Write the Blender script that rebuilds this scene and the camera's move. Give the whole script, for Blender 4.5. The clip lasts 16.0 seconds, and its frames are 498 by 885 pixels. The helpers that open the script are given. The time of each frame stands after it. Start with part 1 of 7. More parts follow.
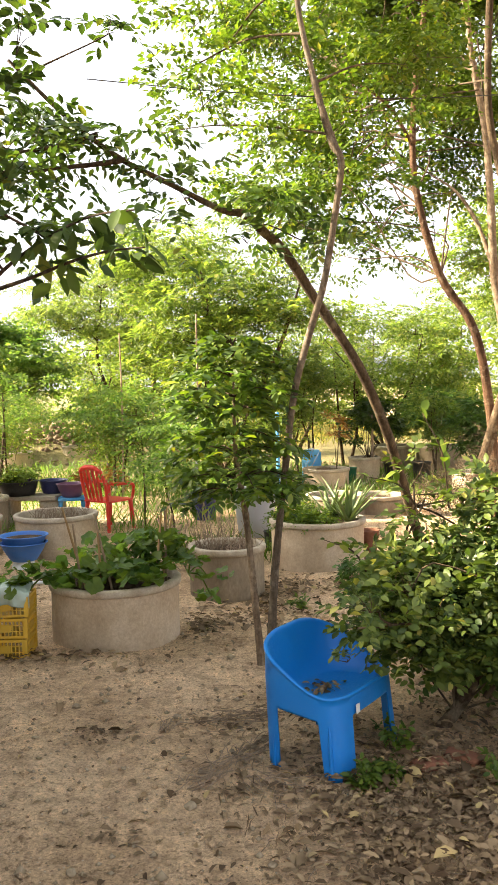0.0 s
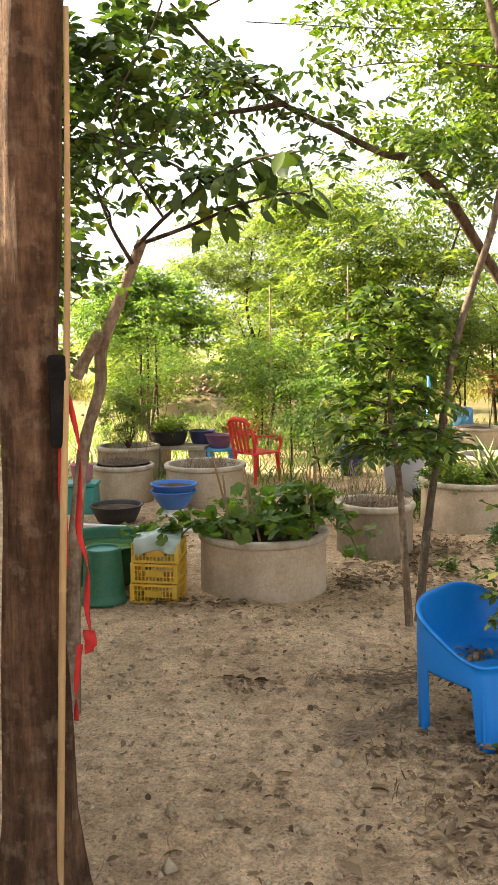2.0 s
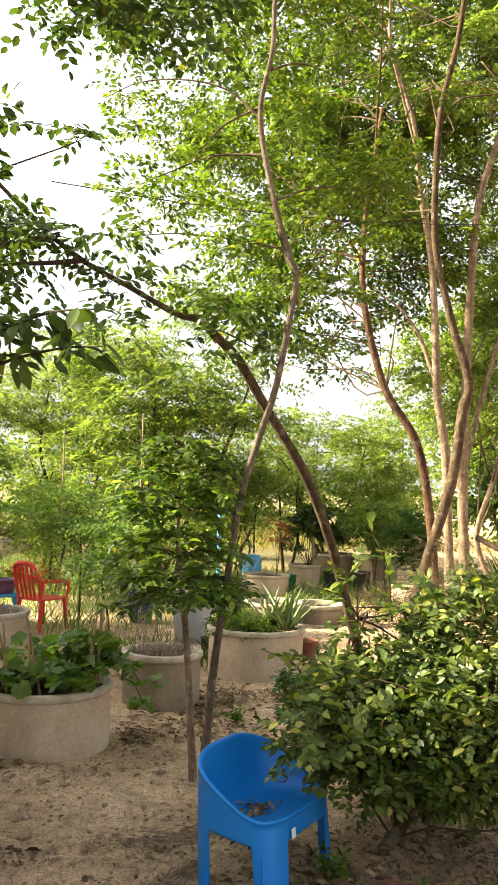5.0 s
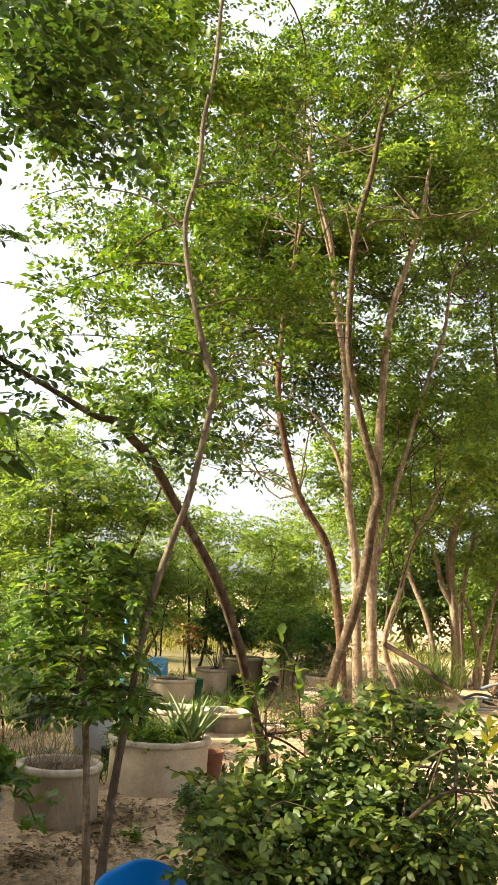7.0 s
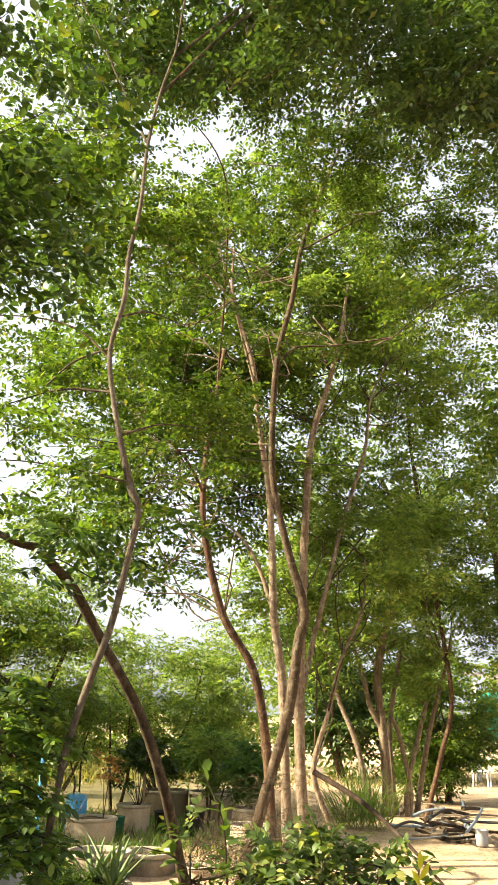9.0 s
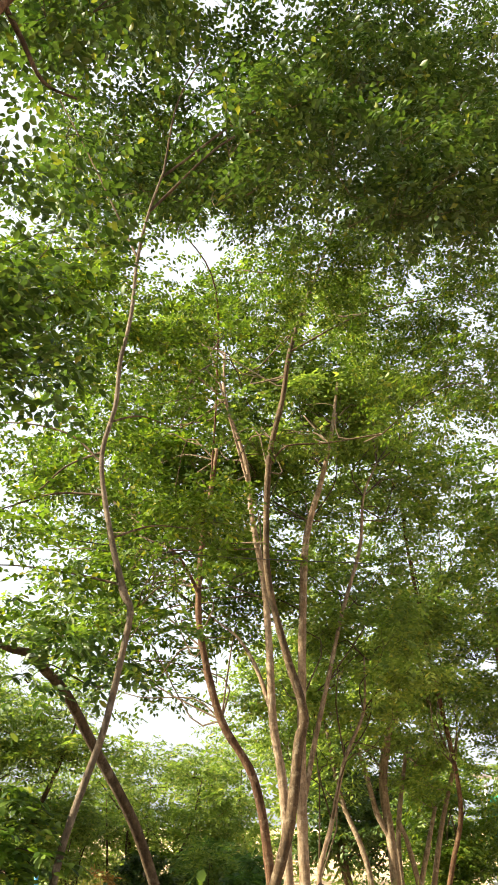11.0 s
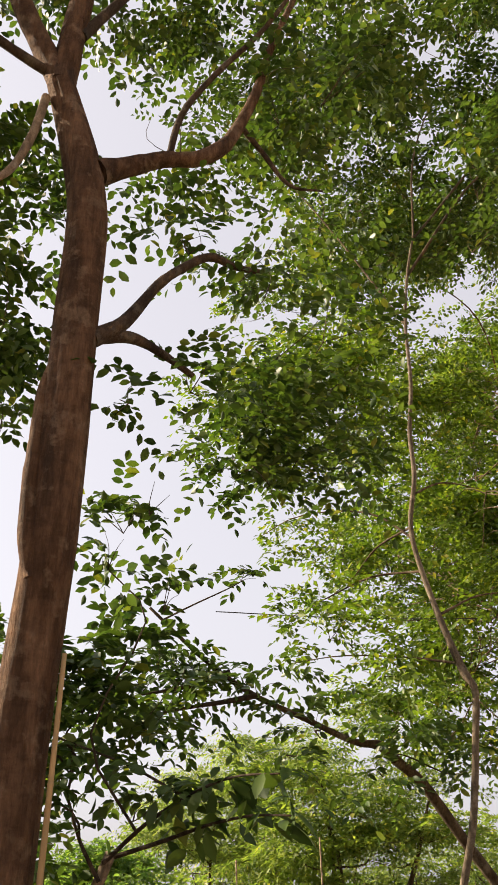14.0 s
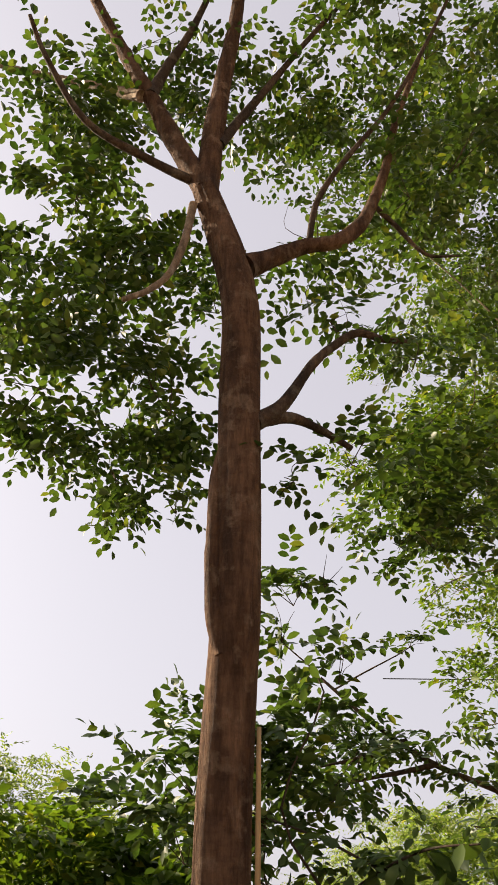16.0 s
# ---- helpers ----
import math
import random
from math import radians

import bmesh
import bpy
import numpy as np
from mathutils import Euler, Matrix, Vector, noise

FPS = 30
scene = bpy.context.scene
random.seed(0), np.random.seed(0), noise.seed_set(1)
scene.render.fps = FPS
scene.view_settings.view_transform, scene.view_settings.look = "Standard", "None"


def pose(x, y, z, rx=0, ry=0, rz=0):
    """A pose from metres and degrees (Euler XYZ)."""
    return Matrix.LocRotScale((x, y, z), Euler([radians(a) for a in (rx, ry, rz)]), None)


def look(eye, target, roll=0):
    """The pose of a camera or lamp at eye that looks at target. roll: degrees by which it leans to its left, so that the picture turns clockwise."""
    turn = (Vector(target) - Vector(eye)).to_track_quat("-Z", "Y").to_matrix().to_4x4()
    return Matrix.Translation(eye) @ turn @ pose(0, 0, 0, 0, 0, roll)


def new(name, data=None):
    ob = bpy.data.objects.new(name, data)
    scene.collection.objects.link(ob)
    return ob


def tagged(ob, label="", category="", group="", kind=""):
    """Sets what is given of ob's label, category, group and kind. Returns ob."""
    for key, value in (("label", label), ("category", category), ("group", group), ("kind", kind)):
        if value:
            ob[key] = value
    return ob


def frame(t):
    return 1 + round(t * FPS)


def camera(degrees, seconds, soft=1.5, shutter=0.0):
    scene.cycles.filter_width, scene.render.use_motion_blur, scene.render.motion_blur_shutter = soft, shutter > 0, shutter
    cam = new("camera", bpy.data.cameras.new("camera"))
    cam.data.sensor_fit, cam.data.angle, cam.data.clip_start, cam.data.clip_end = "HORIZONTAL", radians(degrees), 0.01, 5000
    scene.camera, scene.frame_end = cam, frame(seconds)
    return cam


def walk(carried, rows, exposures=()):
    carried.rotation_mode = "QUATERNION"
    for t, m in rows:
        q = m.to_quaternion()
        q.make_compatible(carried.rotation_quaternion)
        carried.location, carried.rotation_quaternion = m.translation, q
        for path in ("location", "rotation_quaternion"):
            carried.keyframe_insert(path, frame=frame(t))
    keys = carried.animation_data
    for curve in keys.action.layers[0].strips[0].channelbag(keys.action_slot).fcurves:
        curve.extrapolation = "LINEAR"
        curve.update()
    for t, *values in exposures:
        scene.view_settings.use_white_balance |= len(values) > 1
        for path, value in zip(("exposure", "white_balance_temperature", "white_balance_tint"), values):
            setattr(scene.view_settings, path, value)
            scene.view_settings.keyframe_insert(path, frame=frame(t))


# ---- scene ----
cam = camera(32.67, 16.0, soft=1.4)
PATH = [
    (0, look((0.001, -0.000, 1.600), (0.001, 1.995, 1.467), -1.18)),
    (0.5, look((0.014, 0.004, 1.580), (-0.021, 1.996, 1.411), -0.89)),
    (1, look((-0.011, 0.037, 1.575), (-0.178, 2.019, 1.372), -0.40)),
    (1.5, look((-0.043, 0.061, 1.579), (-0.335, 2.027, 1.354), -0.30)),
    (2, look((-0.053, 0.081, 1.590), (-0.389, 2.039, 1.355), -0.43)),
    (2.5, look((-0.051, 0.084, 1.589), (-0.291, 2.057, 1.364), -0.34)),
    (3, look((-0.041, 0.072, 1.595), (-0.159, 2.058, 1.391), -0.19)),
    (3.5, look((-0.031, 0.056, 1.602), (-0.048, 2.049, 1.443), 0.12)),
    (4, look((-0.024, 0.041, 1.607), (0.032, 2.038, 1.522), 0.65)),
    (4.2, look((-0.024, 0.039, 1.608), (0.055, 2.037, 1.559), 0.92)),
    (6.3, look((-0.023, 0.024, 1.629), (0.211, 1.988, 1.921), 2.61)),
    (6.5, look((-0.027, 0.028, 1.650), (0.236, 1.987, 1.953), 2.80)),
    (7, look((-0.034, 0.039, 1.662), (0.292, 1.983, 2.003), 3.07)),
    (7.5, look((-0.039, 0.043, 1.672), (0.324, 1.970, 2.065), 2.81)),
    (8, look((-0.039, 0.034, 1.685), (0.351, 1.940, 2.148), 2.15)),
    (8.5, look((-0.036, 0.010, 1.688), (0.388, 1.889, 2.227), 1.77)),
    (9, look((-0.036, 0.010, 1.704), (0.437, 1.854, 2.317), 1.57)),
    (9.2, look((-0.039, 0.009, 1.701), (0.454, 1.837, 2.346), 1.47)),
    (11.3, look((-0.014, -0.103, 1.682), (0.426, 1.661, 2.515), -0.15)),
    (11.5, look((-0.016, -0.108, 1.692), (0.397, 1.662, 2.527), -0.06)),
    (12, look((-0.017, -0.107, 1.715), (0.322, 1.672, 2.564), 0.00)),
    (12.5, look((-0.028, -0.068, 1.721), (0.223, 1.711, 2.599), -0.72)),
    (13, look((-0.036, -0.032, 1.731), (0.083, 1.742, 2.647), -1.25)),
    (13.5, look((-0.066, -0.023, 1.778), (-0.111, 1.741, 2.721), -1.33)),
    (14, look((-0.099, -0.013, 1.804), (-0.299, 1.728, 2.768), -1.49)),
    (14.5, look((-0.137, -0.045, 1.816), (-0.445, 1.665, 2.806), -1.85)),
    (15, look((-0.155, -0.068, 1.794), (-0.533, 1.603, 2.826), -1.59)),
    (15.5, look((-0.147, -0.095, 1.773), (-0.603, 1.530, 2.845), -0.07)),
    (16, look((-0.165, -0.141, 1.779), (-0.661, 1.455, 2.878), -0.63)),
]

walk(cam, PATH, [(0, 2.92, 6600, 8), (4.2, 2.84, 6600, 7), (6.4, 2.32, 6550, 3), (7.0, 2.34, 6500, 3), (8.0, 2.32, 6450, 3), (9.2, 2.34, 6450, 3), (11.4, 2.36, 6450, 3), (12.5, 1.98, 6650, 6), (14.5, 1.70, 6700, 13), (16, 1.52, 6700, 14)])

# ---- daylight: a low hazy sun from the far left, and a pale sky ----
SUN_AZ, SUN_EL = 84.0, 30.0          # degrees left of the view, and above the horizon
world = bpy.data.worlds.new("sky")
scene.world = world
world.use_nodes = True
wn, wl = world.node_tree.nodes, world.node_tree.links
sky = wn.new("ShaderNodeTexSky")
sky.sky_type = "NISHITA"
sky.sun_disc = False
sky.sun_elevation = radians(SUN_EL)
sky.sun_rotation = radians(-SUN_AZ)
sky.air_density, sky.dust_density, sky.ozone_density = 1.0, 5.0, 1.5
wn["Background"].inputs["Strength"].default_value = 0.088
haze = wn.new("ShaderNodeHueSaturation")          # a hazy, nearly colourless sky
haze.inputs["Saturation"].default_value = 0.45
wl.new(sky.outputs[0], haze.inputs["Color"])
veil = wn.new("ShaderNodeMix")                   # an even veil of haze over it
veil.data_type = "RGBA"
veil.inputs[0].default_value = 0.66
veil.inputs[7].default_value = (2.8, 2.73, 2.96, 1)
wl.new(haze.outputs[0], veil.inputs[6])
wl.new(veil.outputs[2], wn["Background"].inputs["Color"])
sun_data = bpy.data.lights.new("sun", "SUN")
sun_data.energy, sun_data.angle, sun_data.color = 4.7, radians(2.2), (1.0, 0.84, 0.62)
sun = new("sun", sun_data)
sun.matrix_world = look((-40 * math.sin(radians(SUN_AZ)), 40 * math.cos(radians(SUN_AZ)), 40 * math.tan(radians(SUN_EL))), (0, 0, 0))

# ---- materials ----
def material(name, rough=0.7, metal=0.0, spec=0.4):
    m = bpy.data.materials.new(name)
    m.use_nodes = True
    b = m.node_tree.nodes["Principled BSDF"]
    b.inputs["Roughness"].default_value = rough
    b.inputs["Metallic"].default_value = metal
    b.inputs["Specular IOR Level"].default_value = spec
    return m, m.node_tree.nodes, m.node_tree.links, b


def ramp(nodes, stops):
    r = nodes.new("ShaderNodeValToRGB")
    e = r.color_ramp.elements
    while len(e) < len(stops):
        e.new(0.5)
    for el, (p, c) in zip(e, stops):
        el.position, el.color = p, (*c, 1)
    return r


def noise_tex(nodes, links, scale, detail=4.0, rough=0.6, stretch=None):
    co = nodes.new("ShaderNodeTexCoord")
    n = nodes.new("ShaderNodeTexNoise")
    n.inputs["Scale"].default_value, n.inputs["Detail"].default_value, n.inputs["Roughness"].default_value = scale, detail, rough
    if stretch:
        mp = nodes.new("ShaderNodeMapping")
        mp.inputs["Scale"].default_value = stretch
        links.new(co.outputs["Object"], mp.inputs[0])
        links.new(mp.outputs[0], n.inputs["Vector"])
    else:
        links.new(co.outputs["Object"], n.inputs["Vector"])
    return n


def bump(nodes, links, bsdf, height, strength=0.4, distance=0.01):
    b = nodes.new("ShaderNodeBump")
    b.inputs["Strength"].default_value, b.inputs["Distance"].default_value = strength, distance
    links.new(height, b.inputs["Height"])
    links.new(b.outputs[0], bsdf.inputs["Normal"])


def mix_rgb(nodes, links, fac, a, b, mode="MIX"):
    m = nodes.new("ShaderNodeMix")
    m.data_type, m.blend_type = "RGBA", mode
    for sock, v in ((m.inputs[0], fac), (m.inputs[6], a), (m.inputs[7], b)):
        if isinstance(v, (int, float)):
            sock.default_value = v
        elif isinstance(v, tuple):
            sock.default_value = (*v, 1)
        else:
            links.new(v, sock)
    return m.outputs[2]


def surface(name, stops, scale, fine=40.0, rough=0.8, bump_size=0.01, bump_strength=0.5, stretch=None, spec=0.3, mottle=0.35):
    """A weathered surface: large stains by a ramp, fine grain and relief."""
    m, n, l, b = material(name, rough, 0, spec)
    big = noise_tex(n, l, scale, 5.0, 0.62, stretch)
    small = noise_tex(n, l, fine, 6.0, 0.7, stretch)
    r = ramp(n, stops)
    l.new(big.outputs["Fac"], r.inputs[0])
    g = ramp(n, [(0.25, (0.45, 0.45, 0.45)), (0.75, (1.35, 1.35, 1.35))])
    l.new(small.outputs["Fac"], g.inputs[0])
    l.new(mix_rgb(n, l, mottle, r.outputs[0], mix_rgb(n, l, 1.0, r.outputs[0], g.outputs[0], "MULTIPLY")), b.inputs["Base Color"])
    bump(n, l, b, small.outputs["Fac"], bump_strength, bump_size)
    return m


def plastic(name, colour, rough=0.38, fade=0.25, dust=(0.36, 0.30, 0.23), dusty=0.2):
    """Sun-bleached moulded plastic with dust and scuffs."""
    m, n, l, b = material(name, rough, 0, 0.45)
    big = noise_tex(n, l, 6.0, 5.0, 0.6)
    small = noise_tex(n, l, 60.0, 5.0, 0.7)
    pale = tuple(c * 0.75 + 0.14 for c in colour)
    r = ramp(n, [(0.35, colour), (0.75, tuple(c * (1 - fade) + p * fade for c, p in zip(colour, pale)))])
    l.new(big.outputs["Fac"], r.inputs[0])
    d = ramp(n, [(0.52, (0, 0, 0)), (0.78, (dusty, dusty, dusty))])
    l.new(small.outputs["Fac"], d.inputs[0])
    l.new(mix_rgb(n, l, d.outputs[0], r.outputs[0], dust), b.inputs["Base Color"])
    rr = ramp(n, [(0.3, (rough, rough, rough)), (0.8, (min(1, rough + 0.3),) * 3)])
    l.new(small.outputs["Fac"], rr.inputs[0])
    l.new(rr.outputs[0], b.inputs["Roughness"])
    bump(n, l, b, small.outputs["Fac"], 0.12, 0.002)
    return m


def leaf_mat(name, dark, light, rare=None, through_light=0.45, rough=0.45, spec=0.35, glow=(1.3, 1.35, 0.5)):
    """Leaves: each one of its own tone, a waxy face, and sunlight through the blade."""
    m, n, l, b = material(name, rough, 0, spec)
    geo = n.new("ShaderNodeNewGeometry")
    mid = tuple((p + q) / 2 for p, q in zip(dark, light))
    stops = [(0.0, dark), (0.5, mid), (0.93, light)]
    stops.append((1.0, rare or light))
    r = ramp(n, stops)
    l.new(geo.outputs["Random Per Island"], r.inputs[0])
    big = noise_tex(n, l, 1.6, 3.0)
    tone = ramp(n, [(0.3, (0.75, 0.8, 0.8)), (0.7, (1.2, 1.15, 1.0))])
    l.new(big.outputs["Fac"], tone.inputs[0])
    col = mix_rgb(n, l, 1.0, r.outputs[0], tone.outputs[0], "MULTIPLY")
    l.new(col, b.inputs["Base Color"])
    tr = n.new("ShaderNodeBsdfTranslucent")
    l.new(mix_rgb(n, l, 1.0, col, glow, "MULTIPLY"), tr.inputs["Color"])
    mx = n.new("ShaderNodeMixShader")
    mx.inputs[0].default_value = through_light
    l.new(b.outputs[0], mx.inputs[1])
    l.new(tr.outputs[0], mx.inputs[2])
    l.new(mx.outputs[0], n["Material Output"].inputs["Surface"])
    return m




def earth():
    """Trodden dry earth: broad tone, damp stains, crumbs and grit in relief; thin grass takes over beyond the plot."""
    m, n, l, bs = material("dry_earth", 0.97, 0, 0.08)
    broad, patch = noise_tex(n, l, 0.8, 5.0), noise_tex(n, l, 3.4, 6.0, 0.68)
    mid, grit, fine = noise_tex(n, l, 17.0, 8.0, 0.72), noise_tex(n, l, 70.0, 6.0, 0.75), noise_tex(n, l, 240.0, 3.0, 0.7)
    r = ramp(n, [(0.3, (0.37, 0.254, 0.155)), (0.5, (0.52, 0.376, 0.242)), (0.7, (0.62, 0.470, 0.318))])
    l.new(broad.outputs["Fac"], r.inputs[0])
    c = r.outputs[0]
    for tex, stops in ((patch, [(0.32, (0.70, 0.67, 0.64)), (0.5, (1.0, 1.0, 1.0)), (0.68, (1.25, 1.24, 1.20))]),
                       (mid, [(0.33, (0.64, 0.61, 0.58)), (0.47, (1.0, 1.0, 1.0)), (0.66, (1.32, 1.31, 1.27))]),
                       (grit, [(0.37, (0.60, 0.58, 0.56)), (0.48, (1, 1, 1)), (0.63, (1.30, 1.29, 1.26))]),
                       (fine, [(0.34, (0.80, 0.79, 0.78)), (0.5, (1, 1, 1)), (0.66, (1.18, 1.18, 1.16))])):
        s = ramp(n, stops)
        l.new(tex.outputs["Fac"], s.inputs[0])
        c = mix_rgb(n, l, 1.0, c, s.outputs[0], "MULTIPLY")
    co = n.new("ShaderNodeTexCoord")
    vo = n.new("ShaderNodeTexVoronoi")
    vo.inputs["Scale"].default_value = 34.0
    l.new(co.outputs["Object"], vo.inputs["Vector"])
    speck = ramp(n, [(0.10, (0.75, 0.75, 0.75)), (0.17, (0, 0, 0))])
    l.new(vo.outputs["Distance"], speck.inputs[0])
    tint = ramp(n, [(0.0, (0.10, 0.072, 0.048)), (0.45, (0.28, 0.21, 0.14)), (0.62, (0.52, 0.44, 0.33)), (1.0, (0.60, 0.52, 0.40))])
    l.new(vo.outputs["Color"], tint.inputs[0])
    c = mix_rgb(n, l, speck.outputs[0], c, tint.outputs[0])
    # the thin grass beyond the last row of planters
    sep = n.new("ShaderNodeSeparateXYZ")
    l.new(co.outputs["Object"], sep.inputs[0])
    far = n.new("ShaderNodeMath")
    far.operation = "MULTIPLY_ADD"
    far.inputs[1].default_value = 9.0
    l.new(broad.outputs["Fac"], far.inputs[0])
    l.new(sep.outputs["Y"], far.inputs[2])
    span = n.new("ShaderNodeMapRange")
    span.inputs["From Min"].default_value, span.inputs["From Max"].default_value = 16.5, 22.0
    l.new(far.outputs[0], span.inputs["Value"])
    west = n.new("ShaderNodeMapRange")
    west.inputs["From Min"].default_value, west.inputs["From Max"].default_value = 6.5, 4.0
    l.new(sep.outputs["X"], west.inputs["Value"])
    both = n.new("ShaderNodeMath")
    both.operation = "MULTIPLY"
    l.new(span.outputs[0], both.inputs[0])
    l.new(west.outputs[0], both.inputs[1])
    turf = ramp(n, [(0.3, (0.11, 0.105, 0.045)), (0.5, (0.20, 0.175, 0.085)), (0.7, (0.30, 0.235, 0.140))])
    l.new(mid.outputs["Fac"], turf.inputs[0])
    c = mix_rgb(n, l, both.outputs[0], c, turf.outputs[0])
    l.new(c, bs.inputs["Base Color"])
    add = n.new("ShaderNodeMath")
    add.operation = "MULTIPLY_ADD"
    add.inputs[1].default_value = 0.45
    l.new(grit.outputs["Fac"], add.inputs[0])
    l.new(mid.outputs["Fac"], add.inputs[2])
    bump(n, l, bs, add.outputs[0], 1.0, 0.035)
    return m


def bark(name, dark, mid, light, crust, fine=60.0, furrow=0.5, relief=0.02):
    """Bark: long streaks, ring-like scars across the stem, pale crusty patches."""
    m, n, l, bs = material(name, 0.9, 0, 0.15)
    streak = noise_tex(n, l, 16.0, 7.0, 0.68, (1, 1, 0.16))
    scars = noise_tex(n, l, 11.0, 6.0, 0.75, (0.9, 0.9, 2.2))
    patch = noise_tex(n, l, 11.0, 5.0, 0.62)
    grain = noise_tex(n, l, fine, 6.0, 0.75, (1, 1, furrow))
    r = ramp(n, [(0.3, dark), (0.5, mid), (0.7, light)])
    l.new(streak.outputs["Fac"], r.inputs[0])
    s = ramp(n, [(0.34, (0.72, 0.70, 0.68)), (0.5, (1, 1, 1)), (0.66, (1.15, 1.13, 1.10))])
    l.new(scars.outputs["Fac"], s.inputs[0])
    c = mix_rgb(n, l, 1.0, r.outputs[0], s.outputs[0], "MULTIPLY")
    pm = ramp(n, [(0.54, (0, 0, 0)), (0.64, (0.6, 0.6, 0.6))])
    l.new(patch.outputs["Fac"], pm.inputs[0])
    c = mix_rgb(n, l, pm.outputs[0], c, crust)
    gm = ramp(n, [(0.3, (0.55, 0.55, 0.55)), (0.7, (1.3, 1.3, 1.3))])
    l.new(grain.outputs["Fac"], gm.inputs[0])
    l.new(mix_rgb(n, l, 1.0, c, gm.outputs[0], "MULTIPLY"), bs.inputs["Base Color"])
    add = n.new("ShaderNodeMath")
    add.operation = "MULTIPLY_ADD"
    add.inputs[1].default_value = 0.22
    l.new(scars.outputs["Fac"], add.inputs[0])
    l.new(grain.outputs["Fac"], add.inputs[2])
    bump(n, l, bs, add.outputs[0], 1.0, relief)
    return m


SOIL = earth()
POT_SOIL = surface("potting_soil", [(0.3, (0.05, 0.035, 0.025)), (0.7, (0.15, 0.105, 0.07))], 9.0, 70.0, 0.97, 0.02, 0.9, spec=0.1)
CEMENT = surface("cement", [(0.25, (0.27, 0.200, 0.128)), (0.5, (0.44, 0.345, 0.235)), (0.75, (0.54, 0.445, 0.325))], 3.4, 60.0, 0.9, 0.004, 0.45, (1, 1, 0.8), mottle=0.5)
CEMENT_DARK = surface("old_cement", [(0.25, (0.13, 0.095, 0.060)), (0.5, (0.24, 0.185, 0.122)), (0.75, (0.35, 0.285, 0.20))], 3.0, 45.0, 0.92, 0.005, 0.5, (1, 1, 0.45), mottle=0.55)
CEMENT_RIM = surface("cement_rim", [(0.3, (0.28, 0.225, 0.155)), (0.7, (0.50, 0.43, 0.33))], 8.0, 60.0, 0.9, 0.004, 0.5, mottle=0.5)
BARK = bark("smooth_bark", (0.028, 0.019, 0.012), (0.070, 0.048, 0.028), (0.13, 0.092, 0.056), (0.18, 0.145, 0.10), 70.0, 0.5, 0.010)
BARK_BIG = bark("furrowed_bark", (0.026, 0.015, 0.009), (0.088, 0.048, 0.027), (0.175, 0.102, 0.060), (0.21, 0.145, 0.095), 45.0, 0.22, 0.026)
BARK_DARK = bark("dark_bark", (0.020, 0.014, 0.010), (0.05, 0.034, 0.023), (0.10, 0.068, 0.045), (0.12, 0.10, 0.075), 70.0, 0.5, 0.008)
BARK_PALE = bark("pale_bark", (0.10, 0.068, 0.043), (0.19, 0.138, 0.092), (0.28, 0.215, 0.15), (0.34, 0.28, 0.21), 40.0, 0.4, 0.014)
BARK_RED = bark("reddish_bark", (0.034, 0.018, 0.010), (0.086, 0.047, 0.026), (0.155, 0.092, 0.053), (0.19, 0.135, 0.088), 40.0, 0.4, 0.014)
BARK_GREY = bark("grey_bark", (0.060, 0.046, 0.032), (0.125, 0.098, 0.070), (0.20, 0.165, 0.125), (0.24, 0.20, 0.155), 60.0, 0.4, 0.010)
BARK_TAN = bark("tan_bark", (0.085, 0.058, 0.038), (0.190, 0.138, 0.092), (0.29, 0.225, 0.16), (0.34, 0.275, 0.20), 60.0, 0.4, 0.010)
BAMBOO = surface("dry_bamboo", [(0.3, (0.22, 0.135, 0.055)), (0.7, (0.38, 0.25, 0.115))], 12.0, 60.0, 0.55, 0.003, 0.3, (1, 1, 0.15))
STICK = surface("dry_stick", [(0.3, (0.16, 0.11, 0.07)), (0.7, (0.33, 0.25, 0.17))], 14.0, 60.0, 0.9, 0.004, 0.5)
CLOD = surface("dry_clod", [(0.3, (0.13, 0.085, 0.052)), (0.7, (0.29, 0.205, 0.135))], 6.0, 50.0, 0.95, 0.01, 0.7)
STONE = surface("field_stone", [(0.3, (0.20, 0.15, 0.09)), (0.7, (0.38, 0.31, 0.21))], 12.0, 60.0, 0.9, 0.006, 0.6)
BRICK = surface("old_brick", [(0.3, (0.15, 0.06, 0.035)), (0.7, (0.30, 0.13, 0.075))], 12.0, 60.0, 0.95, 0.006, 0.6)
TERRACOTTA = surface("terracotta", [(0.3, (0.16, 0.065, 0.035)), (0.7, (0.30, 0.14, 0.085))], 9.0, 60.0, 0.85, 0.003, 0.4)
BLUE = plastic("blue_plastic", (0.0, 0.165, 0.54), 0.36, 0.05, dusty=0.07)
LIGHT_BLUE = plastic("light_blue_plastic", (0.05, 0.30, 0.60), 0.4, 0.5)
BOWL_BLUE = plastic("bowl_blue_plastic", (0.035, 0.16, 0.50), 0.4, 0.3)
NAVY = plastic("navy_plastic", (0.018, 0.022, 0.10), 0.4)
PURPLE = plastic("purple_plastic", (0.17, 0.070, 0.15), 0.4)
BLACK = plastic("black_plastic", (0.018, 0.017, 0.016), 0.45, 0.05)
GREEN = plastic("green_plastic", (0.004, 0.095, 0.040), 0.4, 0.2)
TEAL = plastic("teal_plastic", (0.02, 0.22, 0.19), 0.4, 0.3)
YELLOW = plastic("yellow_plastic", (0.58, 0.35, 0.018), 0.42, 0.2)
RED = plastic("red_plastic", (0.62, 0.025, 0.012), 0.4, 0.2)
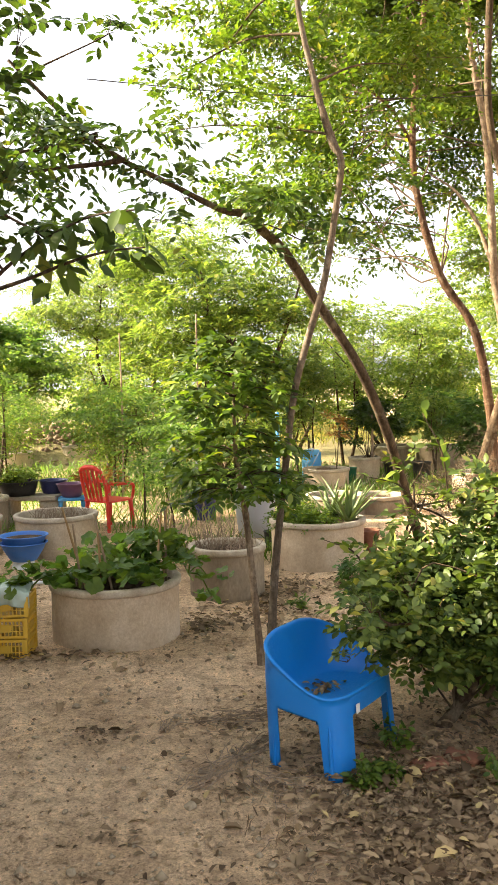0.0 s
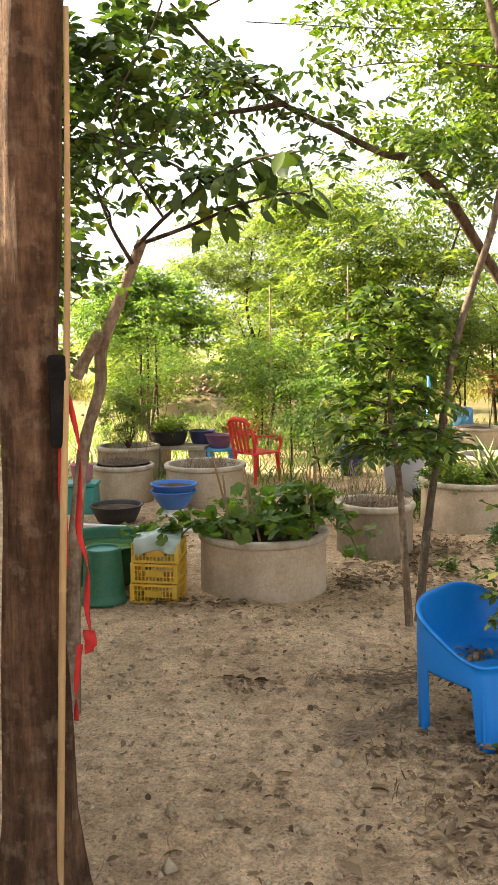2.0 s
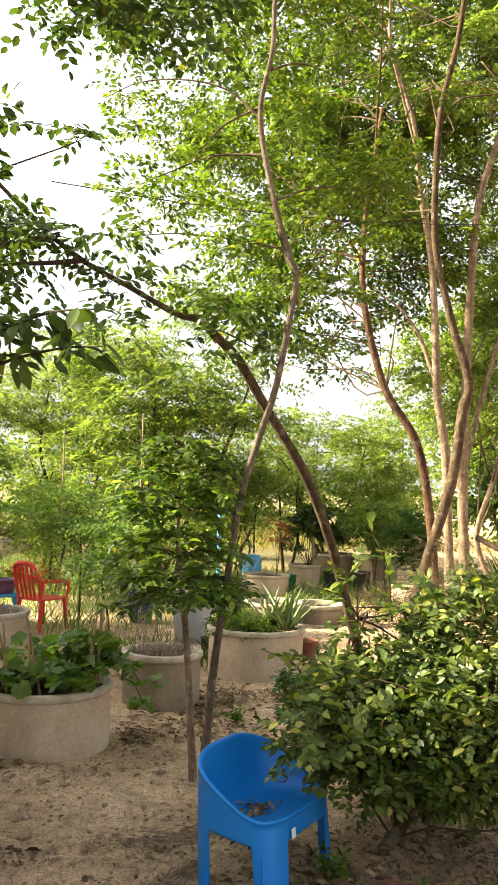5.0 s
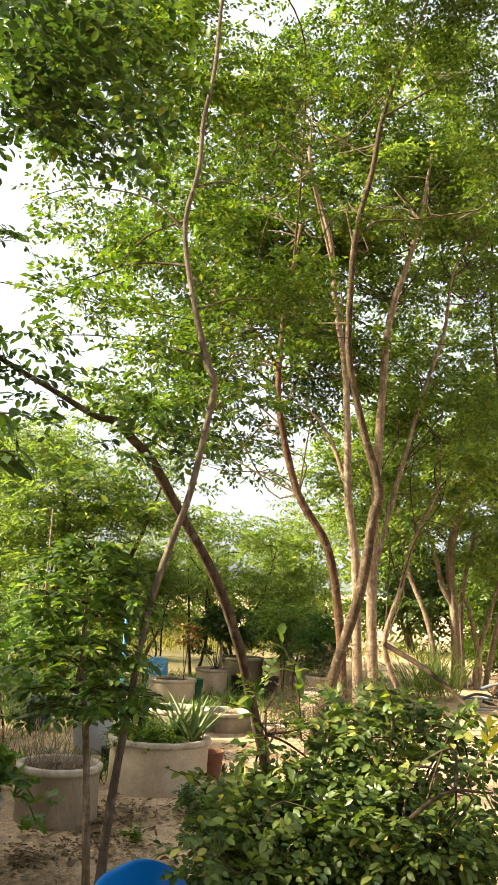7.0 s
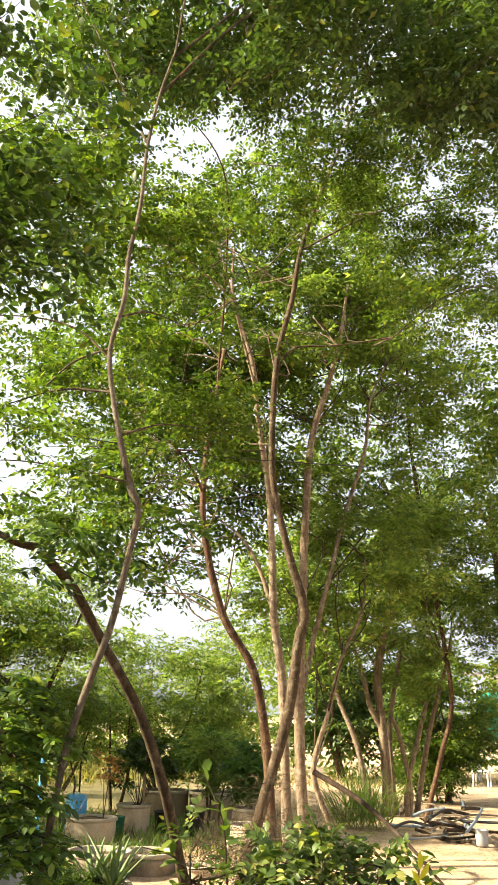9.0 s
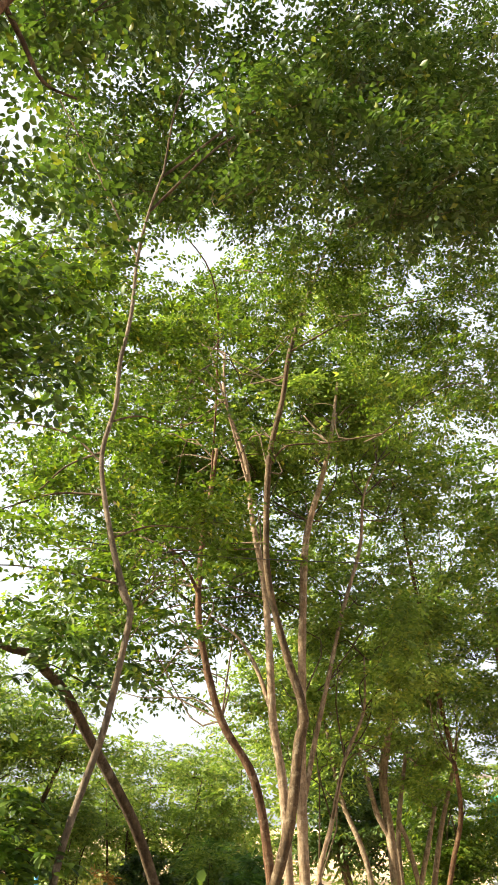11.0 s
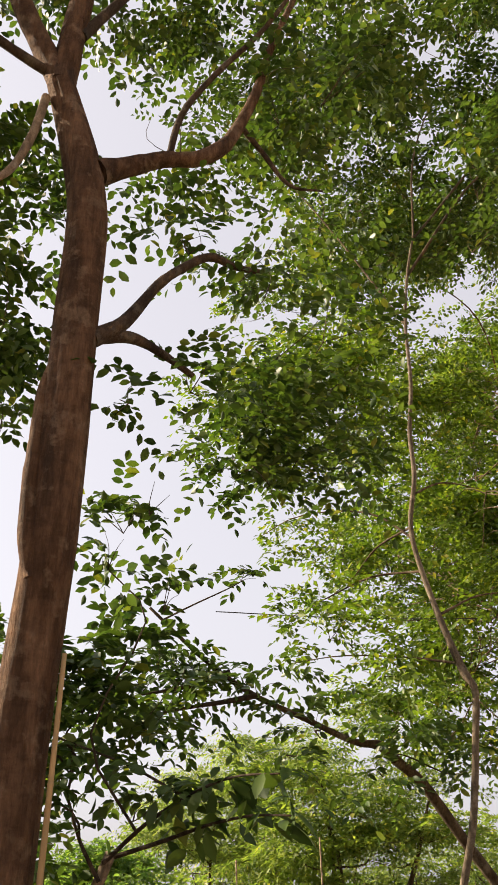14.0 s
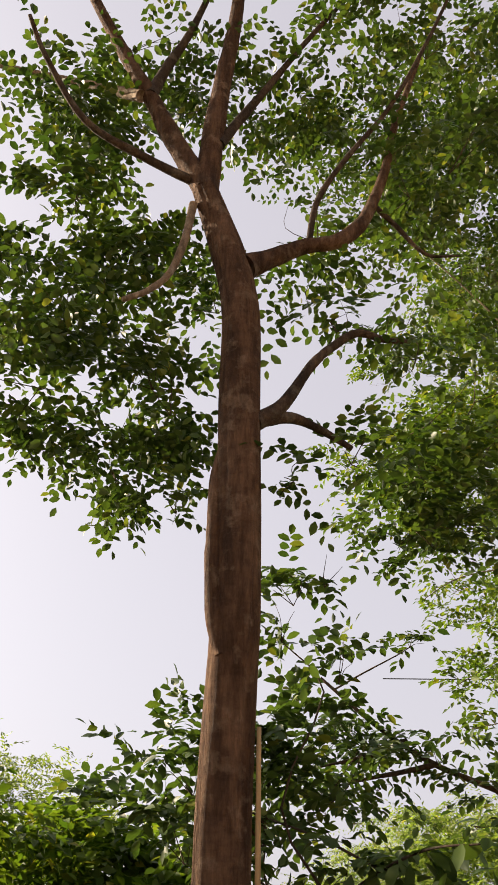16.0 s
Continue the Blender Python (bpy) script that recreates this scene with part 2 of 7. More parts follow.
PINK = plastic("pink_plastic", (0.42, 0.15, 0.20), 0.45, 0.4)
GREY = plastic("grey_plastic", (0.33, 0.35, 0.39), 0.45, 0.3)
WHITE = plastic("white_plastic", (0.70, 0.70, 0.68), 0.5, 0.1)
PIPE_GREY = plastic("grey_pipe", (0.16, 0.19, 0.23), 0.45, 0.3)
CLOTH_RED = surface("red_cloth", [(0.3, (0.28, 0.012, 0.012)), (0.7, (0.45, 0.03, 0.025))], 14.0, 160.0, 0.9, 0.002, 0.4)
CLOTH_BLACK = surface("black_cloth", [(0.3, (0.006, 0.006, 0.006)), (0.7, (0.016, 0.015, 0.014))], 14.0, 160.0, 0.95, 0.002, 0.4, spec=0.05)
TARP = surface("green_net", [(0.3, (0.015, 0.20, 0.13)), (0.7, (0.05, 0.36, 0.25))], 3.0, 90.0, 0.7, 0.004, 0.4)
WOOD_BROWN = surface("brown_board", [(0.3, (0.16, 0.06, 0.03)), (0.7, (0.30, 0.13, 0.07))], 4.0, 50.0, 0.8, 0.004, 0.4)
ZINC = surface("rusty_sheet", [(0.3, (0.10, 0.07, 0.05)), (0.7, (0.25, 0.21, 0.18))], 3.0, 50.0, 0.6, 0.004, 0.4)
SHEET = plastic("pale_sheet", (0.34, 0.42, 0.36), 0.32, 0.4)
WATER, wn_, wl_, wb_ = material("algae_water", 0.12, 0, 0.5)
wb_.inputs["Base Color"].default_value = (0.05, 0.12, 0.03, 1)

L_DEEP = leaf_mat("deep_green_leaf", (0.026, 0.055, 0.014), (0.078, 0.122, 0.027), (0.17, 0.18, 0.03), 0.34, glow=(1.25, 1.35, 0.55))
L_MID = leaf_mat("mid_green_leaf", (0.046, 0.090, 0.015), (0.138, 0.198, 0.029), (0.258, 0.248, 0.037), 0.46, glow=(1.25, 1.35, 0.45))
L_LIGHT = leaf_mat("yellow_green_leaf", (0.087, 0.139, 0.033), (0.213, 0.270, 0.065), (0.313, 0.287, 0.078), 0.56, glow=(1.25, 1.35, 0.6))
L_FRESH = leaf_mat("fresh_green_leaf", (0.078, 0.144, 0.035), (0.178, 0.261, 0.066), (0.270, 0.287, 0.078), 0.54, glow=(1.2, 1.35, 0.6))
L_FEATHER = leaf_mat("feathery_leaf", (0.100, 0.148, 0.044), (0.222, 0.270, 0.080), (0.296, 0.287, 0.096), 0.56, glow=(1.25, 1.35, 0.65))
L_CITRUS = leaf_mat("citrus_leaf", (0.038, 0.072, 0.016), (0.145, 0.188, 0.042), (0.40, 0.36, 0.10), 0.34, 0.45, 0.35)
L_BLUE = leaf_mat("bluish_leaf", (0.045, 0.10, 0.030), (0.11, 0.19, 0.055), None, 0.5)
L_YELLOW = leaf_mat("yellow_young_leaf", (0.45, 0.40, 0.03), (0.62, 0.55, 0.05), None, 0.5)
L_ALOE = leaf_mat("aloe_leaf", (0.11, 0.165, 0.065), (0.25, 0.31, 0.14), None, 0.35, 0.4)
L_DRY = leaf_mat("dry_leaf", (0.070, 0.044, 0.027), (0.31, 0.222, 0.140), (0.47, 0.36, 0.17), 0.12, 0.85, 0.1, (1, 0.9, 0.7))
L_RUST = leaf_mat("rusty_leaf", (0.17, 0.09, 0.03), (0.34, 0.22, 0.07), None, 0.4, 0.7, 0.2, (1.2, 0.9, 0.6))
GRASS = leaf_mat("dry_grass", (0.12, 0.115, 0.04), (0.30, 0.26, 0.11), (0.36, 0.30, 0.12), 0.35, 0.8, 0.15)

# ---- helpers for meshes ----


def mesh_from(name, verts, faces, mat, smooth=True):
    me = bpy.data.meshes.new(name)
    me.from_pydata([tuple(v) for v in verts] if not isinstance(verts, list) else verts, [], faces)
    me.materials.append(mat)
    if smooth:
        me.polygons.foreach_set("use_smooth", [True] * len(me.polygons))
    me.update()
    return me


def quick_mesh(name, verts, quads, mat):
    """A mesh from arrays: verts (n, 3) and quads (m, 4)."""
    me = bpy.data.meshes.new(name)
    me.vertices.add(len(verts))
    me.vertices.foreach_set("co", np.asarray(verts, np.float32).ravel())
    me.loops.add(quads.size)
    me.loops.foreach_set("vertex_index", quads.astype(np.int32).ravel())
    me.polygons.add(len(quads))
    me.polygons.foreach_set("loop_start", np.arange(len(quads), dtype=np.int32) * quads.shape[1])
    me.materials.append(mat)
    me.update(calc_edges=True)
    return me


def part(name, me, parent, label=""):
    ob = new(name, me)
    ob.parent = parent
    if label:
        tagged(ob, label)
    return ob


def thing(name, label, category, group="", kind="", at=(0, 0, 0), turn=0.0):
    ob = new(name)
    ob.matrix_world = pose(*at, 0, 0, turn)
    ob.empty_display_size = 0.1
    return tagged(ob, label, category, group, kind)


def smooth_line(points, per=4):
    """Catmull-Rom through the points."""
    p = np.asarray(points, float)
    if len(p) < 3:
        k = np.linspace(0, 1, per * 2)[:, None]
        return p[0] * (1 - k) + p[-1] * k
    q = np.vstack([2 * p[0] - p[1], p, 2 * p[-1] - p[-2]])
    out = []
    for i in range(1, len(q) - 2):
        for k in np.arange(per) / per:
            a, b, c, d = q[i - 1], q[i], q[i + 1], q[i + 2]
            out.append(0.5 * (2 * b + (c - a) * k + (2 * a - 5 * b + 4 * c - d) * k * k + (3 * b - a - 3 * c + d) * k ** 3))
    out.append(p[-1])
    return np.array(out)


def tube_arrays(points, radii, sides=10, rough=0.0, seed=0):
    """Verts and quads of a bent, tapering, slightly knobbly tube, closed at its ends."""
    p = np.asarray(points, float)
    n = len(p)
    r = np.interp(np.linspace(0, 1, n), np.linspace(0, 1, len(radii)), radii)
    g = np.random.default_rng(seed)
    t = np.gradient(p, axis=0)
    t /= np.linalg.norm(t, axis=1)[:, None] + 1e-9
    ref = np.array([0.0, 1.0, 0.0]) if abs(t[0][1]) < 0.8 else np.array([1.0, 0, 0])
    u = np.cross(t, ref)
    u /= np.linalg.norm(u, axis=1)[:, None] + 1e-9
    v = np.cross(t, u)
    ang = np.arange(sides) * 2 * math.pi / sides
    wob = 1 + rough * (g.normal(size=(n, 1)) * 0.6 + g.normal(size=(n, sides)) * 0.35)
    ring = (p[:, None, :] + (r[:, None] * wob)[..., None] * (np.cos(ang)[None, :, None] * u[:, None, :] + np.sin(ang)[None, :, None] * v[:, None, :]))
    verts = ring.reshape(-1, 3)
    i = np.arange(n - 1)[:, None] * sides
    k = np.arange(sides)[None, :]
    k2 = (k + 1) % sides
    quads = np.stack([i + k, i + k2, i + sides + k2, i + sides + k], -1).reshape(-1, 4)
    caps = []
    for base, centre in ((0, p[0]), ((n - 1) * sides, p[-1])):
        verts = np.vstack([verts, centre])
        c = len(verts) - 1
        for j in range(0, sides, 2):
            caps.append((base + j, base + (j + 1) % sides, base + (j + 2) % sides, c))
    return verts, np.vstack([quads, np.array(caps)])


def tube(name, points, radii, mat, sides=10, rough=0.04, per=4, seed=0):
    v, q = tube_arrays(smooth_line(points, per), radii, sides, rough, seed)
    me = quick_mesh(name, v, q, mat)
    me.polygons.foreach_set("use_smooth", [True] * len(me.polygons))
    return me


def tubes(name, lines, mat, sides=6, per=3, rough=0.03):
    """Many thin tubes in one mesh: lines of (points, radii)."""
    vs, qs, k = [], [], 0
    for i, (pts, radii) in enumerate(lines):
        v, q = tube_arrays(smooth_line(pts, per), radii, sides, rough, i)
        vs.append(v)
        qs.append(q + k)
        k += len(v)
    me = quick_mesh(name, np.vstack(vs), np.vstack(qs), mat)
    me.polygons.foreach_set("use_smooth", [True] * len(me.polygons))
    return me


def lathe(name, profile, mat, segs=48, wobble=0.0, seed=0):
    """Turns a profile of (radius, height) about the z axis."""
    pr = np.array(profile, float)
    g = np.random.default_rng(seed)
    a = np.arange(segs) * 2 * math.pi / segs
    w = 1 + wobble * (np.sin(2 * a + g.uniform(0, 6)) + 0.5 * np.sin(3 * a + g.uniform(0, 6)) + 0.25 * np.sin(7 * a + g.uniform(0, 6)))
    x = pr[:, 0][:, None] * (np.cos(a) * w)[None]
    y = pr[:, 0][:, None] * (np.sin(a) * w)[None]
    z = np.repeat(pr[:, 1][:, None], segs, 1)
    verts = np.stack([x, y, z], -1).reshape(-1, 3)
    i = np.arange(len(pr) - 1)[:, None] * segs
    k = np.arange(segs)[None]
    k2 = (k + 1) % segs
    quads = np.stack([i + k, i + k2, i + segs + k2, i + segs + k], -1).reshape(-1, 4)
    me = quick_mesh(name, verts, quads, mat)
    me.polygons.foreach_set("use_smooth", [True] * len(me.polygons))
    return me


def slab(name, size, mat, bevel=0.006, at=(0, 0, 0), rot=(0, 0, 0)):
    """A box with softened edges."""
    bm = bmesh.new()
    bmesh.ops.create_cube(bm, size=1)
    bmesh.ops.scale(bm, vec=size, verts=bm.verts)
    if bevel:
        bmesh.ops.bevel(bm, geom=bm.edges[:], offset=bevel, segments=2, affect="EDGES", profile=0.6)
    bmesh.ops.transform(bm, matrix=pose(*at, *rot), verts=bm.verts)
    me = bpy.data.meshes.new(name)
    bm.to_mesh(me)
    bm.free()
    me.materials.append(mat)
    return me


def unit(v):
    return v / (np.linalg.norm(v, axis=-1, keepdims=True) + 1e-9)


def leaves(name, pos, way, up, length, width, mat, near=False, fold=0.25, curl=0.0):
    """One blade at each place: a folded ovate leaf (near) or a folded lozenge."""
    n = len(pos)
    way = unit(way)
    side = unit(np.cross(way, up))
    nrm = np.cross(side, way)
    L = np.broadcast_to(np.asarray(length, float), n)[:, None]
    W = np.broadcast_to(np.asarray(width, float), n)[:, None]
    if near:
        st = [(0.0, 0.05, 0.0), (0.3, 0.44, 0.0), (0.68, 0.47, 0.4), (1.0, 0.05, 1.0)]
        vs = []
        for s, w, c in st:
            mid = pos + way * L * s - nrm * L * curl * c * s
            vs += [mid - side * W * w + nrm * W * w * fold, mid, mid + side * W * w + nrm * W * w * fold]
        verts = np.stack(vs, 1).reshape(-1, 3)
        b = np.arange(n)[:, None] * 12
        f = []
        for r in range(3):
            f.append(b + np.array([[3 * r, 3 * r + 1, 3 * r + 4, 3 * r + 3]]))
            f.append(b + np.array([[3 * r + 1, 3 * r + 2, 3 * r + 5, 3 * r + 4]]))
        quads = np.concatenate(f, 0)
        me = quick_mesh(name, verts, quads, mat)
        me.polygons.foreach_set("use_smooth", [True] * len(me.polygons))
        return me
    mid = pos + way * L * 0.45
    tip = pos + way * L - nrm * L * curl
    verts = np.stack([pos, mid - side * W * 0.5 + nrm * W * fold * 0.5, tip, mid + side * W * 0.5 + nrm * W * fold * 0.5], 1).reshape(-1, 3)
    tri = np.arange(n)[:, None] * 4
    faces = np.concatenate([tri + np.array([[0, 2, 1]]), tri + np.array([[0, 3, 2]])], 0)
    return quick_mesh(name, verts, faces, mat)


def sprays(g, centres, ways, count, span, leaf_len, leaf_wid, droop=0.25, spread=0.85, flat=0.5):
    """Places for the leaflets of many sprays: pairs along a bending stalk."""
    n = len(centres)
    ways = unit(ways)
    up0 = np.tile([0, 0, 1.0], (n, 1)) + g.normal(size=(n, 3)) * flat
    side = unit(np.cross(ways, up0))
    up0 = unit(np.cross(side, ways))
    P, W, U, LL, LW = [], [], [], [], []
    span = np.broadcast_to(np.asarray(span, float), n)
    for k in range(count):
        s = (k + 0.6) / count
        sgn = 1.0 if k % 2 else -1.0
        if k == count - 1:
            sgn = 0.0
        base = centres + ways * (span * s)[:, None] - np.array([0, 0, 1.0]) * (span * droop * s * s)[:, None]
        w = ways * (1 - spread * abs(sgn) + 0.25) + side * sgn * spread + g.normal(size=(n, 3)) * 0.22 - np.array([0, 0, droop])
        P.append(base)
        W.append(w)
        U.append(up0 + g.normal(size=(n, 3)) * 0.35)
        f = 0.75 + 0.4 * math.sin(math.pi * min(1, s * 0.9)) + g.normal(size=n) * 0.1
        LL.append(leaf_len * f)
        LW.append(leaf_wid * f)
    return np.concatenate(P), np.concatenate(W), np.concatenate(U), np.concatenate(LL), np.concatenate(LW)


def clump_points(g, clumps, share=1.0, lumps=7, tight=0.26):
    """Uneven points inside ellipsoids (x, y, z, rx, ry, rz, count), gathered in lumps."""
    out, ways = [], []
    for x, y, z, rx, ry, rz, count in clumps:
        c, r = np.array([x, y, z]), np.array([rx, ry, rz])
        m = max(1, int(count * share))
        sub = unit(g.normal(size=(lumps, 3))) * (g.uniform(0.25, 0.95, size=(lumps, 1)))
        pick = g.integers(0, lumps, m)
        q = sub[pick] + g.normal(size=(m, 3)) * tight * np.array([1.15, 1.15, 0.6])
        out.append(c + q * r)
        w = q * r + g.normal(size=(m, 3)) * 0.5 * r.mean() + np.array([0, 0, 0.1]) * r.mean()
        ways.append(w)
    return np.concatenate(out), np.concatenate(ways)


def crown(name, parent, clumps, mat, leaf=(0.05, 0.022), span=0.25, count=9, droop=0.3, near=False, seed=1, label="", spread=0.85, lumps=7, curl=0.08, stalk=None, tight=0.19, level=0.5):
    g = np.random.default_rng(seed)
    c, w = clump_points(g, clumps, 1.0, lumps, tight)
    sp = span * g.uniform(0.6, 1.25, len(c))
    w = unit(w) * np.array([1, 1, level])
    P, W, U, LL, LW = sprays(g, c, w, count, sp, leaf[0], leaf[1], droop, spread, 0.28)
    ob = part(name, leaves(name, P, W, U, LL, LW, mat, near, 0.3, curl), parent, label)
    if stalk is not None:
        w = unit(w)
        tip = c + w * sp[:, None] - np.array([0, 0, 1.0]) * (sp * droop)[:, None]
        mid = c + w * sp[:, None] * 0.5 - np.array([0, 0, 1.0]) * (sp * droop * 0.25)[:, None]
        lines = [((a, b, d), (0.0018, 0.001)) for a, b, d in zip(c[::1], mid[::1], tip[::1])]
        tagged(part("twigwork", tubes("twigwork", lines, stalk, 3, 1, 0.0), parent), kind="stuff")
    return ob


def limbs_to(lines, clumps, r0=0.02, r1=0.006, seed=3, every=1, link=3):
    """Twigs inside each clump; every link-th clump is joined to a stem by an arching limb."""
    g = np.random.default_rng(seed)
    pts = np.vstack([smooth_line(s, 4) for s in lines])
    used = np.zeros(len(pts))
    out = []
    for i, (x, y, z, rx, ry, rz, count) in enumerate(clumps[::every]):
        c, r = np.array([x, y, z]), np.array([rx, ry, rz])
        flat = np.linalg.norm(pts[:, :2] - c[:2], axis=1)
        cost = flat + np.abs(pts[:, 2] - (z - 0.5 * flat)) + used
        k = cost.argmin()
        a = pts[k]
        far = np.linalg.norm(c - a)
        root = c - np.array([0, 0, 0.6 * rz]) + (a - c) * min(0.5, 0.6 * r.mean() / max(far, 0.01))
        if link and i % link == 0 and far < 3.5:
            used[max(0, k - 3):k + 4] += 0.8
            m1 = a + (root - a) * 0.3 + g.normal(size=3) * 0.07 * far + np.array([0, 0, 0.05 * far])
            m2 = a + (root - a) * 0.68 + g.normal(size=3) * 0.07 * far + np.array([0, 0, 0.05 * far])
            out.append(((a, m1, m2, root), (r0, (r0 + r1) / 2, r1)))
        for h in range(3):
            e = c + unit(g.normal(size=3)) * r * 0.8
            mid = (root + e) / 2 + g.normal(size=3) * 0.15 * r
            out.append(((root, mid, e), (r1 * 0.8, r1 * 0.5, r1 * 0.25)))
    return out

SLIM_STEM = [(0.10, 4.90, 0.04), (0.135, 4.86, 0.51), (0.20, 4.81, 1.10), (0.26, 4.77, 1.55), (0.35, 4.73, 1.89), (0.43, 4.69, 2.16), (0.50, 4.64, 2.58), (0.52, 4.60, 2.78), (0.47, 4.60, 2.90), (0.37, 4.62, 3.27), (0.30, 4.65, 3.70), (0.36, 4.67, 4.07), (0.37, 4.70, 4.39), (0.42, 4.72, 4.77), (0.44, 4.75, 5.25), (0.50, 4.77, 5.68), (0.59, 4.80, 6.09)]
SAPLING_STEM = [(0.05, 4.80, -0.01), (0.02, 4.80, 0.33), (-0.01, 4.80, 0.71), (-0.04, 4.80, 0.97), (-0.07, 4.80, 1.16), (-0.08, 4.80, 1.38), (-0.08, 4.80, 1.67)]
LEANING_STEM = [(1.43, 6.60, -0.06), (1.29, 6.36, 0.36), (1.13, 6.12, 0.80), (0.95, 5.85, 1.27), (0.73, 5.62, 1.72), (0.46, 5.45, 2.11), (0.25, 5.30, 2.41), (0.10, 5.15, 2.53), (0.01, 5.00, 2.59), (-0.13, 4.95, 2.61), (-0.38, 4.84, 2.72), (-0.67, 4.72, 2.85), (-0.93, 4.61, 3.04), (-1.20, 4.50, 3.30)]
LEANING_FORK_A = [(-0.62, 4.60, 2.81), (-0.79, 4.53, 2.77), (-0.95, 4.47, 2.74), (-1.11, 4.40, 2.70)]
LEANING_FORK_B = [(-0.76, 4.55, 2.93), (-0.90, 4.50, 2.87), (-1.06, 4.45, 2.83), (-1.20, 4.40, 2.80)]
GROVE_RED = [(2.81, 9.60, 0.09), (2.74, 9.60, 1.19), (2.56, 9.60, 2.16), (2.18, 9.60, 2.78), (1.95, 9.60, 3.56), (1.88, 9.60, 4.09), (1.91, 9.60, 4.87), (1.99, 9.60, 5.46), (2.07, 9.60, 6.08)]
GROVE_RED_SIDE = [(1.88, 9.60, 4.20), (1.67, 9.40, 4.47), (1.43, 9.20, 4.63), (1.13, 9.00, 4.74)]
GROVE_DARK = [(2.31, 9.20, 0.16), (2.59, 9.17, 0.93), (2.82, 9.14, 1.74), (2.92, 9.11, 2.49), (2.98, 9.08, 2.83), (2.78, 9.05, 3.45), (2.58, 9.02, 4.22), (2.54, 8.98, 4.88), (2.58, 8.95, 5.79), (2.74, 8.92, 6.54), (2.84, 8.89, 7.23), (3.08, 8.86, 8.05), (3.38, 8.83, 8.92), (3.69, 8.80, 10.01)]
GROVE_PALE = [(3.14, 10.10, 0.00), (3.05, 10.10, 2.00), (2.93, 10.10, 2.80), (2.88, 10.10, 3.79), (2.82, 10.10, 4.51), (2.66, 10.10, 5.41), (2.57, 10.10, 6.19), (2.28, 10.10, 7.06), (2.26, 10.10, 7.82)]
GROVE_PALE_SIDE = [(2.89, 10.10, 3.01), (2.74, 10.23, 3.51), (2.54, 10.37, 3.88), (2.27, 10.50, 4.11)]
GROVE_THICK = [(3.60, 10.80, 0.01), (3.51, 10.80, 1.06), (3.49, 10.80, 2.10), (3.52, 10.80, 3.20), (3.56, 10.80, 4.36), (3.64, 10.80, 5.42), (3.89, 10.80, 6.30), (4.07, 10.80, 7.03), (4.21, 10.80, 7.97)]
GROVE_BENT = [(4.07, 11.20, 0.35), (3.82, 11.20, 1.04), (4.02, 11.20, 1.76), (4.23, 11.20, 2.52), (4.53, 11.20, 3.15), (4.58, 11.20, 3.87)]
GROVE_BACK = [(3.56, 11.00, 1.89), (3.77, 11.07, 2.71), (4.00, 11.13, 3.50), (4.29, 11.20, 4.51), (4.63, 11.27, 5.49), (4.76, 11.33, 6.34), (5.04, 11.40, 6.95)]
GROVE_TOP_A = [(2.28, 10.00, 6.28), (2.22, 9.87, 6.93), (1.98, 9.73, 7.57), (1.63, 9.60, 8.10)]
GROVE_TOP_B = [(2.26, 10.00, 7.01), (1.79, 9.87, 7.28), (1.31, 9.73, 7.50), (0.92, 9.60, 7.64)]
GROVE_TOP_C = [(2.60, 9.00, 5.67), (2.77, 8.87, 5.89), (3.25, 8.73, 5.93), (3.91, 8.60, 6.07)]
FALLEN = [(3.58, 10.50, 1.08), (4.01, 10.10, 0.80), (4.39, 9.70, 0.41), (4.66, 9.30, 0.01)]
FAR_MAIN = [(6.93, 16.00, 0.59), (6.86, 16.00, 1.62), (6.78, 16.00, 2.47), (6.92, 16.00, 3.24), (7.15, 16.00, 3.98), (7.25, 16.00, 5.21)]
FAR_SIDE = [(6.88, 16.00, 1.51), (6.63, 16.00, 1.93), (6.46, 16.00, 2.57), (6.29, 16.00, 3.10)]
FAR_STEMS = [(7.41, 16.00, 0.49), (7.21, 16.00, 1.42), (7.04, 16.00, 1.84)]
FAR_STEMS_B = [(7.35, 16.00, 0.49), (7.62, 16.00, 1.43), (7.82, 16.00, 2.07)]
BIG_FORK_A = [(-1.07, 2.16, 4.72), (-1.21, 2.12, 5.05), (-1.33, 2.08, 5.38), (-1.51, 2.00, 5.83), (-1.70, 1.89, 6.35)]
BIG_FORK_B = [(-1.06, 2.16, 4.69), (-1.04, 2.18, 5.11), (-1.00, 2.20, 5.55), (-0.95, 2.23, 6.05), (-0.90, 2.25, 6.80)]
BIG_FORK_C = [(-1.01, 2.18, 5.01), (-0.95, 2.28, 5.29), (-0.82, 2.39, 5.67), (-0.62, 2.50, 6.15), (-0.37, 2.61, 6.65)]
BIG_FORK_D = [(-1.32, 2.07, 5.36), (-1.29, 2.15, 5.68), (-1.21, 2.24, 6.09), (-1.12, 2.33, 6.65)]
BIG_FORK_E = [(-1.36, 2.05, 5.35), (-1.61, 2.08, 5.57), (-1.89, 2.05, 5.75), (-2.21, 1.97, 5.90)]
BIG_FORK_F = [(-1.10, 2.15, 4.75), (-1.28, 2.00, 4.81), (-1.48, 1.81, 4.90), (-1.61, 1.64, 5.17), (-1.65, 1.53, 5.33)]
BIG_ARM = [(-0.91, 2.22, 4.25), (-0.83, 2.31, 4.36), (-0.70, 2.40, 4.48), (-0.57, 2.48, 4.55), (-0.48, 2.56, 4.69), (-0.42, 2.62, 4.86), (-0.33, 2.69, 5.18), (-0.25, 2.75, 5.58), (-0.06, 2.81, 6.18)]
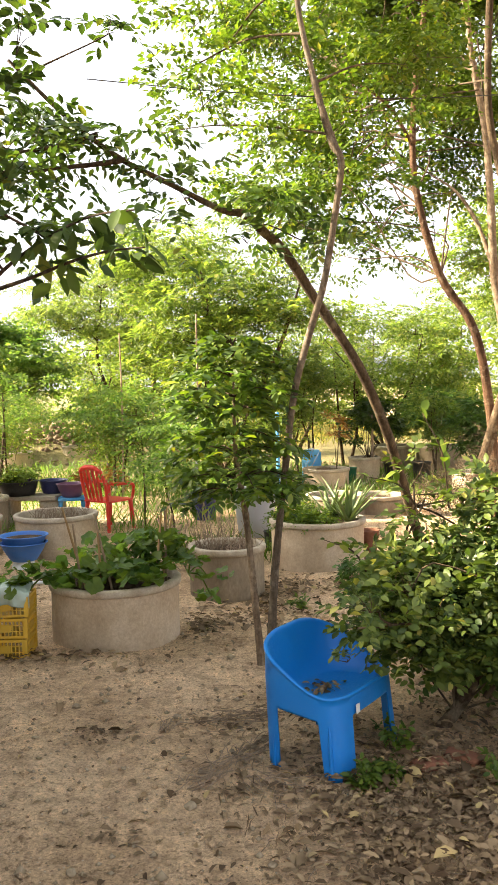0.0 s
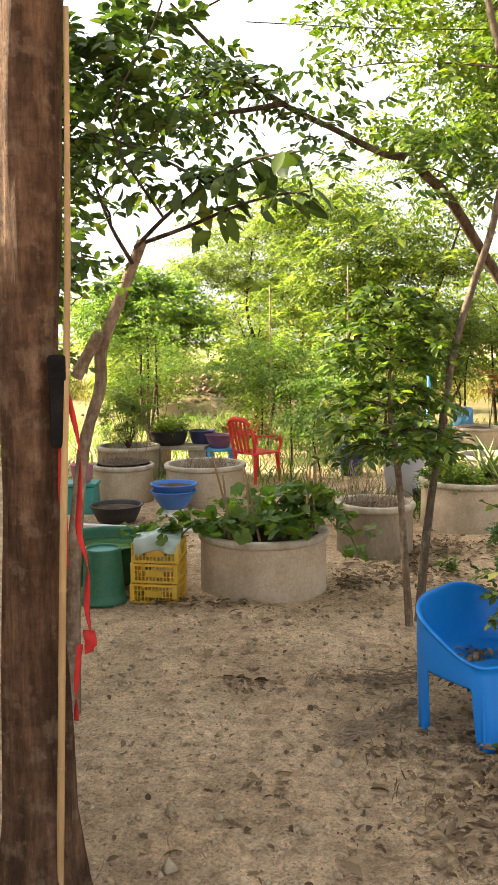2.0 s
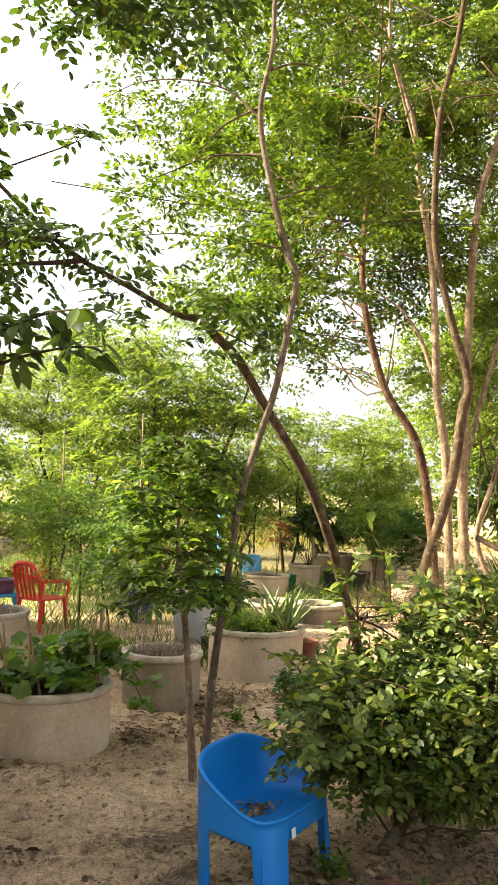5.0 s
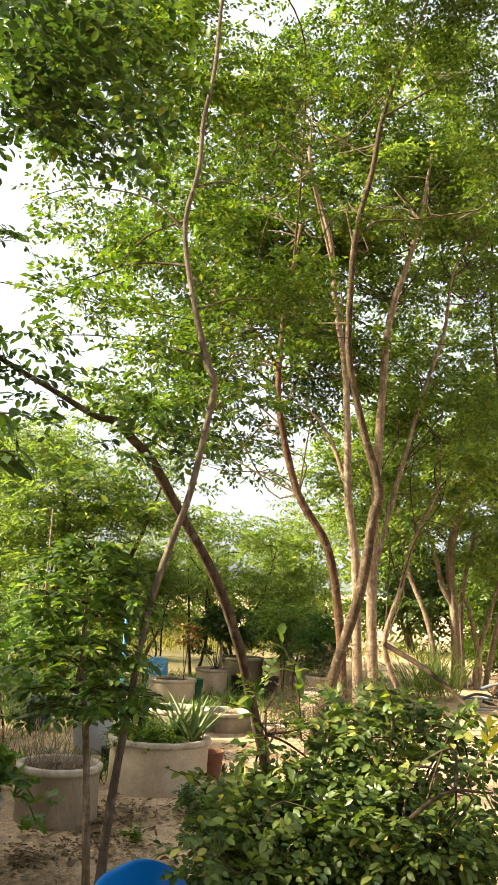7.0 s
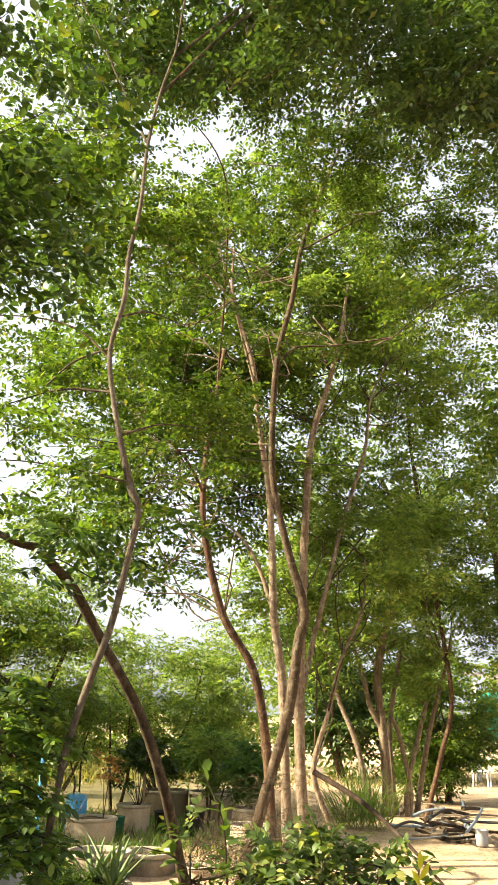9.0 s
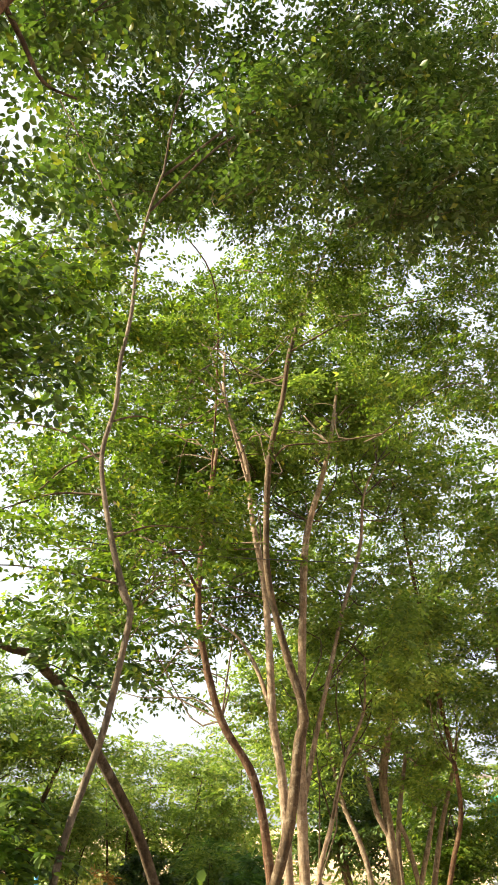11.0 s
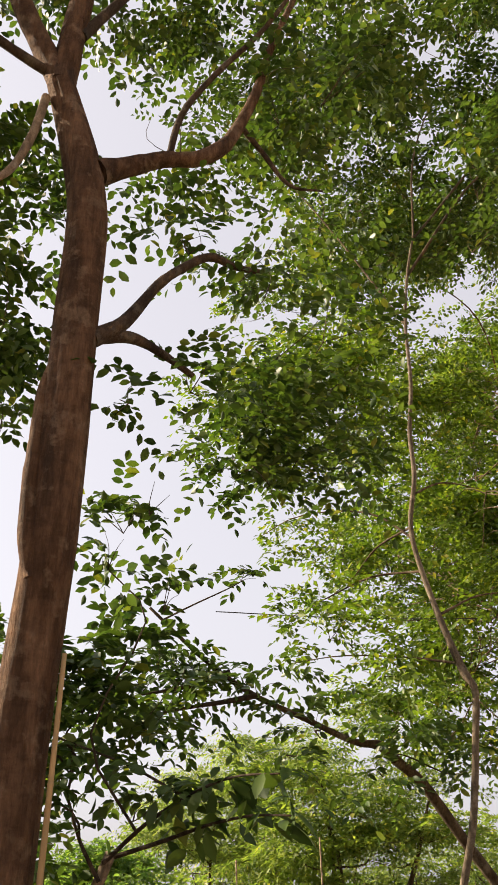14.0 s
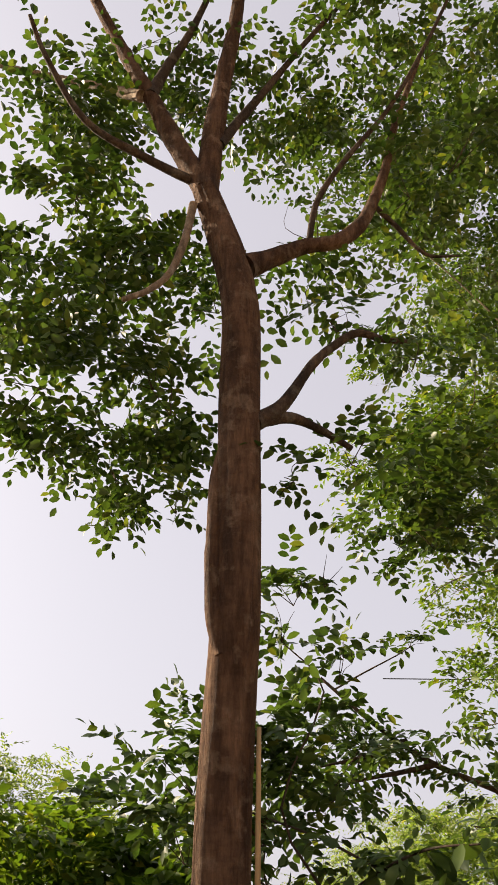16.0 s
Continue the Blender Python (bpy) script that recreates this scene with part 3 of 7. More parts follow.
BIG_ARM_UP = [(-0.69, 2.46, 4.55), (-0.64, 2.49, 4.85), (-0.50, 2.53, 5.13), (-0.26, 2.57, 5.48), (-0.03, 2.59, 5.93), (0.17, 2.60, 6.37)]
BIG_ARM_DROP = [(-0.40, 2.66, 4.91), (-0.32, 2.75, 4.84), (-0.21, 2.83, 4.70), (-0.06, 2.91, 4.72)]
BIG_LIMB = [(-0.88, 2.23, 3.49), (-0.79, 2.30, 3.60), (-0.69, 2.37, 3.81), (-0.61, 2.44, 3.94), (-0.52, 2.50, 4.03), (-0.43, 2.56, 4.02), (-0.33, 2.61, 4.02)]
BIG_LIMB_LOW = [(-0.88, 2.23, 3.50), (-0.78, 2.35, 3.57), (-0.70, 2.47, 3.58), (-0.60, 2.58, 3.54)]
BIG_SPUR = [(-1.11, 2.14, 4.61), (-1.12, 2.09, 4.35), (-1.15, 2.03, 4.12), (-1.20, 1.96, 3.98), (-1.26, 1.88, 3.88)]
BIG_SIDE_STEM = [(-0.98, 2.16, 2.63), (-1.00, 2.16, 2.74), (-1.01, 2.16, 2.93), (-1.01, 2.17, 3.11), (-1.01, 2.18, 3.26), (-0.98, 2.19, 3.43)]
STUMP_TREE = [(-1.42, 3.43, -0.07), (-1.39, 3.44, 0.65), (-1.34, 3.46, 1.14), (-1.27, 3.49, 1.40), (-1.26, 3.49, 1.56), (-1.19, 3.51, 1.75), (-1.09, 3.55, 2.01)]
STUMP_STUB = [(-1.35, 3.43, 1.45), (-1.30, 3.43, 1.54), (-1.24, 3.42, 1.63)]
CANE = [(-0.98, 2.19, 0.09), (-0.94, 2.20, 1.00), (-0.91, 2.22, 1.75), (-0.89, 2.22, 2.43)]
TWIG_A = [(-1.11, 3.47, 1.91), (-1.17, 3.39, 2.05), (-1.21, 3.33, 2.20), (-1.25, 3.26, 2.33)]
SPRIG = [(-1.08, 3.42, 1.97), (-0.88, 3.27, 2.09), (-0.67, 3.11, 2.17), (-0.51, 2.94, 2.19), (-0.34, 2.76, 2.17)]
SPRIG_B = [(-1.04, 3.43, 1.99), (-0.82, 3.29, 2.03), (-0.64, 3.12, 2.06), (-0.47, 2.95, 2.07), (-0.32, 2.76, 2.05)]

# ---- ground: one sheet of trodden earth out to the horizon ----
def lumps(x, y, scale, seed):
    """Smooth uneven relief between -1 and 1."""
    def corner(i, j):
        h = np.sin(i * 127.1 + j * 311.7 + seed * 74.7) * 43758.5453
        return (h - np.floor(h)) * 2 - 1
    i, j = np.floor(x * scale), np.floor(y * scale)
    u, v = x * scale - i, y * scale - j
    u, v = u * u * (3 - 2 * u), v * v * (3 - 2 * v)
    return (corner(i, j) * (1 - u) + corner(i + 1, j) * u) * (1 - v) + (corner(i, j + 1) * (1 - u) + corner(i + 1, j + 1) * u) * v


def ground_height(x, y):
    near = np.exp(-((x / 14) ** 2 + ((y - 6) / 14) ** 2))
    z = 0.012 * np.sin(2.1 * x + 0.7 * y) + 0.010 * np.sin(3.7 * y - 1.3 * x + 1.0)
    z = z * near - 0.01
    trod = np.clip(1.6 - np.maximum(np.abs(x) / 2.0, np.abs(y - 4.0) / 2.4), 0, 1)
    z = z + trod * (0.010 * lumps(x, y, 3.3, 1) + 0.006 * lumps(x, y, 8.0, 2) + 0.004 * lumps(x, y, 19.0, 3) + 0.0022 * lumps(x, y, 41.0, 4))
    mound = 0.75 * np.exp(-(((x + 4.6) / 1.6) ** 2 + ((y - 20) / 1.8) ** 2)) + 0.35 * np.exp(-(((x + 2.9) / 1.0) ** 2 + ((y - 21) / 1.5) ** 2))
    litter = 0.03 * np.exp(-(((x - 0.9) / 0.7) ** 2 + ((y - 3.3) / 0.9) ** 2))
    return z + mound + litter


def build_ground():
    def axis(lo, hi, step, n):
        """Close spacing over the trodden plot, widening to the horizon."""
        out = step * np.cumsum(1.09 ** np.arange(1, n))
        return np.concatenate([lo - out[::-1], np.arange(lo, hi, step), hi + out])
    ax, ay = axis(-2.4, 2.4, 0.02, 134), axis(1.8, 7.2, 0.02, 134)
    X, Y = np.meshgrid(ax, ay, indexing="ij")
    g = np.random.default_rng(5)
    Z = ground_height(X, Y) + g.normal(size=X.shape) * 0.0012 * np.exp(-((X / 3) ** 2 + ((Y - 4) / 4) ** 2))
    verts = np.stack([X, Y, Z], -1).reshape(-1, 3)
    n = len(ay)
    i, j = np.meshgrid(np.arange(len(ax) - 1), np.arange(n - 1), indexing="ij")
    a = (i * n + j).ravel()
    me = quick_mesh("ground", verts, np.stack([a, a + n, a + n + 1, a + 1], -1), SOIL)
    me.polygons.foreach_set("use_smooth", [True] * len(me.polygons))
    tagged(new("ground", me), "dry trodden brown earth with scattered leaves", "ground", kind="structure")


build_ground()

# ---- trees ----
def scatter_clumps(seed, n, centre, radii, size, count, low=-1.0, shell=0.0):
    """Clumps strewn unevenly through an ellipsoid crown; low cuts its underside, shell keeps them near its outside."""
    g = np.random.default_rng(seed)
    out = []
    while len(out) < n:
        q = g.uniform(-1, 1, 3)
        rr = np.linalg.norm(q)
        if rr > 1 or rr < shell or q[2] < low:
            continue
        p = np.array(centre) + q * np.array(radii)
        s = size * g.uniform(0.65, 1.35)
        out.append((*p, s * g.uniform(0.8, 1.4), s * g.uniform(0.8, 1.4), s * g.uniform(0.55, 0.9), int(count * g.uniform(0.6, 1.3))))
    return out


def furrowed_trunk(points, radii, mat, sides=56, per=14, seed=3):
    """A trunk with long upright furrows, deepest near the ground, and slow swellings."""
    line = smooth_line(points, per)
    v, q = tube_arrays(line, radii, sides, 0.0, seed)
    n = len(line)
    g = np.random.default_rng(seed)
    a = g.normal(size=(n + 16, sides))
    for _ in range(2):
        a = np.stack([a[k:k + len(a) - 8] for k in range(9)]).mean(0)
    a = a[:n] * 0.7 + 0.3 * np.roll(a[:n], 1, 1)
    a = np.clip(a / a.std(), -2.0, 1.2)
    z = line[:, 2]
    ang = np.arange(sides) * 2 * math.pi / sides
    swell = 0.003 * np.sin(2 * ang[None] + 2.3 * z[:, None]) + 0.0025 * np.sin(3 * ang[None] - 4.1 * z[:, None] + 1.0) + 0.002 * np.sin(9.0 * z[:, None] + ang[None])
    depth = (0.0046 * np.exp(-(z / 1.5) ** 2) + 0.0018)[:, None] * a + swell
    ring = v[:n * sides].reshape(n, sides, 3)
    ring = ring + unit(ring - line[:, None]) * depth[..., None]
    v[:n * sides] = ring.reshape(-1, 3)
    me = quick_mesh("trunk", v, q, mat)
    me.polygons.foreach_set("use_smooth", [True] * len(me.polygons))
    return me


def big_tree():
    t = thing("shade_tree", "tall tree with furrowed brown trunk and spreading forks", "tree", at=(-1.05, 2.27, 0))
    inv = Matrix.Translation((1.05, -2.27, 0))

    def add(name, me, label=""):
        me.transform(inv)
        ob = part(name, me, t, label)
        return tagged(ob, kind="stuff") if name == "twigwork" else ob
    trunk = [(-1.04, 2.27, -0.05), (-1.05, 2.27, 0.25), (-1.05, 2.27, 0.8), (-1.03, 2.265, 1.45), (-1.003, 2.25, 1.98), (-0.975, 2.23, 2.5), (-0.94, 2.21, 2.86), (-0.93, 2.21, 3.5), (-0.93, 2.21, 4.02), (-0.97, 2.20, 4.33), (-1.07, 2.16, 4.72)]
    add("trunk", furrowed_trunk(trunk, (0.135, 0.100, 0.083, 0.079, 0.080, 0.077, 0.073, 0.071, 0.074, 0.072, 0.055), BARK_BIG))
    for line, radii, mat in ((BIG_FORK_A, (0.052, 0.044, 0.036, 0.022), BARK_BIG), (BIG_FORK_B, (0.056, 0.048, 0.040, 0.026), BARK_BIG), (BIG_FORK_C, (0.026, 0.022, 0.016, 0.010), BARK_DARK),
                             (BIG_FORK_D, (0.032, 0.024, 0.016), BARK_DARK), (BIG_FORK_E, (0.030, 0.024, 0.014), BARK_PALE), (BIG_FORK_F, (0.022, 0.016, 0.009), BARK_DARK),
                             (BIG_ARM, (0.055, 0.040, 0.034, 0.036, 0.030, 0.026, 0.020, 0.013), BARK_BIG), (BIG_ARM_UP, (0.015, 0.013, 0.008), BARK_DARK), (BIG_ARM_DROP, (0.014, 0.011, 0.005), BARK_DARK),
                             (BIG_LIMB, (0.034, 0.020, 0.018, 0.016, 0.010), BARK_DARK), (BIG_LIMB_LOW, (0.030, 0.018, 0.012), BARK_DARK), (BIG_SPUR, (0.018, 0.015, 0.010), BARK_PALE),
                             ([(x + 0.006, y - 0.004, z) for x, y, z in BIG_SIDE_STEM], (0.018, 0.028, 0.027, 0.024, 0.020, 0.010), BARK_BIG)):
        add("limb", tube("limb", line, radii, mat, 10, 0.06, 5))
    left = [(-1.72, 2.62, 3.78, 0.34, 0.26, 0.30, 124), (-1.95, 2.35, 4.1, 0.36, 0.3, 0.3, 124), (-1.45, 2.5, 4.0, 0.26, 0.3, 0.26, 77), (-1.75, 2.5, 4.45, 0.36, 0.3, 0.3, 108), (-1.35, 2.55, 3.4, 0.12, 0.15, 0.12, 24),
            (-1.25, 2.7, 4.6, 0.25, 0.3, 0.22, 62), (-2.2, 2.2, 4.7, 0.35, 0.3, 0.3, 108)]
    right = [(-0.34, 3.25, 4.05, 0.30, 0.3, 0.20, 80), (-0.05, 3.3, 4.22, 0.26, 0.3, 0.20, 64), (-0.42, 3.15, 3.75, 0.24, 0.25, 0.14, 56), (-0.14, 3.3, 3.68, 0.28, 0.3, 0.15, 72), (-0.02, 3.3, 3.88, 0.22, 0.3, 0.16, 52),
             (-0.5, 3.0, 4.45, 0.24, 0.25, 0.16, 44), (-0.12, 3.1, 4.75, 0.28, 0.3, 0.22, 56),
             (-0.56, 2.64, 3.52, 0.13, 0.12, 0.10, 22), (-0.30, 2.66, 4.04, 0.14, 0.12, 0.12, 22), (-0.66, 2.5, 4.2, 0.14, 0.14, 0.1, 18), (-0.78, 2.45, 3.35, 0.10, 0.1, 0.1, 12), (-0.70, 2.45, 2.95, 0.07, 0.07, 0.12, 5)]
    top = [(-0.15, 2.95, 5.3, 0.36, 0.3, 0.25, 85), (0.12, 2.95, 5.5, 0.36, 0.3, 0.3, 108), (-0.6, 2.75, 6.0, 0.4, 0.3, 0.3, 85), (-1.2, 2.5, 5.9, 0.4, 0.3, 0.3, 69), (-1.7, 2.15, 5.5, 0.4, 0.3, 0.3, 93), (-0.7, 2.8, 4.95, 0.3, 0.3, 0.2, 46),
           (-1.55, 2.3, 6.2, 0.4, 0.4, 0.3, 77), (0.0, 2.7, 6.3, 0.5, 0.4, 0.3, 108), (-0.4, 2.4, 6.9, 0.6, 0.5, 0.3, 93), (-1.2, 2.0, 7.0, 0.6, 0.5, 0.3, 77)]
    # clumps added above the camera, outside the view, to shade the ground from the sky
    high = scatter_clumps(26, 14, (-0.3, 0.2, 6.6), (2.6, 1.8, 0.8), 0.5, 70)
    left += [(-1.65, 2.03, 4.72, 0.20, 0.20, 0.18, 50), (-1.45, 2.27, 4.57, 0.16, 0.16, 0.14, 34), (-1.72, 2.22, 5.42, 0.20, 0.20, 0.18, 44), (-1.65, 2.03, 4.16, 0.18, 0.18, 0.16, 44), (-1.47, 2.48, 4.05, 0.16, 0.16, 0.14, 34), (-1.45, 2.31, 4.64, 0.20, 0.20, 0.18, 40), (-0.87, 2.82, 5.65, 0.12, 0.12, 0.11, 16), (-0.67, 2.96, 6.06, 0.14, 0.14, 0.13, 18), (-0.80, 2.83, 4.65, 0.10, 0.10, 0.09, 12)]
    right += [(-0.46, 3.2, 3.42, 0.2, 0.2, 0.13, 60), (-0.25, 3.25, 3.46, 0.2, 0.2, 0.12, 52), (-0.06, 3.3, 3.52, 0.18, 0.2, 0.10, 40), (-0.40, 3.1, 3.62, 0.2, 0.2, 0.12, 50)]
    right = [(x, y, z, rx * 1.2, ry * 1.2, rz * 1.2, int(n * 0.62)) for x, y, z, rx, ry, rz, n in right]
    clumps = left + right + top
    add("twigwork", tubes("twigwork", limbs_to([BIG_FORK_A, BIG_FORK_B, BIG_ARM, BIG_ARM_UP, BIG_LIMB, BIG_FORK_E, BIG_FORK_F, BIG_FORK_C, BIG_ARM_DROP, BIG_SPUR], clumps + high, 0.007, 0.003, 11, 1, 0), BARK_DARK, 5))
    ob = crown("crown", t, clumps, L_DEEP, (0.047, 0.028), 0.2, 8, 0.25, True, 21, "oval dark green leaves")
    ob.data.transform(inv)
    ob = crown("upper_crown", t, high, L_DEEP, (0.047, 0.028), 0.2, 8, 0.25, False, 28, "oval dark green leaves added overhead to shade the ground")
    ob.data.transform(inv)


def stump_tree():
    t = thing("lopped_tree", "lopped pale tree trunk with a sawn stub and new leafy shoots", "tree", at=(-1.41, 3.43, 0))
    inv = Matrix.Translation((1.41, -3.43, 0))

    def add(name, me, label=""):
        me.transform(inv)
        ob = part(name, me, t, label)
        return tagged(ob, kind="stuff") if name == "twigwork" else ob
    add("trunk", tube("trunk", STUMP_TREE, (0.040, 0.030, 0.026, 0.026, 0.025, 0.024, 0.022), BARK_PALE, 14, 0.05, 5))
    add("limb", tube("limb", STUMP_STUB, (0.026, 0.025, 0.024), BARK_PALE, 12, 0.04, 4), "sawn-off stub")
    for line in (TWIG_A, SPRIG, SPRIG_B):
        add("limb", tube("limb", line, (0.009, 0.006, 0.003), BARK_DARK, 6, 0.03, 4))
    clumps = [(-1.15, 3.35, 2.45, 0.24, 0.2, 0.2, 48), (-1.38, 3.3, 2.30, 0.2, 0.2, 0.2, 34), (-0.95, 3.5, 2.62, 0.24, 0.2, 0.18, 44), (-1.2, 3.45, 2.75, 0.26, 0.2, 0.18, 50),
              (-1.0, 3.3, 2.22, 0.2, 0.2, 0.1, 22), (-1.35, 3.35, 2.0, 0.12, 0.1, 0.12, 10), (-1.5, 3.3, 2.65, 0.25, 0.2, 0.25, 40), (-1.3, 3.2, 1.80, 0.08, 0.1, 0.1, 5),
              (-1.05, 3.33, 3.39, 0.12, 0.12, 0.11, 14), (-1.11, 3.32, 3.20, 0.10, 0.10, 0.09, 10), (-0.90, 3.47, 3.05, 0.12, 0.12, 0.11, 12), (-1.52, 3.06, 2.41, 0.22, 0.22, 0.20, 34), (-1.46, 3.30, 2.69, 0.16, 0.16, 0.14, 18), (-1.48, 3.14, 2.61, 0.16, 0.16, 0.14, 22)]
    add("twigwork", tubes("twigwork", limbs_to([TWIG_A, SPRIG], clumps, 0.006, 0.003, 12), BARK_DARK, 5))
    ob = crown("crown", t, clumps, L_DEEP, (0.056, 0.032), 0.2, 8, 0.25, True, 22, "dark oval leaves")
    ob.data.transform(inv)
    g = np.random.default_rng(4)
    pts = np.vstack([smooth_line(SPRIG, 4)[5:], smooth_line(SPRIG_B, 4)[4:]])
    pts = np.repeat(pts, 3, 0) + g.normal(size=(3 * len(pts), 3)) * 0.025
    n = len(pts)
    way = unit(np.stack([g.normal(size=n) * 0.8 + 0.3, g.normal(size=n) * 0.5, g.normal(size=n) * 0.5 - 0.25], -1))
    up = np.tile([0, 0, 1.0], (n, 1)) + g.normal(size=(n, 3)) * 0.5
    add("large_leaves", leaves("large_leaves", pts, way, up, g.uniform(0.06, 0.11, n), g.uniform(0.034, 0.058, n), L_DEEP, True, 0.2, 0.15), "broad drooping leaves")


def slim_tree():
    t = thing("slim_tree", "slender crooked tree with thin reddish-brown stem", "tree", at=(0.10, 4.9, 0))
    inv = Matrix.Translation((-0.10, -4.9, 0))

    def add(name, me, label=""):
        me.transform(inv)
        ob = part(name, me, t, label)
        return tagged(ob, kind="stuff") if name == "twigwork" else ob
    stem = [(0.10, 4.9, -0.05)] + SLIM_STEM[1:]
    add("trunk", tube("trunk", stem, (0.028, 0.022, 0.020, 0.019, 0.019, 0.018, 0.018, 0.022, 0.016, 0.014, 0.014, 0.013, 0.012, 0.010, 0.008), BARK_GREY, 12, 0.06, 6))
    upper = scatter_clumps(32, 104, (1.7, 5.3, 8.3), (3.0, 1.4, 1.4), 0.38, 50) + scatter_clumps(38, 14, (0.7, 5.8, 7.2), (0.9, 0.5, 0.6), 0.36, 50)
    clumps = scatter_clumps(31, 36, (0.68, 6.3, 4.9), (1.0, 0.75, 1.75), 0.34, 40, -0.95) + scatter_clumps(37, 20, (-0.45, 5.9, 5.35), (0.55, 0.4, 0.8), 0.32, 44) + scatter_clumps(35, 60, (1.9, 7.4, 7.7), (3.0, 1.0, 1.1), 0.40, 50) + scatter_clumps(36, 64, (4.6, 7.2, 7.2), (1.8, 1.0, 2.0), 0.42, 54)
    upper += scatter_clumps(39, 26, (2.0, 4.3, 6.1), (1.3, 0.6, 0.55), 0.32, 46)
    clumps += scatter_clumps(34, 18, (3.55, 5.3, 4.5), (0.45, 0.5, 1.7), 0.30, 46)
    clumps += [(-0.45, 6.2, 4.50, 0.24, 0.3, 0.10, 26), (-0.62, 6.2, 4.25, 0.16, 0.2, 0.06, 12), (-0.35, 6.1, 4.15, 0.16, 0.2, 0.06, 12), (-0.5, 5.15, 3.40, 0.18, 0.2, 0.05, 10), (0.05, 4.7, 3.05, 0.3, 0.3, 0.16, 40), (-0.35, 4.9, 3.35, 0.3, 0.3, 0.2, 50), (0.75, 4.9, 2.75, 0.16, 0.2, 0.1, 20)]
    for line in ([(0.31, 4.65, 3.66), (0.12, 4.74, 3.86), (-0.12, 4.85, 3.96), (-0.40, 5.0, 4.00), (-0.62, 5.15, 3.96)], [(0.33, 4.64, 3.46), (0.05, 4.80, 3.50), (-0.22, 4.95, 3.44), (-0.50, 5.1, 3.36)],
                 [(0.30, 4.66, 3.74), (0.10, 4.85, 3.70), (-0.05, 5.0, 3.58), (-0.22, 5.15, 3.50)], [(0.34, 4.66, 3.95), (0.55, 4.85, 4.10), (0.85, 5.1, 4.14)], [(0.40, 4.62, 3.20), (0.65, 4.8, 3.35), (0.95, 5.0, 3.42)], [(0.47, 4.60, 2.92), (0.2, 4.8, 3.02), (-0.15, 5.0, 3.10), (-0.5, 5.2, 3.12)]):
        add("limb", tube("limb", line, (0.008, 0.005, 0.002), BARK, 7, 0.05, 5))
    for line, rr in (([(0.50, 4.77, 5.68), (1.2, 5.0, 6.8), (2.2, 5.2, 7.6)], (0.012, 0.008, 0.004)), ([(0.59, 4.8, 6.09), (0.7, 4.95, 7.0), (1.0, 5.2, 8.0)], (0.009, 0.007, 0.004)), ([(0.59, 4.8, 6.05), (1.5, 5.1, 7.3), (2.6, 5.3, 7.9), (3.9, 5.4, 8.5)], (0.010, 0.008, 0.003)), ([(0.44, 4.75, 5.25), (0.0, 4.9, 6.3), (-0.5, 5.1, 7.4)], (0.009, 0.006, 0.003))):
        add("limb", tube("limb", line, rr, BARK, 8, 0.05, 5))
    add("twigwork", tubes("twigwork", limbs_to([SLIM_STEM[7:]], clumps + upper, 0.008, 0.003, 13, 1, 0), BARK, 5))
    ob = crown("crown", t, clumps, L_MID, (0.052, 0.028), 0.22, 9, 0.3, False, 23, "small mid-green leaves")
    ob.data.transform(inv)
    # shade put into the colour: deep green here, mid green in the lower crown
    ob = crown("upper_crown", t, upper, L_DEEP, (0.060, 0.032), 0.22, 8, 0.3, False, 27, "upper crown leaves, coloured darker to stand for shade")
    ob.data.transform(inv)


def leaning_tree():
    t = thing("leaning_tree", "thin dark tree leaning far over with sparse leaves", "tree", at=(1.43, 6.6, 0))
    inv = Matrix.Translation((-1.43, -6.6, 0))

    def add(name, me, label=""):
        me.transform(inv)
        ob = part(name, me, t, label)
        return tagged(ob, kind="stuff") if name == "twigwork" else ob
    add("trunk", tube("trunk", LEANING_STEM, (0.046, 0.040, 0.036, 0.034, 0.033, 0.031, 0.030, 0.028, 0.026, 0.018, 0.016, 0.015, 0.012, 0.008), BARK, 12, 0.05, 6))
    for line in (LEANING_FORK_A, LEANING_FORK_B):
        add("limb", tube("limb", line, (0.016, 0.012, 0.006), BARK_DARK, 8, 0.05, 4))
    clumps = [(-0.30, 4.75, 2.70, 0.24, 0.2, 0.14, 16), (-0.62, 4.6, 2.95, 0.24, 0.2, 0.13, 28), (-0.95, 4.5, 2.80, 0.26, 0.2, 0.16, 38), (-1.20, 4.4, 3.02, 0.22, 0.2, 0.16, 36), (0.18, 4.95, 2.72, 0.28, 0.2, 0.14, 36),
              (0.02, 4.95, 2.42, 0.18, 0.2, 0.14, 14), (-0.62, 4.5, 3.48, 0.16, 0.14, 0.05, 9), (-1.25, 4.3, 2.6, 0.24, 0.2, 0.16, 30), (-0.45, 4.7, 2.5, 0.14, 0.2, 0.1, 8), (0.5, 5.1, 2.5, 0.2, 0.2, 0.12, 16)]
    add("twigwork", tubes("twigwork", limbs_to([LEANING_STEM[7:], LEANING_FORK_A, LEANING_FORK_B], clumps, 0.006, 0.003, 14), BARK_DARK, 5))
    ob = crown("crown", t, clumps, L_DEEP, (0.058, 0.028), 0.22, 8, 0.3, True, 24, "sparse dark leaves")
    ob.data.transform(inv)


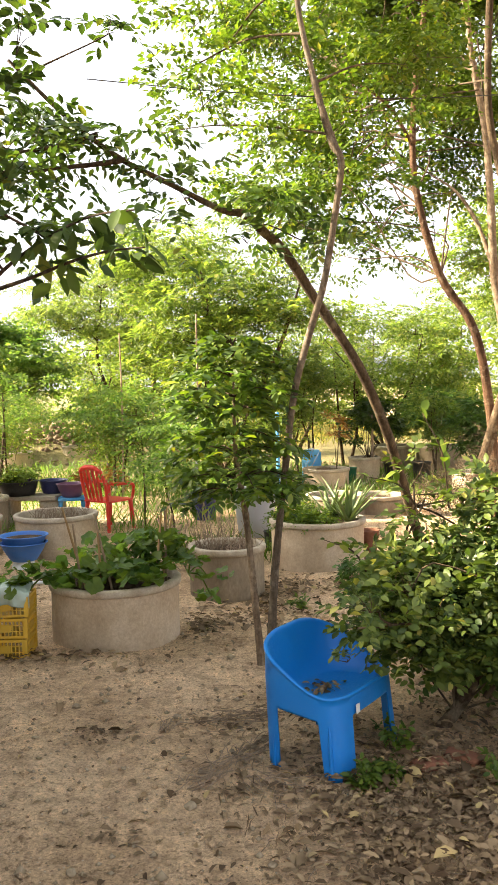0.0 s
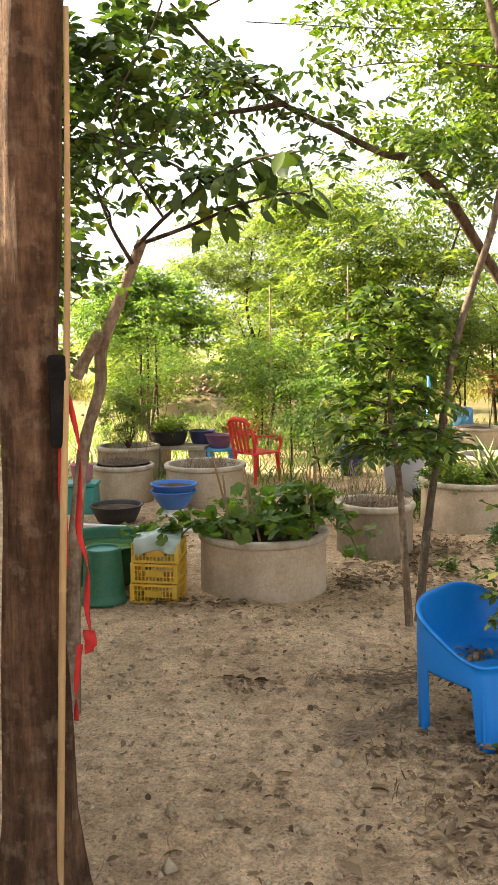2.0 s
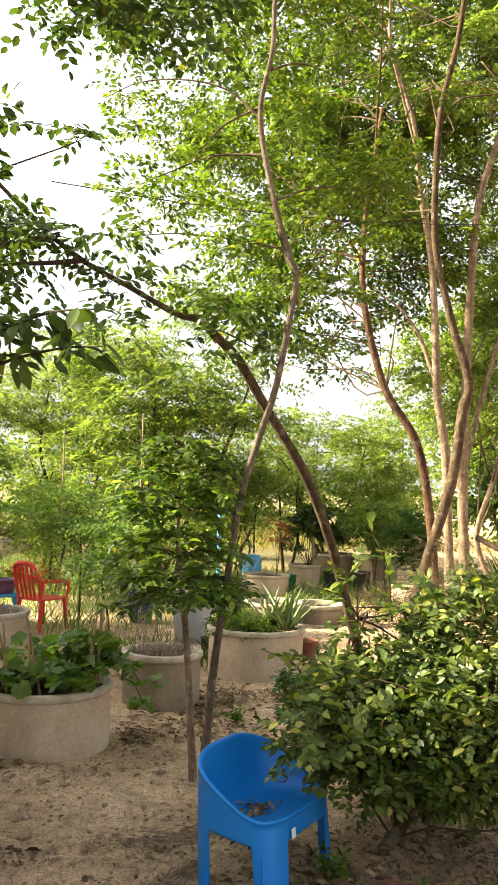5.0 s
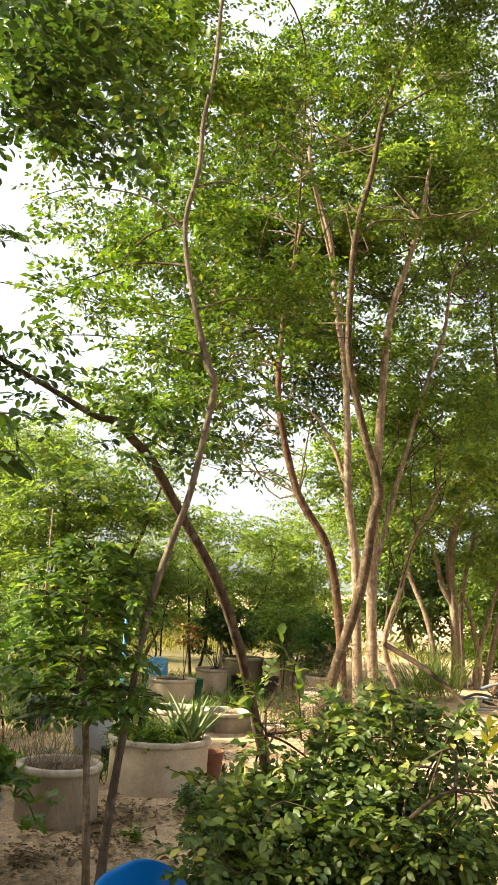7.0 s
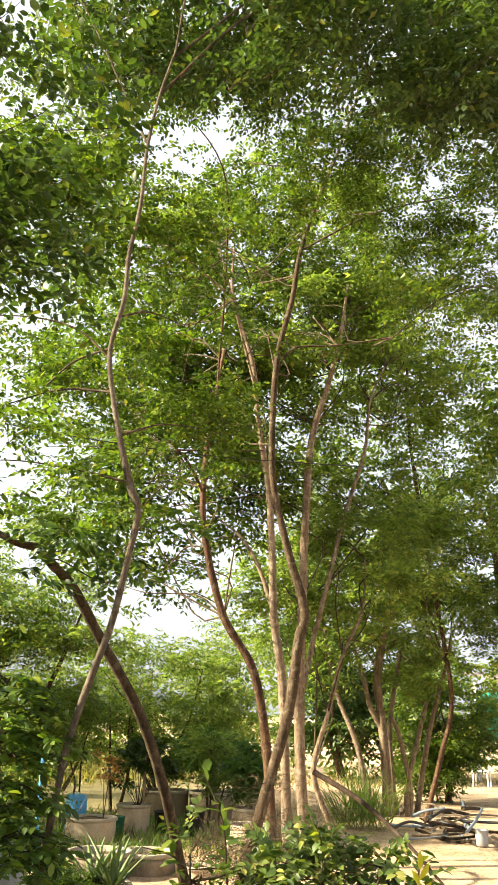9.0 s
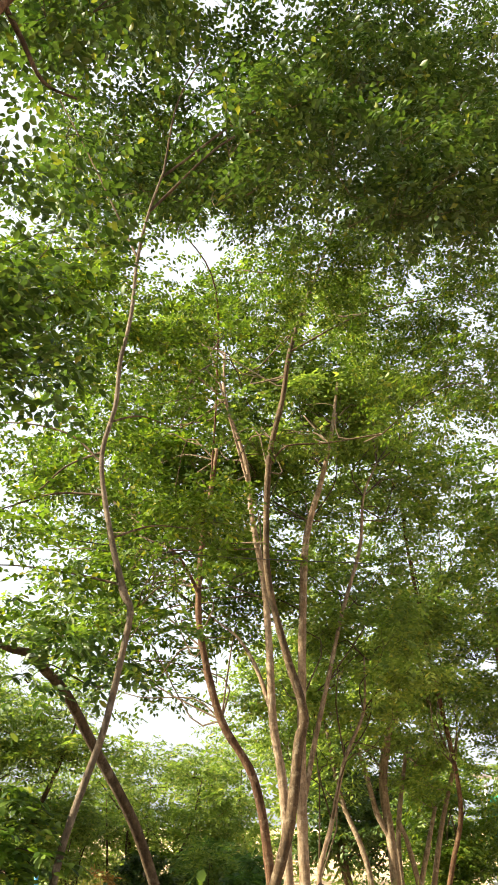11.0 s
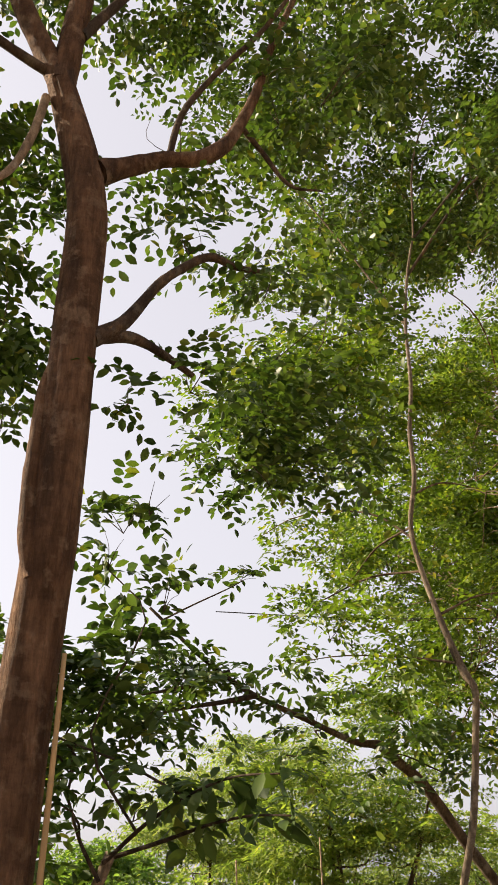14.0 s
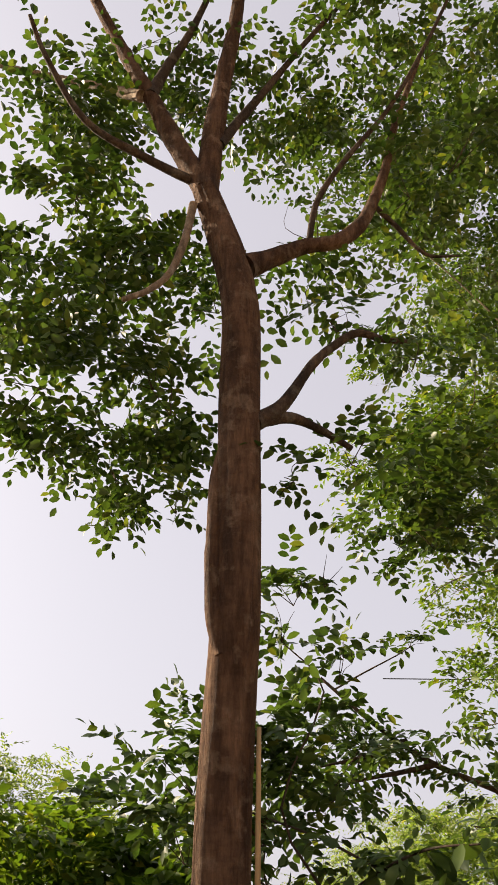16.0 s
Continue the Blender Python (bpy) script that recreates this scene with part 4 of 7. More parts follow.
def sapling():
    t = thing("sapling", "small bushy tree with dense dark leaves on a bare stem", "tree", at=(0.05, 4.8, 0))
    inv = Matrix.Translation((-0.05, -4.8, 0))

    def add(name, me, label=""):
        me.transform(inv)
        ob = part(name, me, t, label)
        return tagged(ob, kind="stuff") if name == "twigwork" else ob
    add("trunk", tube("trunk", [(0.05, 4.8, -0.05)] + SAPLING_STEM[1:], (0.024, 0.020, 0.018, 0.019, 0.015, 0.010, 0.005), BARK_TAN, 10, 0.06, 5))
    g = np.random.default_rng(41)
    stem = smooth_line(SAPLING_STEM, 8)
    twigs, C, W = [], [], []
    # whorls of level branches, each carrying flat drooping compound leaves
    for z, reach, n in ((1.00, 0.44, 8), (1.10, 0.50, 8), (1.24, 0.38, 6), (1.33, 0.46, 7), (1.47, 0.34, 6), (1.57, 0.46, 7), (1.68, 0.38, 6), (1.80, 0.24, 5), (1.86, 0.12, 3)):
        base = stem[np.abs(stem[:, 2] - min(z, 1.66)).argmin()]
        a0 = g.uniform(0, 6.28)
        for k in range(n):
            a = a0 + k * 6.28 / n + g.normal() * 0.25
            r = reach * g.uniform(0.45, 0.98)
            out = np.array([math.cos(a), math.sin(a), 0.0])
            p0 = np.array([base[0], base[1], z - 0.03])
            p1, p2 = p0 + out * r * 0.5 + np.array([0, 0, 0.05]), p0 + out * r + np.array([0, 0, g.normal() * 0.02])
            twigs.append(((p0, p1, p2), (0.006, 0.004, 0.002)))
            for q in (0.35, 0.6, 0.8, 1.0):
                c = p0 + (p2 - p0) * q + np.array([0, 0, 0.05 * math.sin(q * 3.1)])
                for h in range(2):
                    b = a + g.normal() * 0.8
                    C.append(c)
                    W.append((math.cos(b), math.sin(b), 0.05 + g.normal() * 0.12))
    add("twigwork", tubes("twigwork", twigs, BARK_DARK, 5))
    C, W = np.array(C), np.array(W)
    P, V, N, LL, LW = sprays(g, C, W, 7, g.uniform(0.08, 0.17, len(C)), 0.062, 0.027, 0.25, 0.8, 0.10)
    inner = np.arange(len(P)) % 5 < 2
    for name, pick, mat, note in (("crown", inner, L_DEEP, "flat tiers of drooping dark green leaves"), ("outer_leaves", ~inner, L_MID, "brighter green leaves among the dark ones")):
        add(name, leaves(name, P[pick], V[pick], N[pick], np.broadcast_to(LL, len(P))[pick], np.broadcast_to(LW, len(P))[pick], mat, True, 0.2, 0.15), note)
    young = [(-0.34, 4.72, 1.50), (-0.28, 4.70, 1.62), (-0.05, 4.62, 1.52), (0.06, 4.62, 1.60), (-0.16, 4.66, 1.46), (0.12, 4.66, 1.05), (0.02, 4.62, 1.12)]
    C = np.repeat(np.array(young), 4, 0) + g.normal(size=(28, 3)) * 0.03
    P, V, N, LL, LW = sprays(g, C, g.normal(size=(28, 3)) * np.array([1, 0.6, 0.2]), 7, 0.13, 0.065, 0.03, 0.3, 0.8, 0.15)
    add("young_leaves", leaves("young_leaves", P, V, N, LL, LW, L_FRESH, True, 0.2, 0.15), "light green new leaves")


def grove():
    """The group of tall trees; each stem with its own share of the crown is a tree."""
    specs = [("tall_tree", "tall tree with crooked reddish trunk", [(GROVE_RED, (0.062, 0.053, 0.046, 0.043, 0.037, 0.034, 0.028, 0.019)), (GROVE_RED_SIDE, (0.022, 0.015, 0.007)), ([(2.0, 9.6, 5.6), (1.9, 8.9, 6.8), (1.6, 7.9, 7.5), (0.8, 7.3, 7.9)], (0.014, 0.010, 0.004))], BARK_RED, (1.75, 11.5, 5.4), (2.0, 1.2, 2.2), 46, 51),
             ("tall_tree", "tall tree with dark forked crooked trunk", [(GROVE_DARK, (0.062, 0.059, 0.059, 0.056, 0.050, 0.040, 0.037, 0.036, 0.034, 0.031, 0.025, 0.019, 0.012)), (GROVE_TOP_C, (0.015, 0.010, 0.005)), ([(2.84, 8.89, 7.23), (3.6, 8.2, 7.5), (4.5, 7.5, 7.5), (5.4, 7.0, 7.7)], (0.014, 0.010, 0.004)), ([(3.91, 8.60, 6.07), (3.85, 7.2, 5.9), (3.7, 5.9, 5.3), (3.6, 5.3, 4.4)], (0.008, 0.006, 0.003))], BARK, (3.5, 11.6, 8.2), (2.6, 1.2, 2.8), 44, 52),
             ("tall_tree", "tall tree with straight pale trunk", [(GROVE_PALE, (0.062, 0.053, 0.050, 0.043, 0.037, 0.031, 0.025, 0.015)), (GROVE_PALE_SIDE, (0.031, 0.022, 0.009)), ([(2.62, 10.1, 5.8)] + GROVE_TOP_A[1:], (0.019, 0.012, 0.006)), (GROVE_TOP_B, (0.019, 0.012, 0.006))], BARK_PALE, (2.1, 12.4, 8.0), (2.5, 1.3, 2.6), 40, 53),
             ("tall_tree", "tall tree with thick pale trunk", [(GROVE_THICK, (0.074, 0.068, 0.062, 0.056, 0.050, 0.043, 0.031, 0.019)), (GROVE_BACK, (0.037, 0.031, 0.025, 0.012))], BARK_PALE, (4.9, 13.0, 6.8), (2.7, 1.3, 3.2), 50, 54),
             ("tall_tree", "tall leafy tree with a thin bent stem behind the grove", [([(7.30, 15.2, 0), (7.62, 15.1, 1.1), (7.78, 14.9, 2.2), (7.2, 14.4, 4.4), (6.5, 13.6, 6.5), (6.2, 13.0, 8.0)], (0.05, 0.045, 0.042, 0.038, 0.03, 0.02))], BARK_RED, (6.2, 13.6, 7.6), (2.7, 1.2, 3.2), 34, 58),
             ("tall_tree", "thin bent pale tree beside thicker trunks", [([(4.25, 11.2, -0.05)] + GROVE_BENT, (0.043, 0.037, 0.034, 0.028, 0.022, 0.012))], BARK_PALE, (4.7, 11.6, 3.9), (1.3, 1.0, 1.2), 14, 55)]
    for name, label, stems, bark, centre, radii, n, seed in specs:
        x, y, z = stems[0][0][0]
        t = thing(name, label, "tree", "trees of the grove", at=(x, y, 0))
        inv = Matrix.Translation((-x, -y, 0))
        lines = [[(x, y, -0.06)] + list(stems[0][0][1:])] + [s[0] for s in stems[1:]]
        for k, (line, (_, radii_)) in enumerate(zip(lines, stems)):
            me = tube("trunk" if k == 0 else "limb", line, radii_, bark, 12, 0.06, 6, seed)
            me.transform(inv)
            part("trunk" if k == 0 else "limb", me, t)
        clumps = scatter_clumps(seed, int(n * 1.1), centre, radii, 0.49, 58, -0.95)
        if seed == 54:
            clumps += scatter_clumps(59, 24, (5.3, 12.4, 9.4), (1.6, 1.0, 1.8), 0.5, 60)
        me = tubes("twigwork", limbs_to([s[len(s) // 3:] for s in lines], clumps, 0.012, 0.003, seed + 1, 1, 1), BARK, 5)
        me.transform(inv)
        tagged(part("twigwork", me, t), kind="stuff")
        ob = crown("crown", t, clumps, L_MID if seed in (51, 53) else L_LIGHT, (0.088, 0.046), 0.32, 8, 0.3, False, seed + 2, "fine light green leaves")
        ob.data.transform(inv)


def leafy_tree(name, label, base, height, centre, radii, n, size, count, leaf, mat, seed, bark=BARK, r0=0.05, span=0.3, leaflets=9, low=-0.9, category="tree", group="", stems=1, droop=0.3, tier=1.0):
    x, y = base
    t = thing(name, label, category, group, at=(x, y, 0))
    inv = Matrix.Translation((-x, -y, 0))
    g = np.random.default_rng(seed)
    lines = []
    for k in range(stems):
        e = np.array(centre) + np.array([*(g.normal(size=2) * 0.3 * np.array(radii[:2])), radii[2] * 0.3])
        if stems == 1:
            e = np.array(centre) + np.array([0, 0, radii[2] * 0.4])
        a = np.array([x + g.normal() * 0.03 * stems, y, -0.05])
        lines.append([a, a + (e - a) * 0.33 + g.normal(size=3) * 0.03 * height, a + (e - a) * 0.66 + g.normal(size=3) * 0.03 * height, e])
    for k, line in enumerate(lines):
        me = tube("trunk", line, (r0, r0 * 0.8, r0 * 0.55, r0 * 0.2), bark, 8, 0.05, 5, seed + k)
        me.transform(inv)
        part("trunk", me, t)
    clumps = [(a, b, c, d / tier ** 0.5, e / tier ** 0.5, f * tier, k) for a, b, c, d, e, f, k in scatter_clumps(seed, n, centre, radii, size, count, low)]
    me = tubes("twigwork", limbs_to([l[1:] for l in lines], clumps, r0 * 0.3, r0 * 0.1, seed + 1, 2), bark, 4)
    me.transform(inv)
    tagged(part("twigwork", me, t), kind="stuff")
    ob = crown("crown", t, clumps, mat, leaf, span, leaflets, droop, False, seed + 2)
    ob.data.transform(inv)
    return t


big_tree()
stump_tree()
slim_tree()
leaning_tree()
sapling()
grove()
leafy_tree("feathery_tree", "tall yellow-green feathery tree behind the pots", (-0.5, 14.2), 4.5, (-0.45, 14.2, 2.9), (1.7, 1.0, 2.0), 48, 0.42, 60, (0.09, 0.034), L_LIGHT, 61, r0=0.06, span=0.4, leaflets=11, stems=3, tier=0.5)
leafy_tree("feathery_tree", "slim feathery tree with tiered dark branches", (-2.55, 15.5), 4.0, (-2.6, 15.5, 2.8), (1.1, 0.8, 1.5), 32, 0.36, 60, (0.08, 0.027), L_FEATHER, 64, r0=0.05, span=0.4, leaflets=11, tier=0.3)
leafy_tree("wispy_tree", "wispy feathery tree reaching above the others", (-1.9, 17.5), 5.5, (-1.9, 17.5, 4.1), (1.9, 1.0, 1.0), 24, 0.4, 44, (0.08, 0.024), L_FEATHER, 67, r0=0.05, span=0.5, leaflets=12, tier=0.28)
leafy_tree("round_tree", "round bluish-green bushy tree", (-3.7, 12.2), 2.8, (-3.6, 12.2, 2.1), (0.95, 0.8, 0.62), 32, 0.26, 60, (0.07, 0.034), L_FRESH, 70, r0=0.03, stems=3, tier=0.55)
leafy_tree("thin_tree", "thin young tree with airy light leaves", (-3.0, 10.4), 2.2, (-3.0, 10.4, 1.35), (0.55, 0.4, 0.5), 14, 0.18, 20, (0.05, 0.024), L_FRESH, 73, r0=0.018, tier=0.5)
leafy_tree("thin_tree", "thin young tree with drooping bright leaves", (-1.25, 9.7), 2.0, (-1.3, 9.7, 1.22), (0.72, 0.4, 0.40), 24, 0.2, 24, (0.055, 0.026), L_FRESH, 76, r0=0.015, tier=0.5)
leafy_tree("thin_tree", "thin young tree with pale green leaves", (-0.75, 8.3), 1.6, (-0.75, 8.3, 0.95), (0.32, 0.3, 0.36), 14, 0.14, 18, (0.05, 0.024), L_FRESH, 79, r0=0.012, tier=0.5)
leafy_tree("yellowing_shrub", "yellowing upright shrub in a cement ring", (1.0, 14.4), 2.0, (0.95, 14.4, 1.45), (0.6, 0.5, 0.7), 18, 0.2, 46, (0.06, 0.02), L_FEATHER, 82, r0=0.02, stems=3, category="shrub")
leafy_tree("dark_shrub", "broad dark green shrub by the grove", (2.9, 17.5), 3.0, (2.8, 17.5, 2.2), (1.9, 1.0, 1.2), 36, 0.42, 42, (0.09, 0.035), L_LIGHT, 85, r0=0.04, stems=3, category="shrub")
leafy_tree("low_shrub", "low yellowish shrub in the potted rows", (3.3, 14.6), 1.6, (3.3, 14.6, 1.05), (0.6, 0.5, 0.45), 11, 0.20, 26, (0.10, 0.03), L_FEATHER, 88, r0=0.02, stems=3, category="shrub")


def path_tree():
    t = thing("far_tree", "large tree with several pale forked trunks by the path", "tree", at=(6.9, 16.0, 0))
    inv = Matrix.Translation((-6.9, -16.0, 0))
    lines = [[(6.9, 16.0, -0.1)] + FAR_MAIN, FAR_SIDE, [(7.4, 16.1, -0.1)] + FAR_STEMS, [(7.3, 15.9, -0.1)] + FAR_STEMS_B, [(6.6, 16.0, -0.1), (6.35, 16.0, 1.2), (6.0, 16.2, 2.2), (5.8, 16.3, 3.4)], [(7.6, 16.2, -0.1), (8.0, 16.3, 1.5), (8.5, 16.3, 3.0)], [(7.2, 16.2, -0.1), (7.15, 16.3, 1.5), (7.5, 16.4, 3.2)]]
    for k, line in enumerate(lines):
        me = tube("trunk", line, (0.10, 0.09, 0.085, 0.07, 0.05) if k == 0 else (0.06, 0.05, 0.035), BARK_PALE, 10, 0.06, 5, k)
        me.transform(inv)
        part("trunk", me, t)
    clumps = scatter_clumps(91, 60, (6.8, 16.4, 4.4), (2.4, 1.6, 2.3), 0.55, 80, -0.9)
    me = tubes("twigwork", limbs_to([l[1:] for l in lines], clumps, 0.03, 0.01, 92, 2), BARK_PALE, 4)
    me.transform(inv)
    tagged(part("twigwork", me, t), kind="stuff")
    ob = crown("crown", t, clumps, L_LIGHT, (0.10, 0.045), 0.4, 9, 0.3, False, 93)
    ob.data.transform(inv)


path_tree()
leafy_tree("far_tree", "dense dark tree drooping beside the path", (9.4, 15.0), 6.5, (8.6, 14.4, 4.6), (2.0, 1.8, 2.7), 56, 0.55, 64, (0.09, 0.042), L_MID, 94, r0=0.14, span=0.4, stems=2)
leafy_tree("far_bush", "dense dark bush at the end of the path", (9.5, 18.6), 3.2, (9.4, 18.6, 1.6), (1.3, 1.0, 1.6), 40, 0.40, 60, (0.10, 0.045), L_MID, 101, r0=0.05, span=0.35, stems=3, category="bush")
leafy_tree("far_tree", "dark leafy tree at the back of the plot", (9.5, 25.0), 5.0, (9.5, 25.0, 2.8), (2.4, 1.5, 2.2), 40, 0.6, 60, (0.16, 0.07), L_DEEP, 97, r0=0.12, span=0.5, stems=2)


leafy_tree("feathery_tree", "tall pale feathery tree beyond the trunk", (-6.6, 9.6), 4.8, (-6.6, 9.6, 3.2), (1.5, 1.0, 1.5), 34, 0.4, 60, (0.075, 0.024), L_FEATHER, 121, r0=0.06, span=0.45, leaflets=11, stems=2)
# two unseen trees added to shade the lower big trunk and the litter
leafy_tree("near_screen_tree", "small dark-leaved tree added to shade the big trunk", (-2.35, 2.5), 2.5, (-2.35, 2.45, 1.78), (0.42, 0.42, 0.72), 44, 0.22, 46, (0.07, 0.038), L_MID, 124, r0=0.035, span=0.2, leaflets=7)
leafy_tree("near_screen_tree", "small dark-leaved tree added to shade the leaf litter", (-2.85, 3.35), 2.8, (-2.85, 3.2, 2.0), (0.5, 0.45, 0.8), 36, 0.24, 44, (0.07, 0.038), L_MID, 125, r0=0.035, span=0.2, leaflets=7)
leafy_tree("leafy_bush", "tall leafy green bush behind the lopped trunk", (-2.45, 4.4), 2.7, (-2.45, 4.3, 1.95), (0.62, 0.45, 0.72), 40, 0.22, 40, (0.075, 0.042), L_MID, 127, r0=0.03, span=0.2, leaflets=7, stems=2, category="bush")
# unseen trees added on the sun side; they keep direct sun off the foreground
for k, (x, y) in enumerate([(-7.9, 2.2), (-8.2, 4.8), (-8.0, 7.2), (-7.6, -0.8), (-8.6, 9.2)]):
    leafy_tree("sun_screen_tree", "dense tall tree added out of view to block low sun", (x, y), 5.6, (x, y, 3.1 if 4 < y < 8 else 2.7), (1.7, 1.6, 2.3 if 4 < y < 8 else 2.05), 66 if 4 < y < 8 else 42, 0.60, 44, (0.18, 0.09), L_DEEP, 131 + 3 * k, r0=0.12, span=0.45, leaflets=9, group="boundary trees")


for k, (x, y, z, r, h, mat) in enumerate([(-1.9, 12.6, 1.0, 0.6, 0.6, L_LIGHT), (-0.2, 12.8, 1.0, 0.7, 0.65, L_LIGHT), (0.5, 16.5, 1.9, 1.1, 1.3, L_LIGHT), (1.9, 16.8, 1.8, 1.0, 1.2, L_LIGHT), (-4.6, 15.0, 1.4, 1.0, 0.9, L_LIGHT), (-5.6, 18.0, 1.1, 1.2, 0.7, L_FEATHER),
                                          (-3.2, 20.5, 2.1, 1.5, 1.4, L_LIGHT), (-0.8, 20.0, 2.6, 1.6, 1.7, L_FEATHER), (4.3, 18.8, 2.3, 1.4, 1.6, L_LIGHT), (5.3, 21.0, 2.5, 1.8, 1.8, L_LIGHT), (1.2, 21.0, 2.3, 1.6, 1.5, L_LIGHT), (-4.2, 13.2, 0.8, 0.5, 0.5, L_LIGHT)]):
    leafy_tree("bushy_tree", "bushy sunlit young tree behind the planters", (x, y), z + h, (x, y, z), (r, 0.75 * r, h), 24, 0.17 + 0.16 * r, 33, (0.045 + 0.025 * r, 0.022 + 0.008 * r), mat, 160 + 3 * k, r0=0.02 + 0.015 * r, span=0.2 + 0.12 * r, leaflets=9, stems=2, group="bushy young trees")


# added trees outside the view; they dim the skylight on faces turned this way
for k, (x, y) in enumerate([(-5.5, -5.0), (8.6, 1.6)]):
    leafy_tree("sky_screen_tree", "broad leafy tree added out of view to cut skylight", (x, y), 4.0, (x, y, 2.1), (1.9, 1.8, 1.6), 30, 0.7, 40, (0.20, 0.10), L_DEEP, 401 + 3 * k, r0=0.12, span=0.5, leaflets=8, group="trees behind the path")


def far_woods():
    """The wood that closes the plot all round, uneven in height."""
    g = np.random.default_rng(77)
    clumps = []
    for a in np.arange(0, 360, 3.2):
        az = radians(a + g.uniform(-1.5, 1.5))
        d = g.uniform(26, 40)
        top = g.uniform(2.2, 4.2)
        ahead = math.cos(az) > 0.2
        for k in range(4 if ahead else 1):
            z = top * (k + 0.5) / 4
            s = g.uniform(0.7, 1.3)
            clumps.append((-math.sin(az) * d + g.normal() * 1.2, math.cos(az) * d + g.normal(), z + 0.2, 1.3 * s, 0.9, 0.7 * s, 40))
    t = thing("far_woods", "distant uneven row of green trees round the plot", "woods", kind="stuff")
    crown("leaves", t, clumps, L_LIGHT, (0.24, 0.10), 0.6, 7, 0.3, False, 78)


far_woods()

# ---- the citrus bush beside the chair ----
def citrus_bush():
    t = thing("citrus_bush", "dense leafy citrus bush with glossy mottled leaves", "bush", at=(1.05, 3.96, 0))
    inv = Matrix.Translation((-1.05, -3.96, 0))

    def add(name, me, label=""):
        me.transform(inv)
        ob = part(name, me, t, label)
        return tagged(ob, kind="stuff") if name == "twigwork" else ob
    stems = [[(0.82, 3.80, -0.03), (0.96, 3.84, 0.12), (1.1, 3.9, 0.32), (1.2, 3.9, 0.6)], [(0.98, 3.9, 0.0), (0.9, 4.0, 0.4), (0.82, 4.1, 0.75), (0.80, 4.12, 1.08)], [(1.1, 3.95, 0.1), (1.35, 3.9, 0.5), (1.5, 3.8, 0.9), (1.62, 3.8, 1.15)],
             [(1.15, 3.9, 0.2), (0.95, 3.6, 0.5), (0.7, 3.4, 0.62), (0.42, 3.35, 0.62)], [(1.1, 3.9, 0.3), (1.2, 3.5, 0.7), (1.3, 3.2, 0.95), (1.4, 3.0, 1.0)]]
    for k, s in enumerate(stems):
        add("trunk" if k == 0 else "limb", tube("stem", s, (0.035, 0.03, 0.02, 0.012) if k == 0 else (0.016, 0.011, 0.008, 0.004), BARK, 8, 0.06, 5))
    clumps = scatter_clumps(101, 120, (1.10, 3.66, 0.62), (0.66, 0.42, 0.26), 0.10, 17, -0.9) + scatter_clumps(104, 24, (1.42, 3.95, 0.98), (0.55, 0.35, 0.22), 0.11, 15) + scatter_clumps(105, 12, (1.45, 3.6, 0.36), (0.35, 0.30, 0.10), 0.09, 10)
    clumps += scatter_clumps(106, 40, (1.28, 4.18, 0.42), (0.46, 0.24, 0.26), 0.12, 18) + scatter_clumps(107, 20, (0.74, 3.96, 0.62), (0.18, 0.16, 0.14), 0.08, 12)
    clumps += [(0.44, 3.38, 0.74, 0.09, 0.1, 0.05, 7), (0.52, 3.42, 0.66, 0.10, 0.1, 0.06, 12), (0.37, 3.42, 0.48, 0.05, 0.05, 0.02, 2), (0.60, 3.44, 0.78, 0.10, 0.1, 0.06, 12), (0.68, 3.45, 0.64, 0.10, 0.1, 0.07, 14), (0.76, 3.48, 0.54, 0.10, 0.1, 0.05, 8), (0.78, 4.1, 1.20, 0.10, 0.1, 0.08, 5),
               (0.74, 3.9, 1.0, 0.10, 0.1, 0.05, 6), (1.75, 3.5, 0.95, 0.2, 0.2, 0.2, 22), (0.62, 3.75, 0.83, 0.1, 0.1, 0.05, 8), (1.62, 3.3, 0.6, 0.2, 0.2, 0.25, 26), (1.9, 3.6, 0.6, 0.25, 0.2, 0.3, 30)]
    add("twigwork", tubes("twigwork", limbs_to(stems, clumps, 0.006, 0.003, 102), BARK, 4))
    g = np.random.default_rng(110)
    for a, b, n, size in (((0.92, 3.9, 1.02), (0.80, 3.9, 1.46), 10, 0.085), ((0.78, 3.95, 1.02), (0.55, 3.9, 1.17), 8, 0.075), ((0.55, 3.95, 0.70), (0.34, 3.9, 0.88), 7, 0.06), ((1.15, 3.9, 1.02), (0.70, 3.9, 1.08), 10, 0.06), ((1.30, 3.8, 1.0), (1.26, 3.8, 1.30), 8, 0.07), ((1.62, 3.7, 0.9), (1.70, 3.65, 1.18), 7, 0.06)):
        a, b = np.array(a), np.array(b)
        line = smooth_line([tuple(a), tuple((a + b) / 2 + np.array([0.03, 0, 0.03])), tuple(b)], 6)
        add("limb", tube("limb", [tuple(q) for q in line], (0.005, 0.004, 0.002), BARK, 6, 0.03, 1))
        k = np.linspace(len(line) * 0.35, len(line) - 1, n).astype(int)
        way = unit(b - a) * 0.5 + g.normal(size=(n, 3)) * np.array([0.8, 0.6, 0.45])
        add("large_leaves", leaves("large_leaves", line[k], way, np.tile([0, 0, 1.0], (n, 1)) + g.normal(size=(n, 3)) * 0.4, size * g.uniform(0.75, 1.15, n), size * 0.5, L_MID, True, 0.25, 0.2), "broad leaves on a young shoot")
    top = np.array([1.387, 3.010, 1.212])
    add("limb", tube("limb", [(1.4, 3.0, 0.95), tuple(top - np.array([0.02, 0, 0.18])), tuple(top)], (0.004, 0.003, 0.002), L_MID, 5, 0.0, 4))
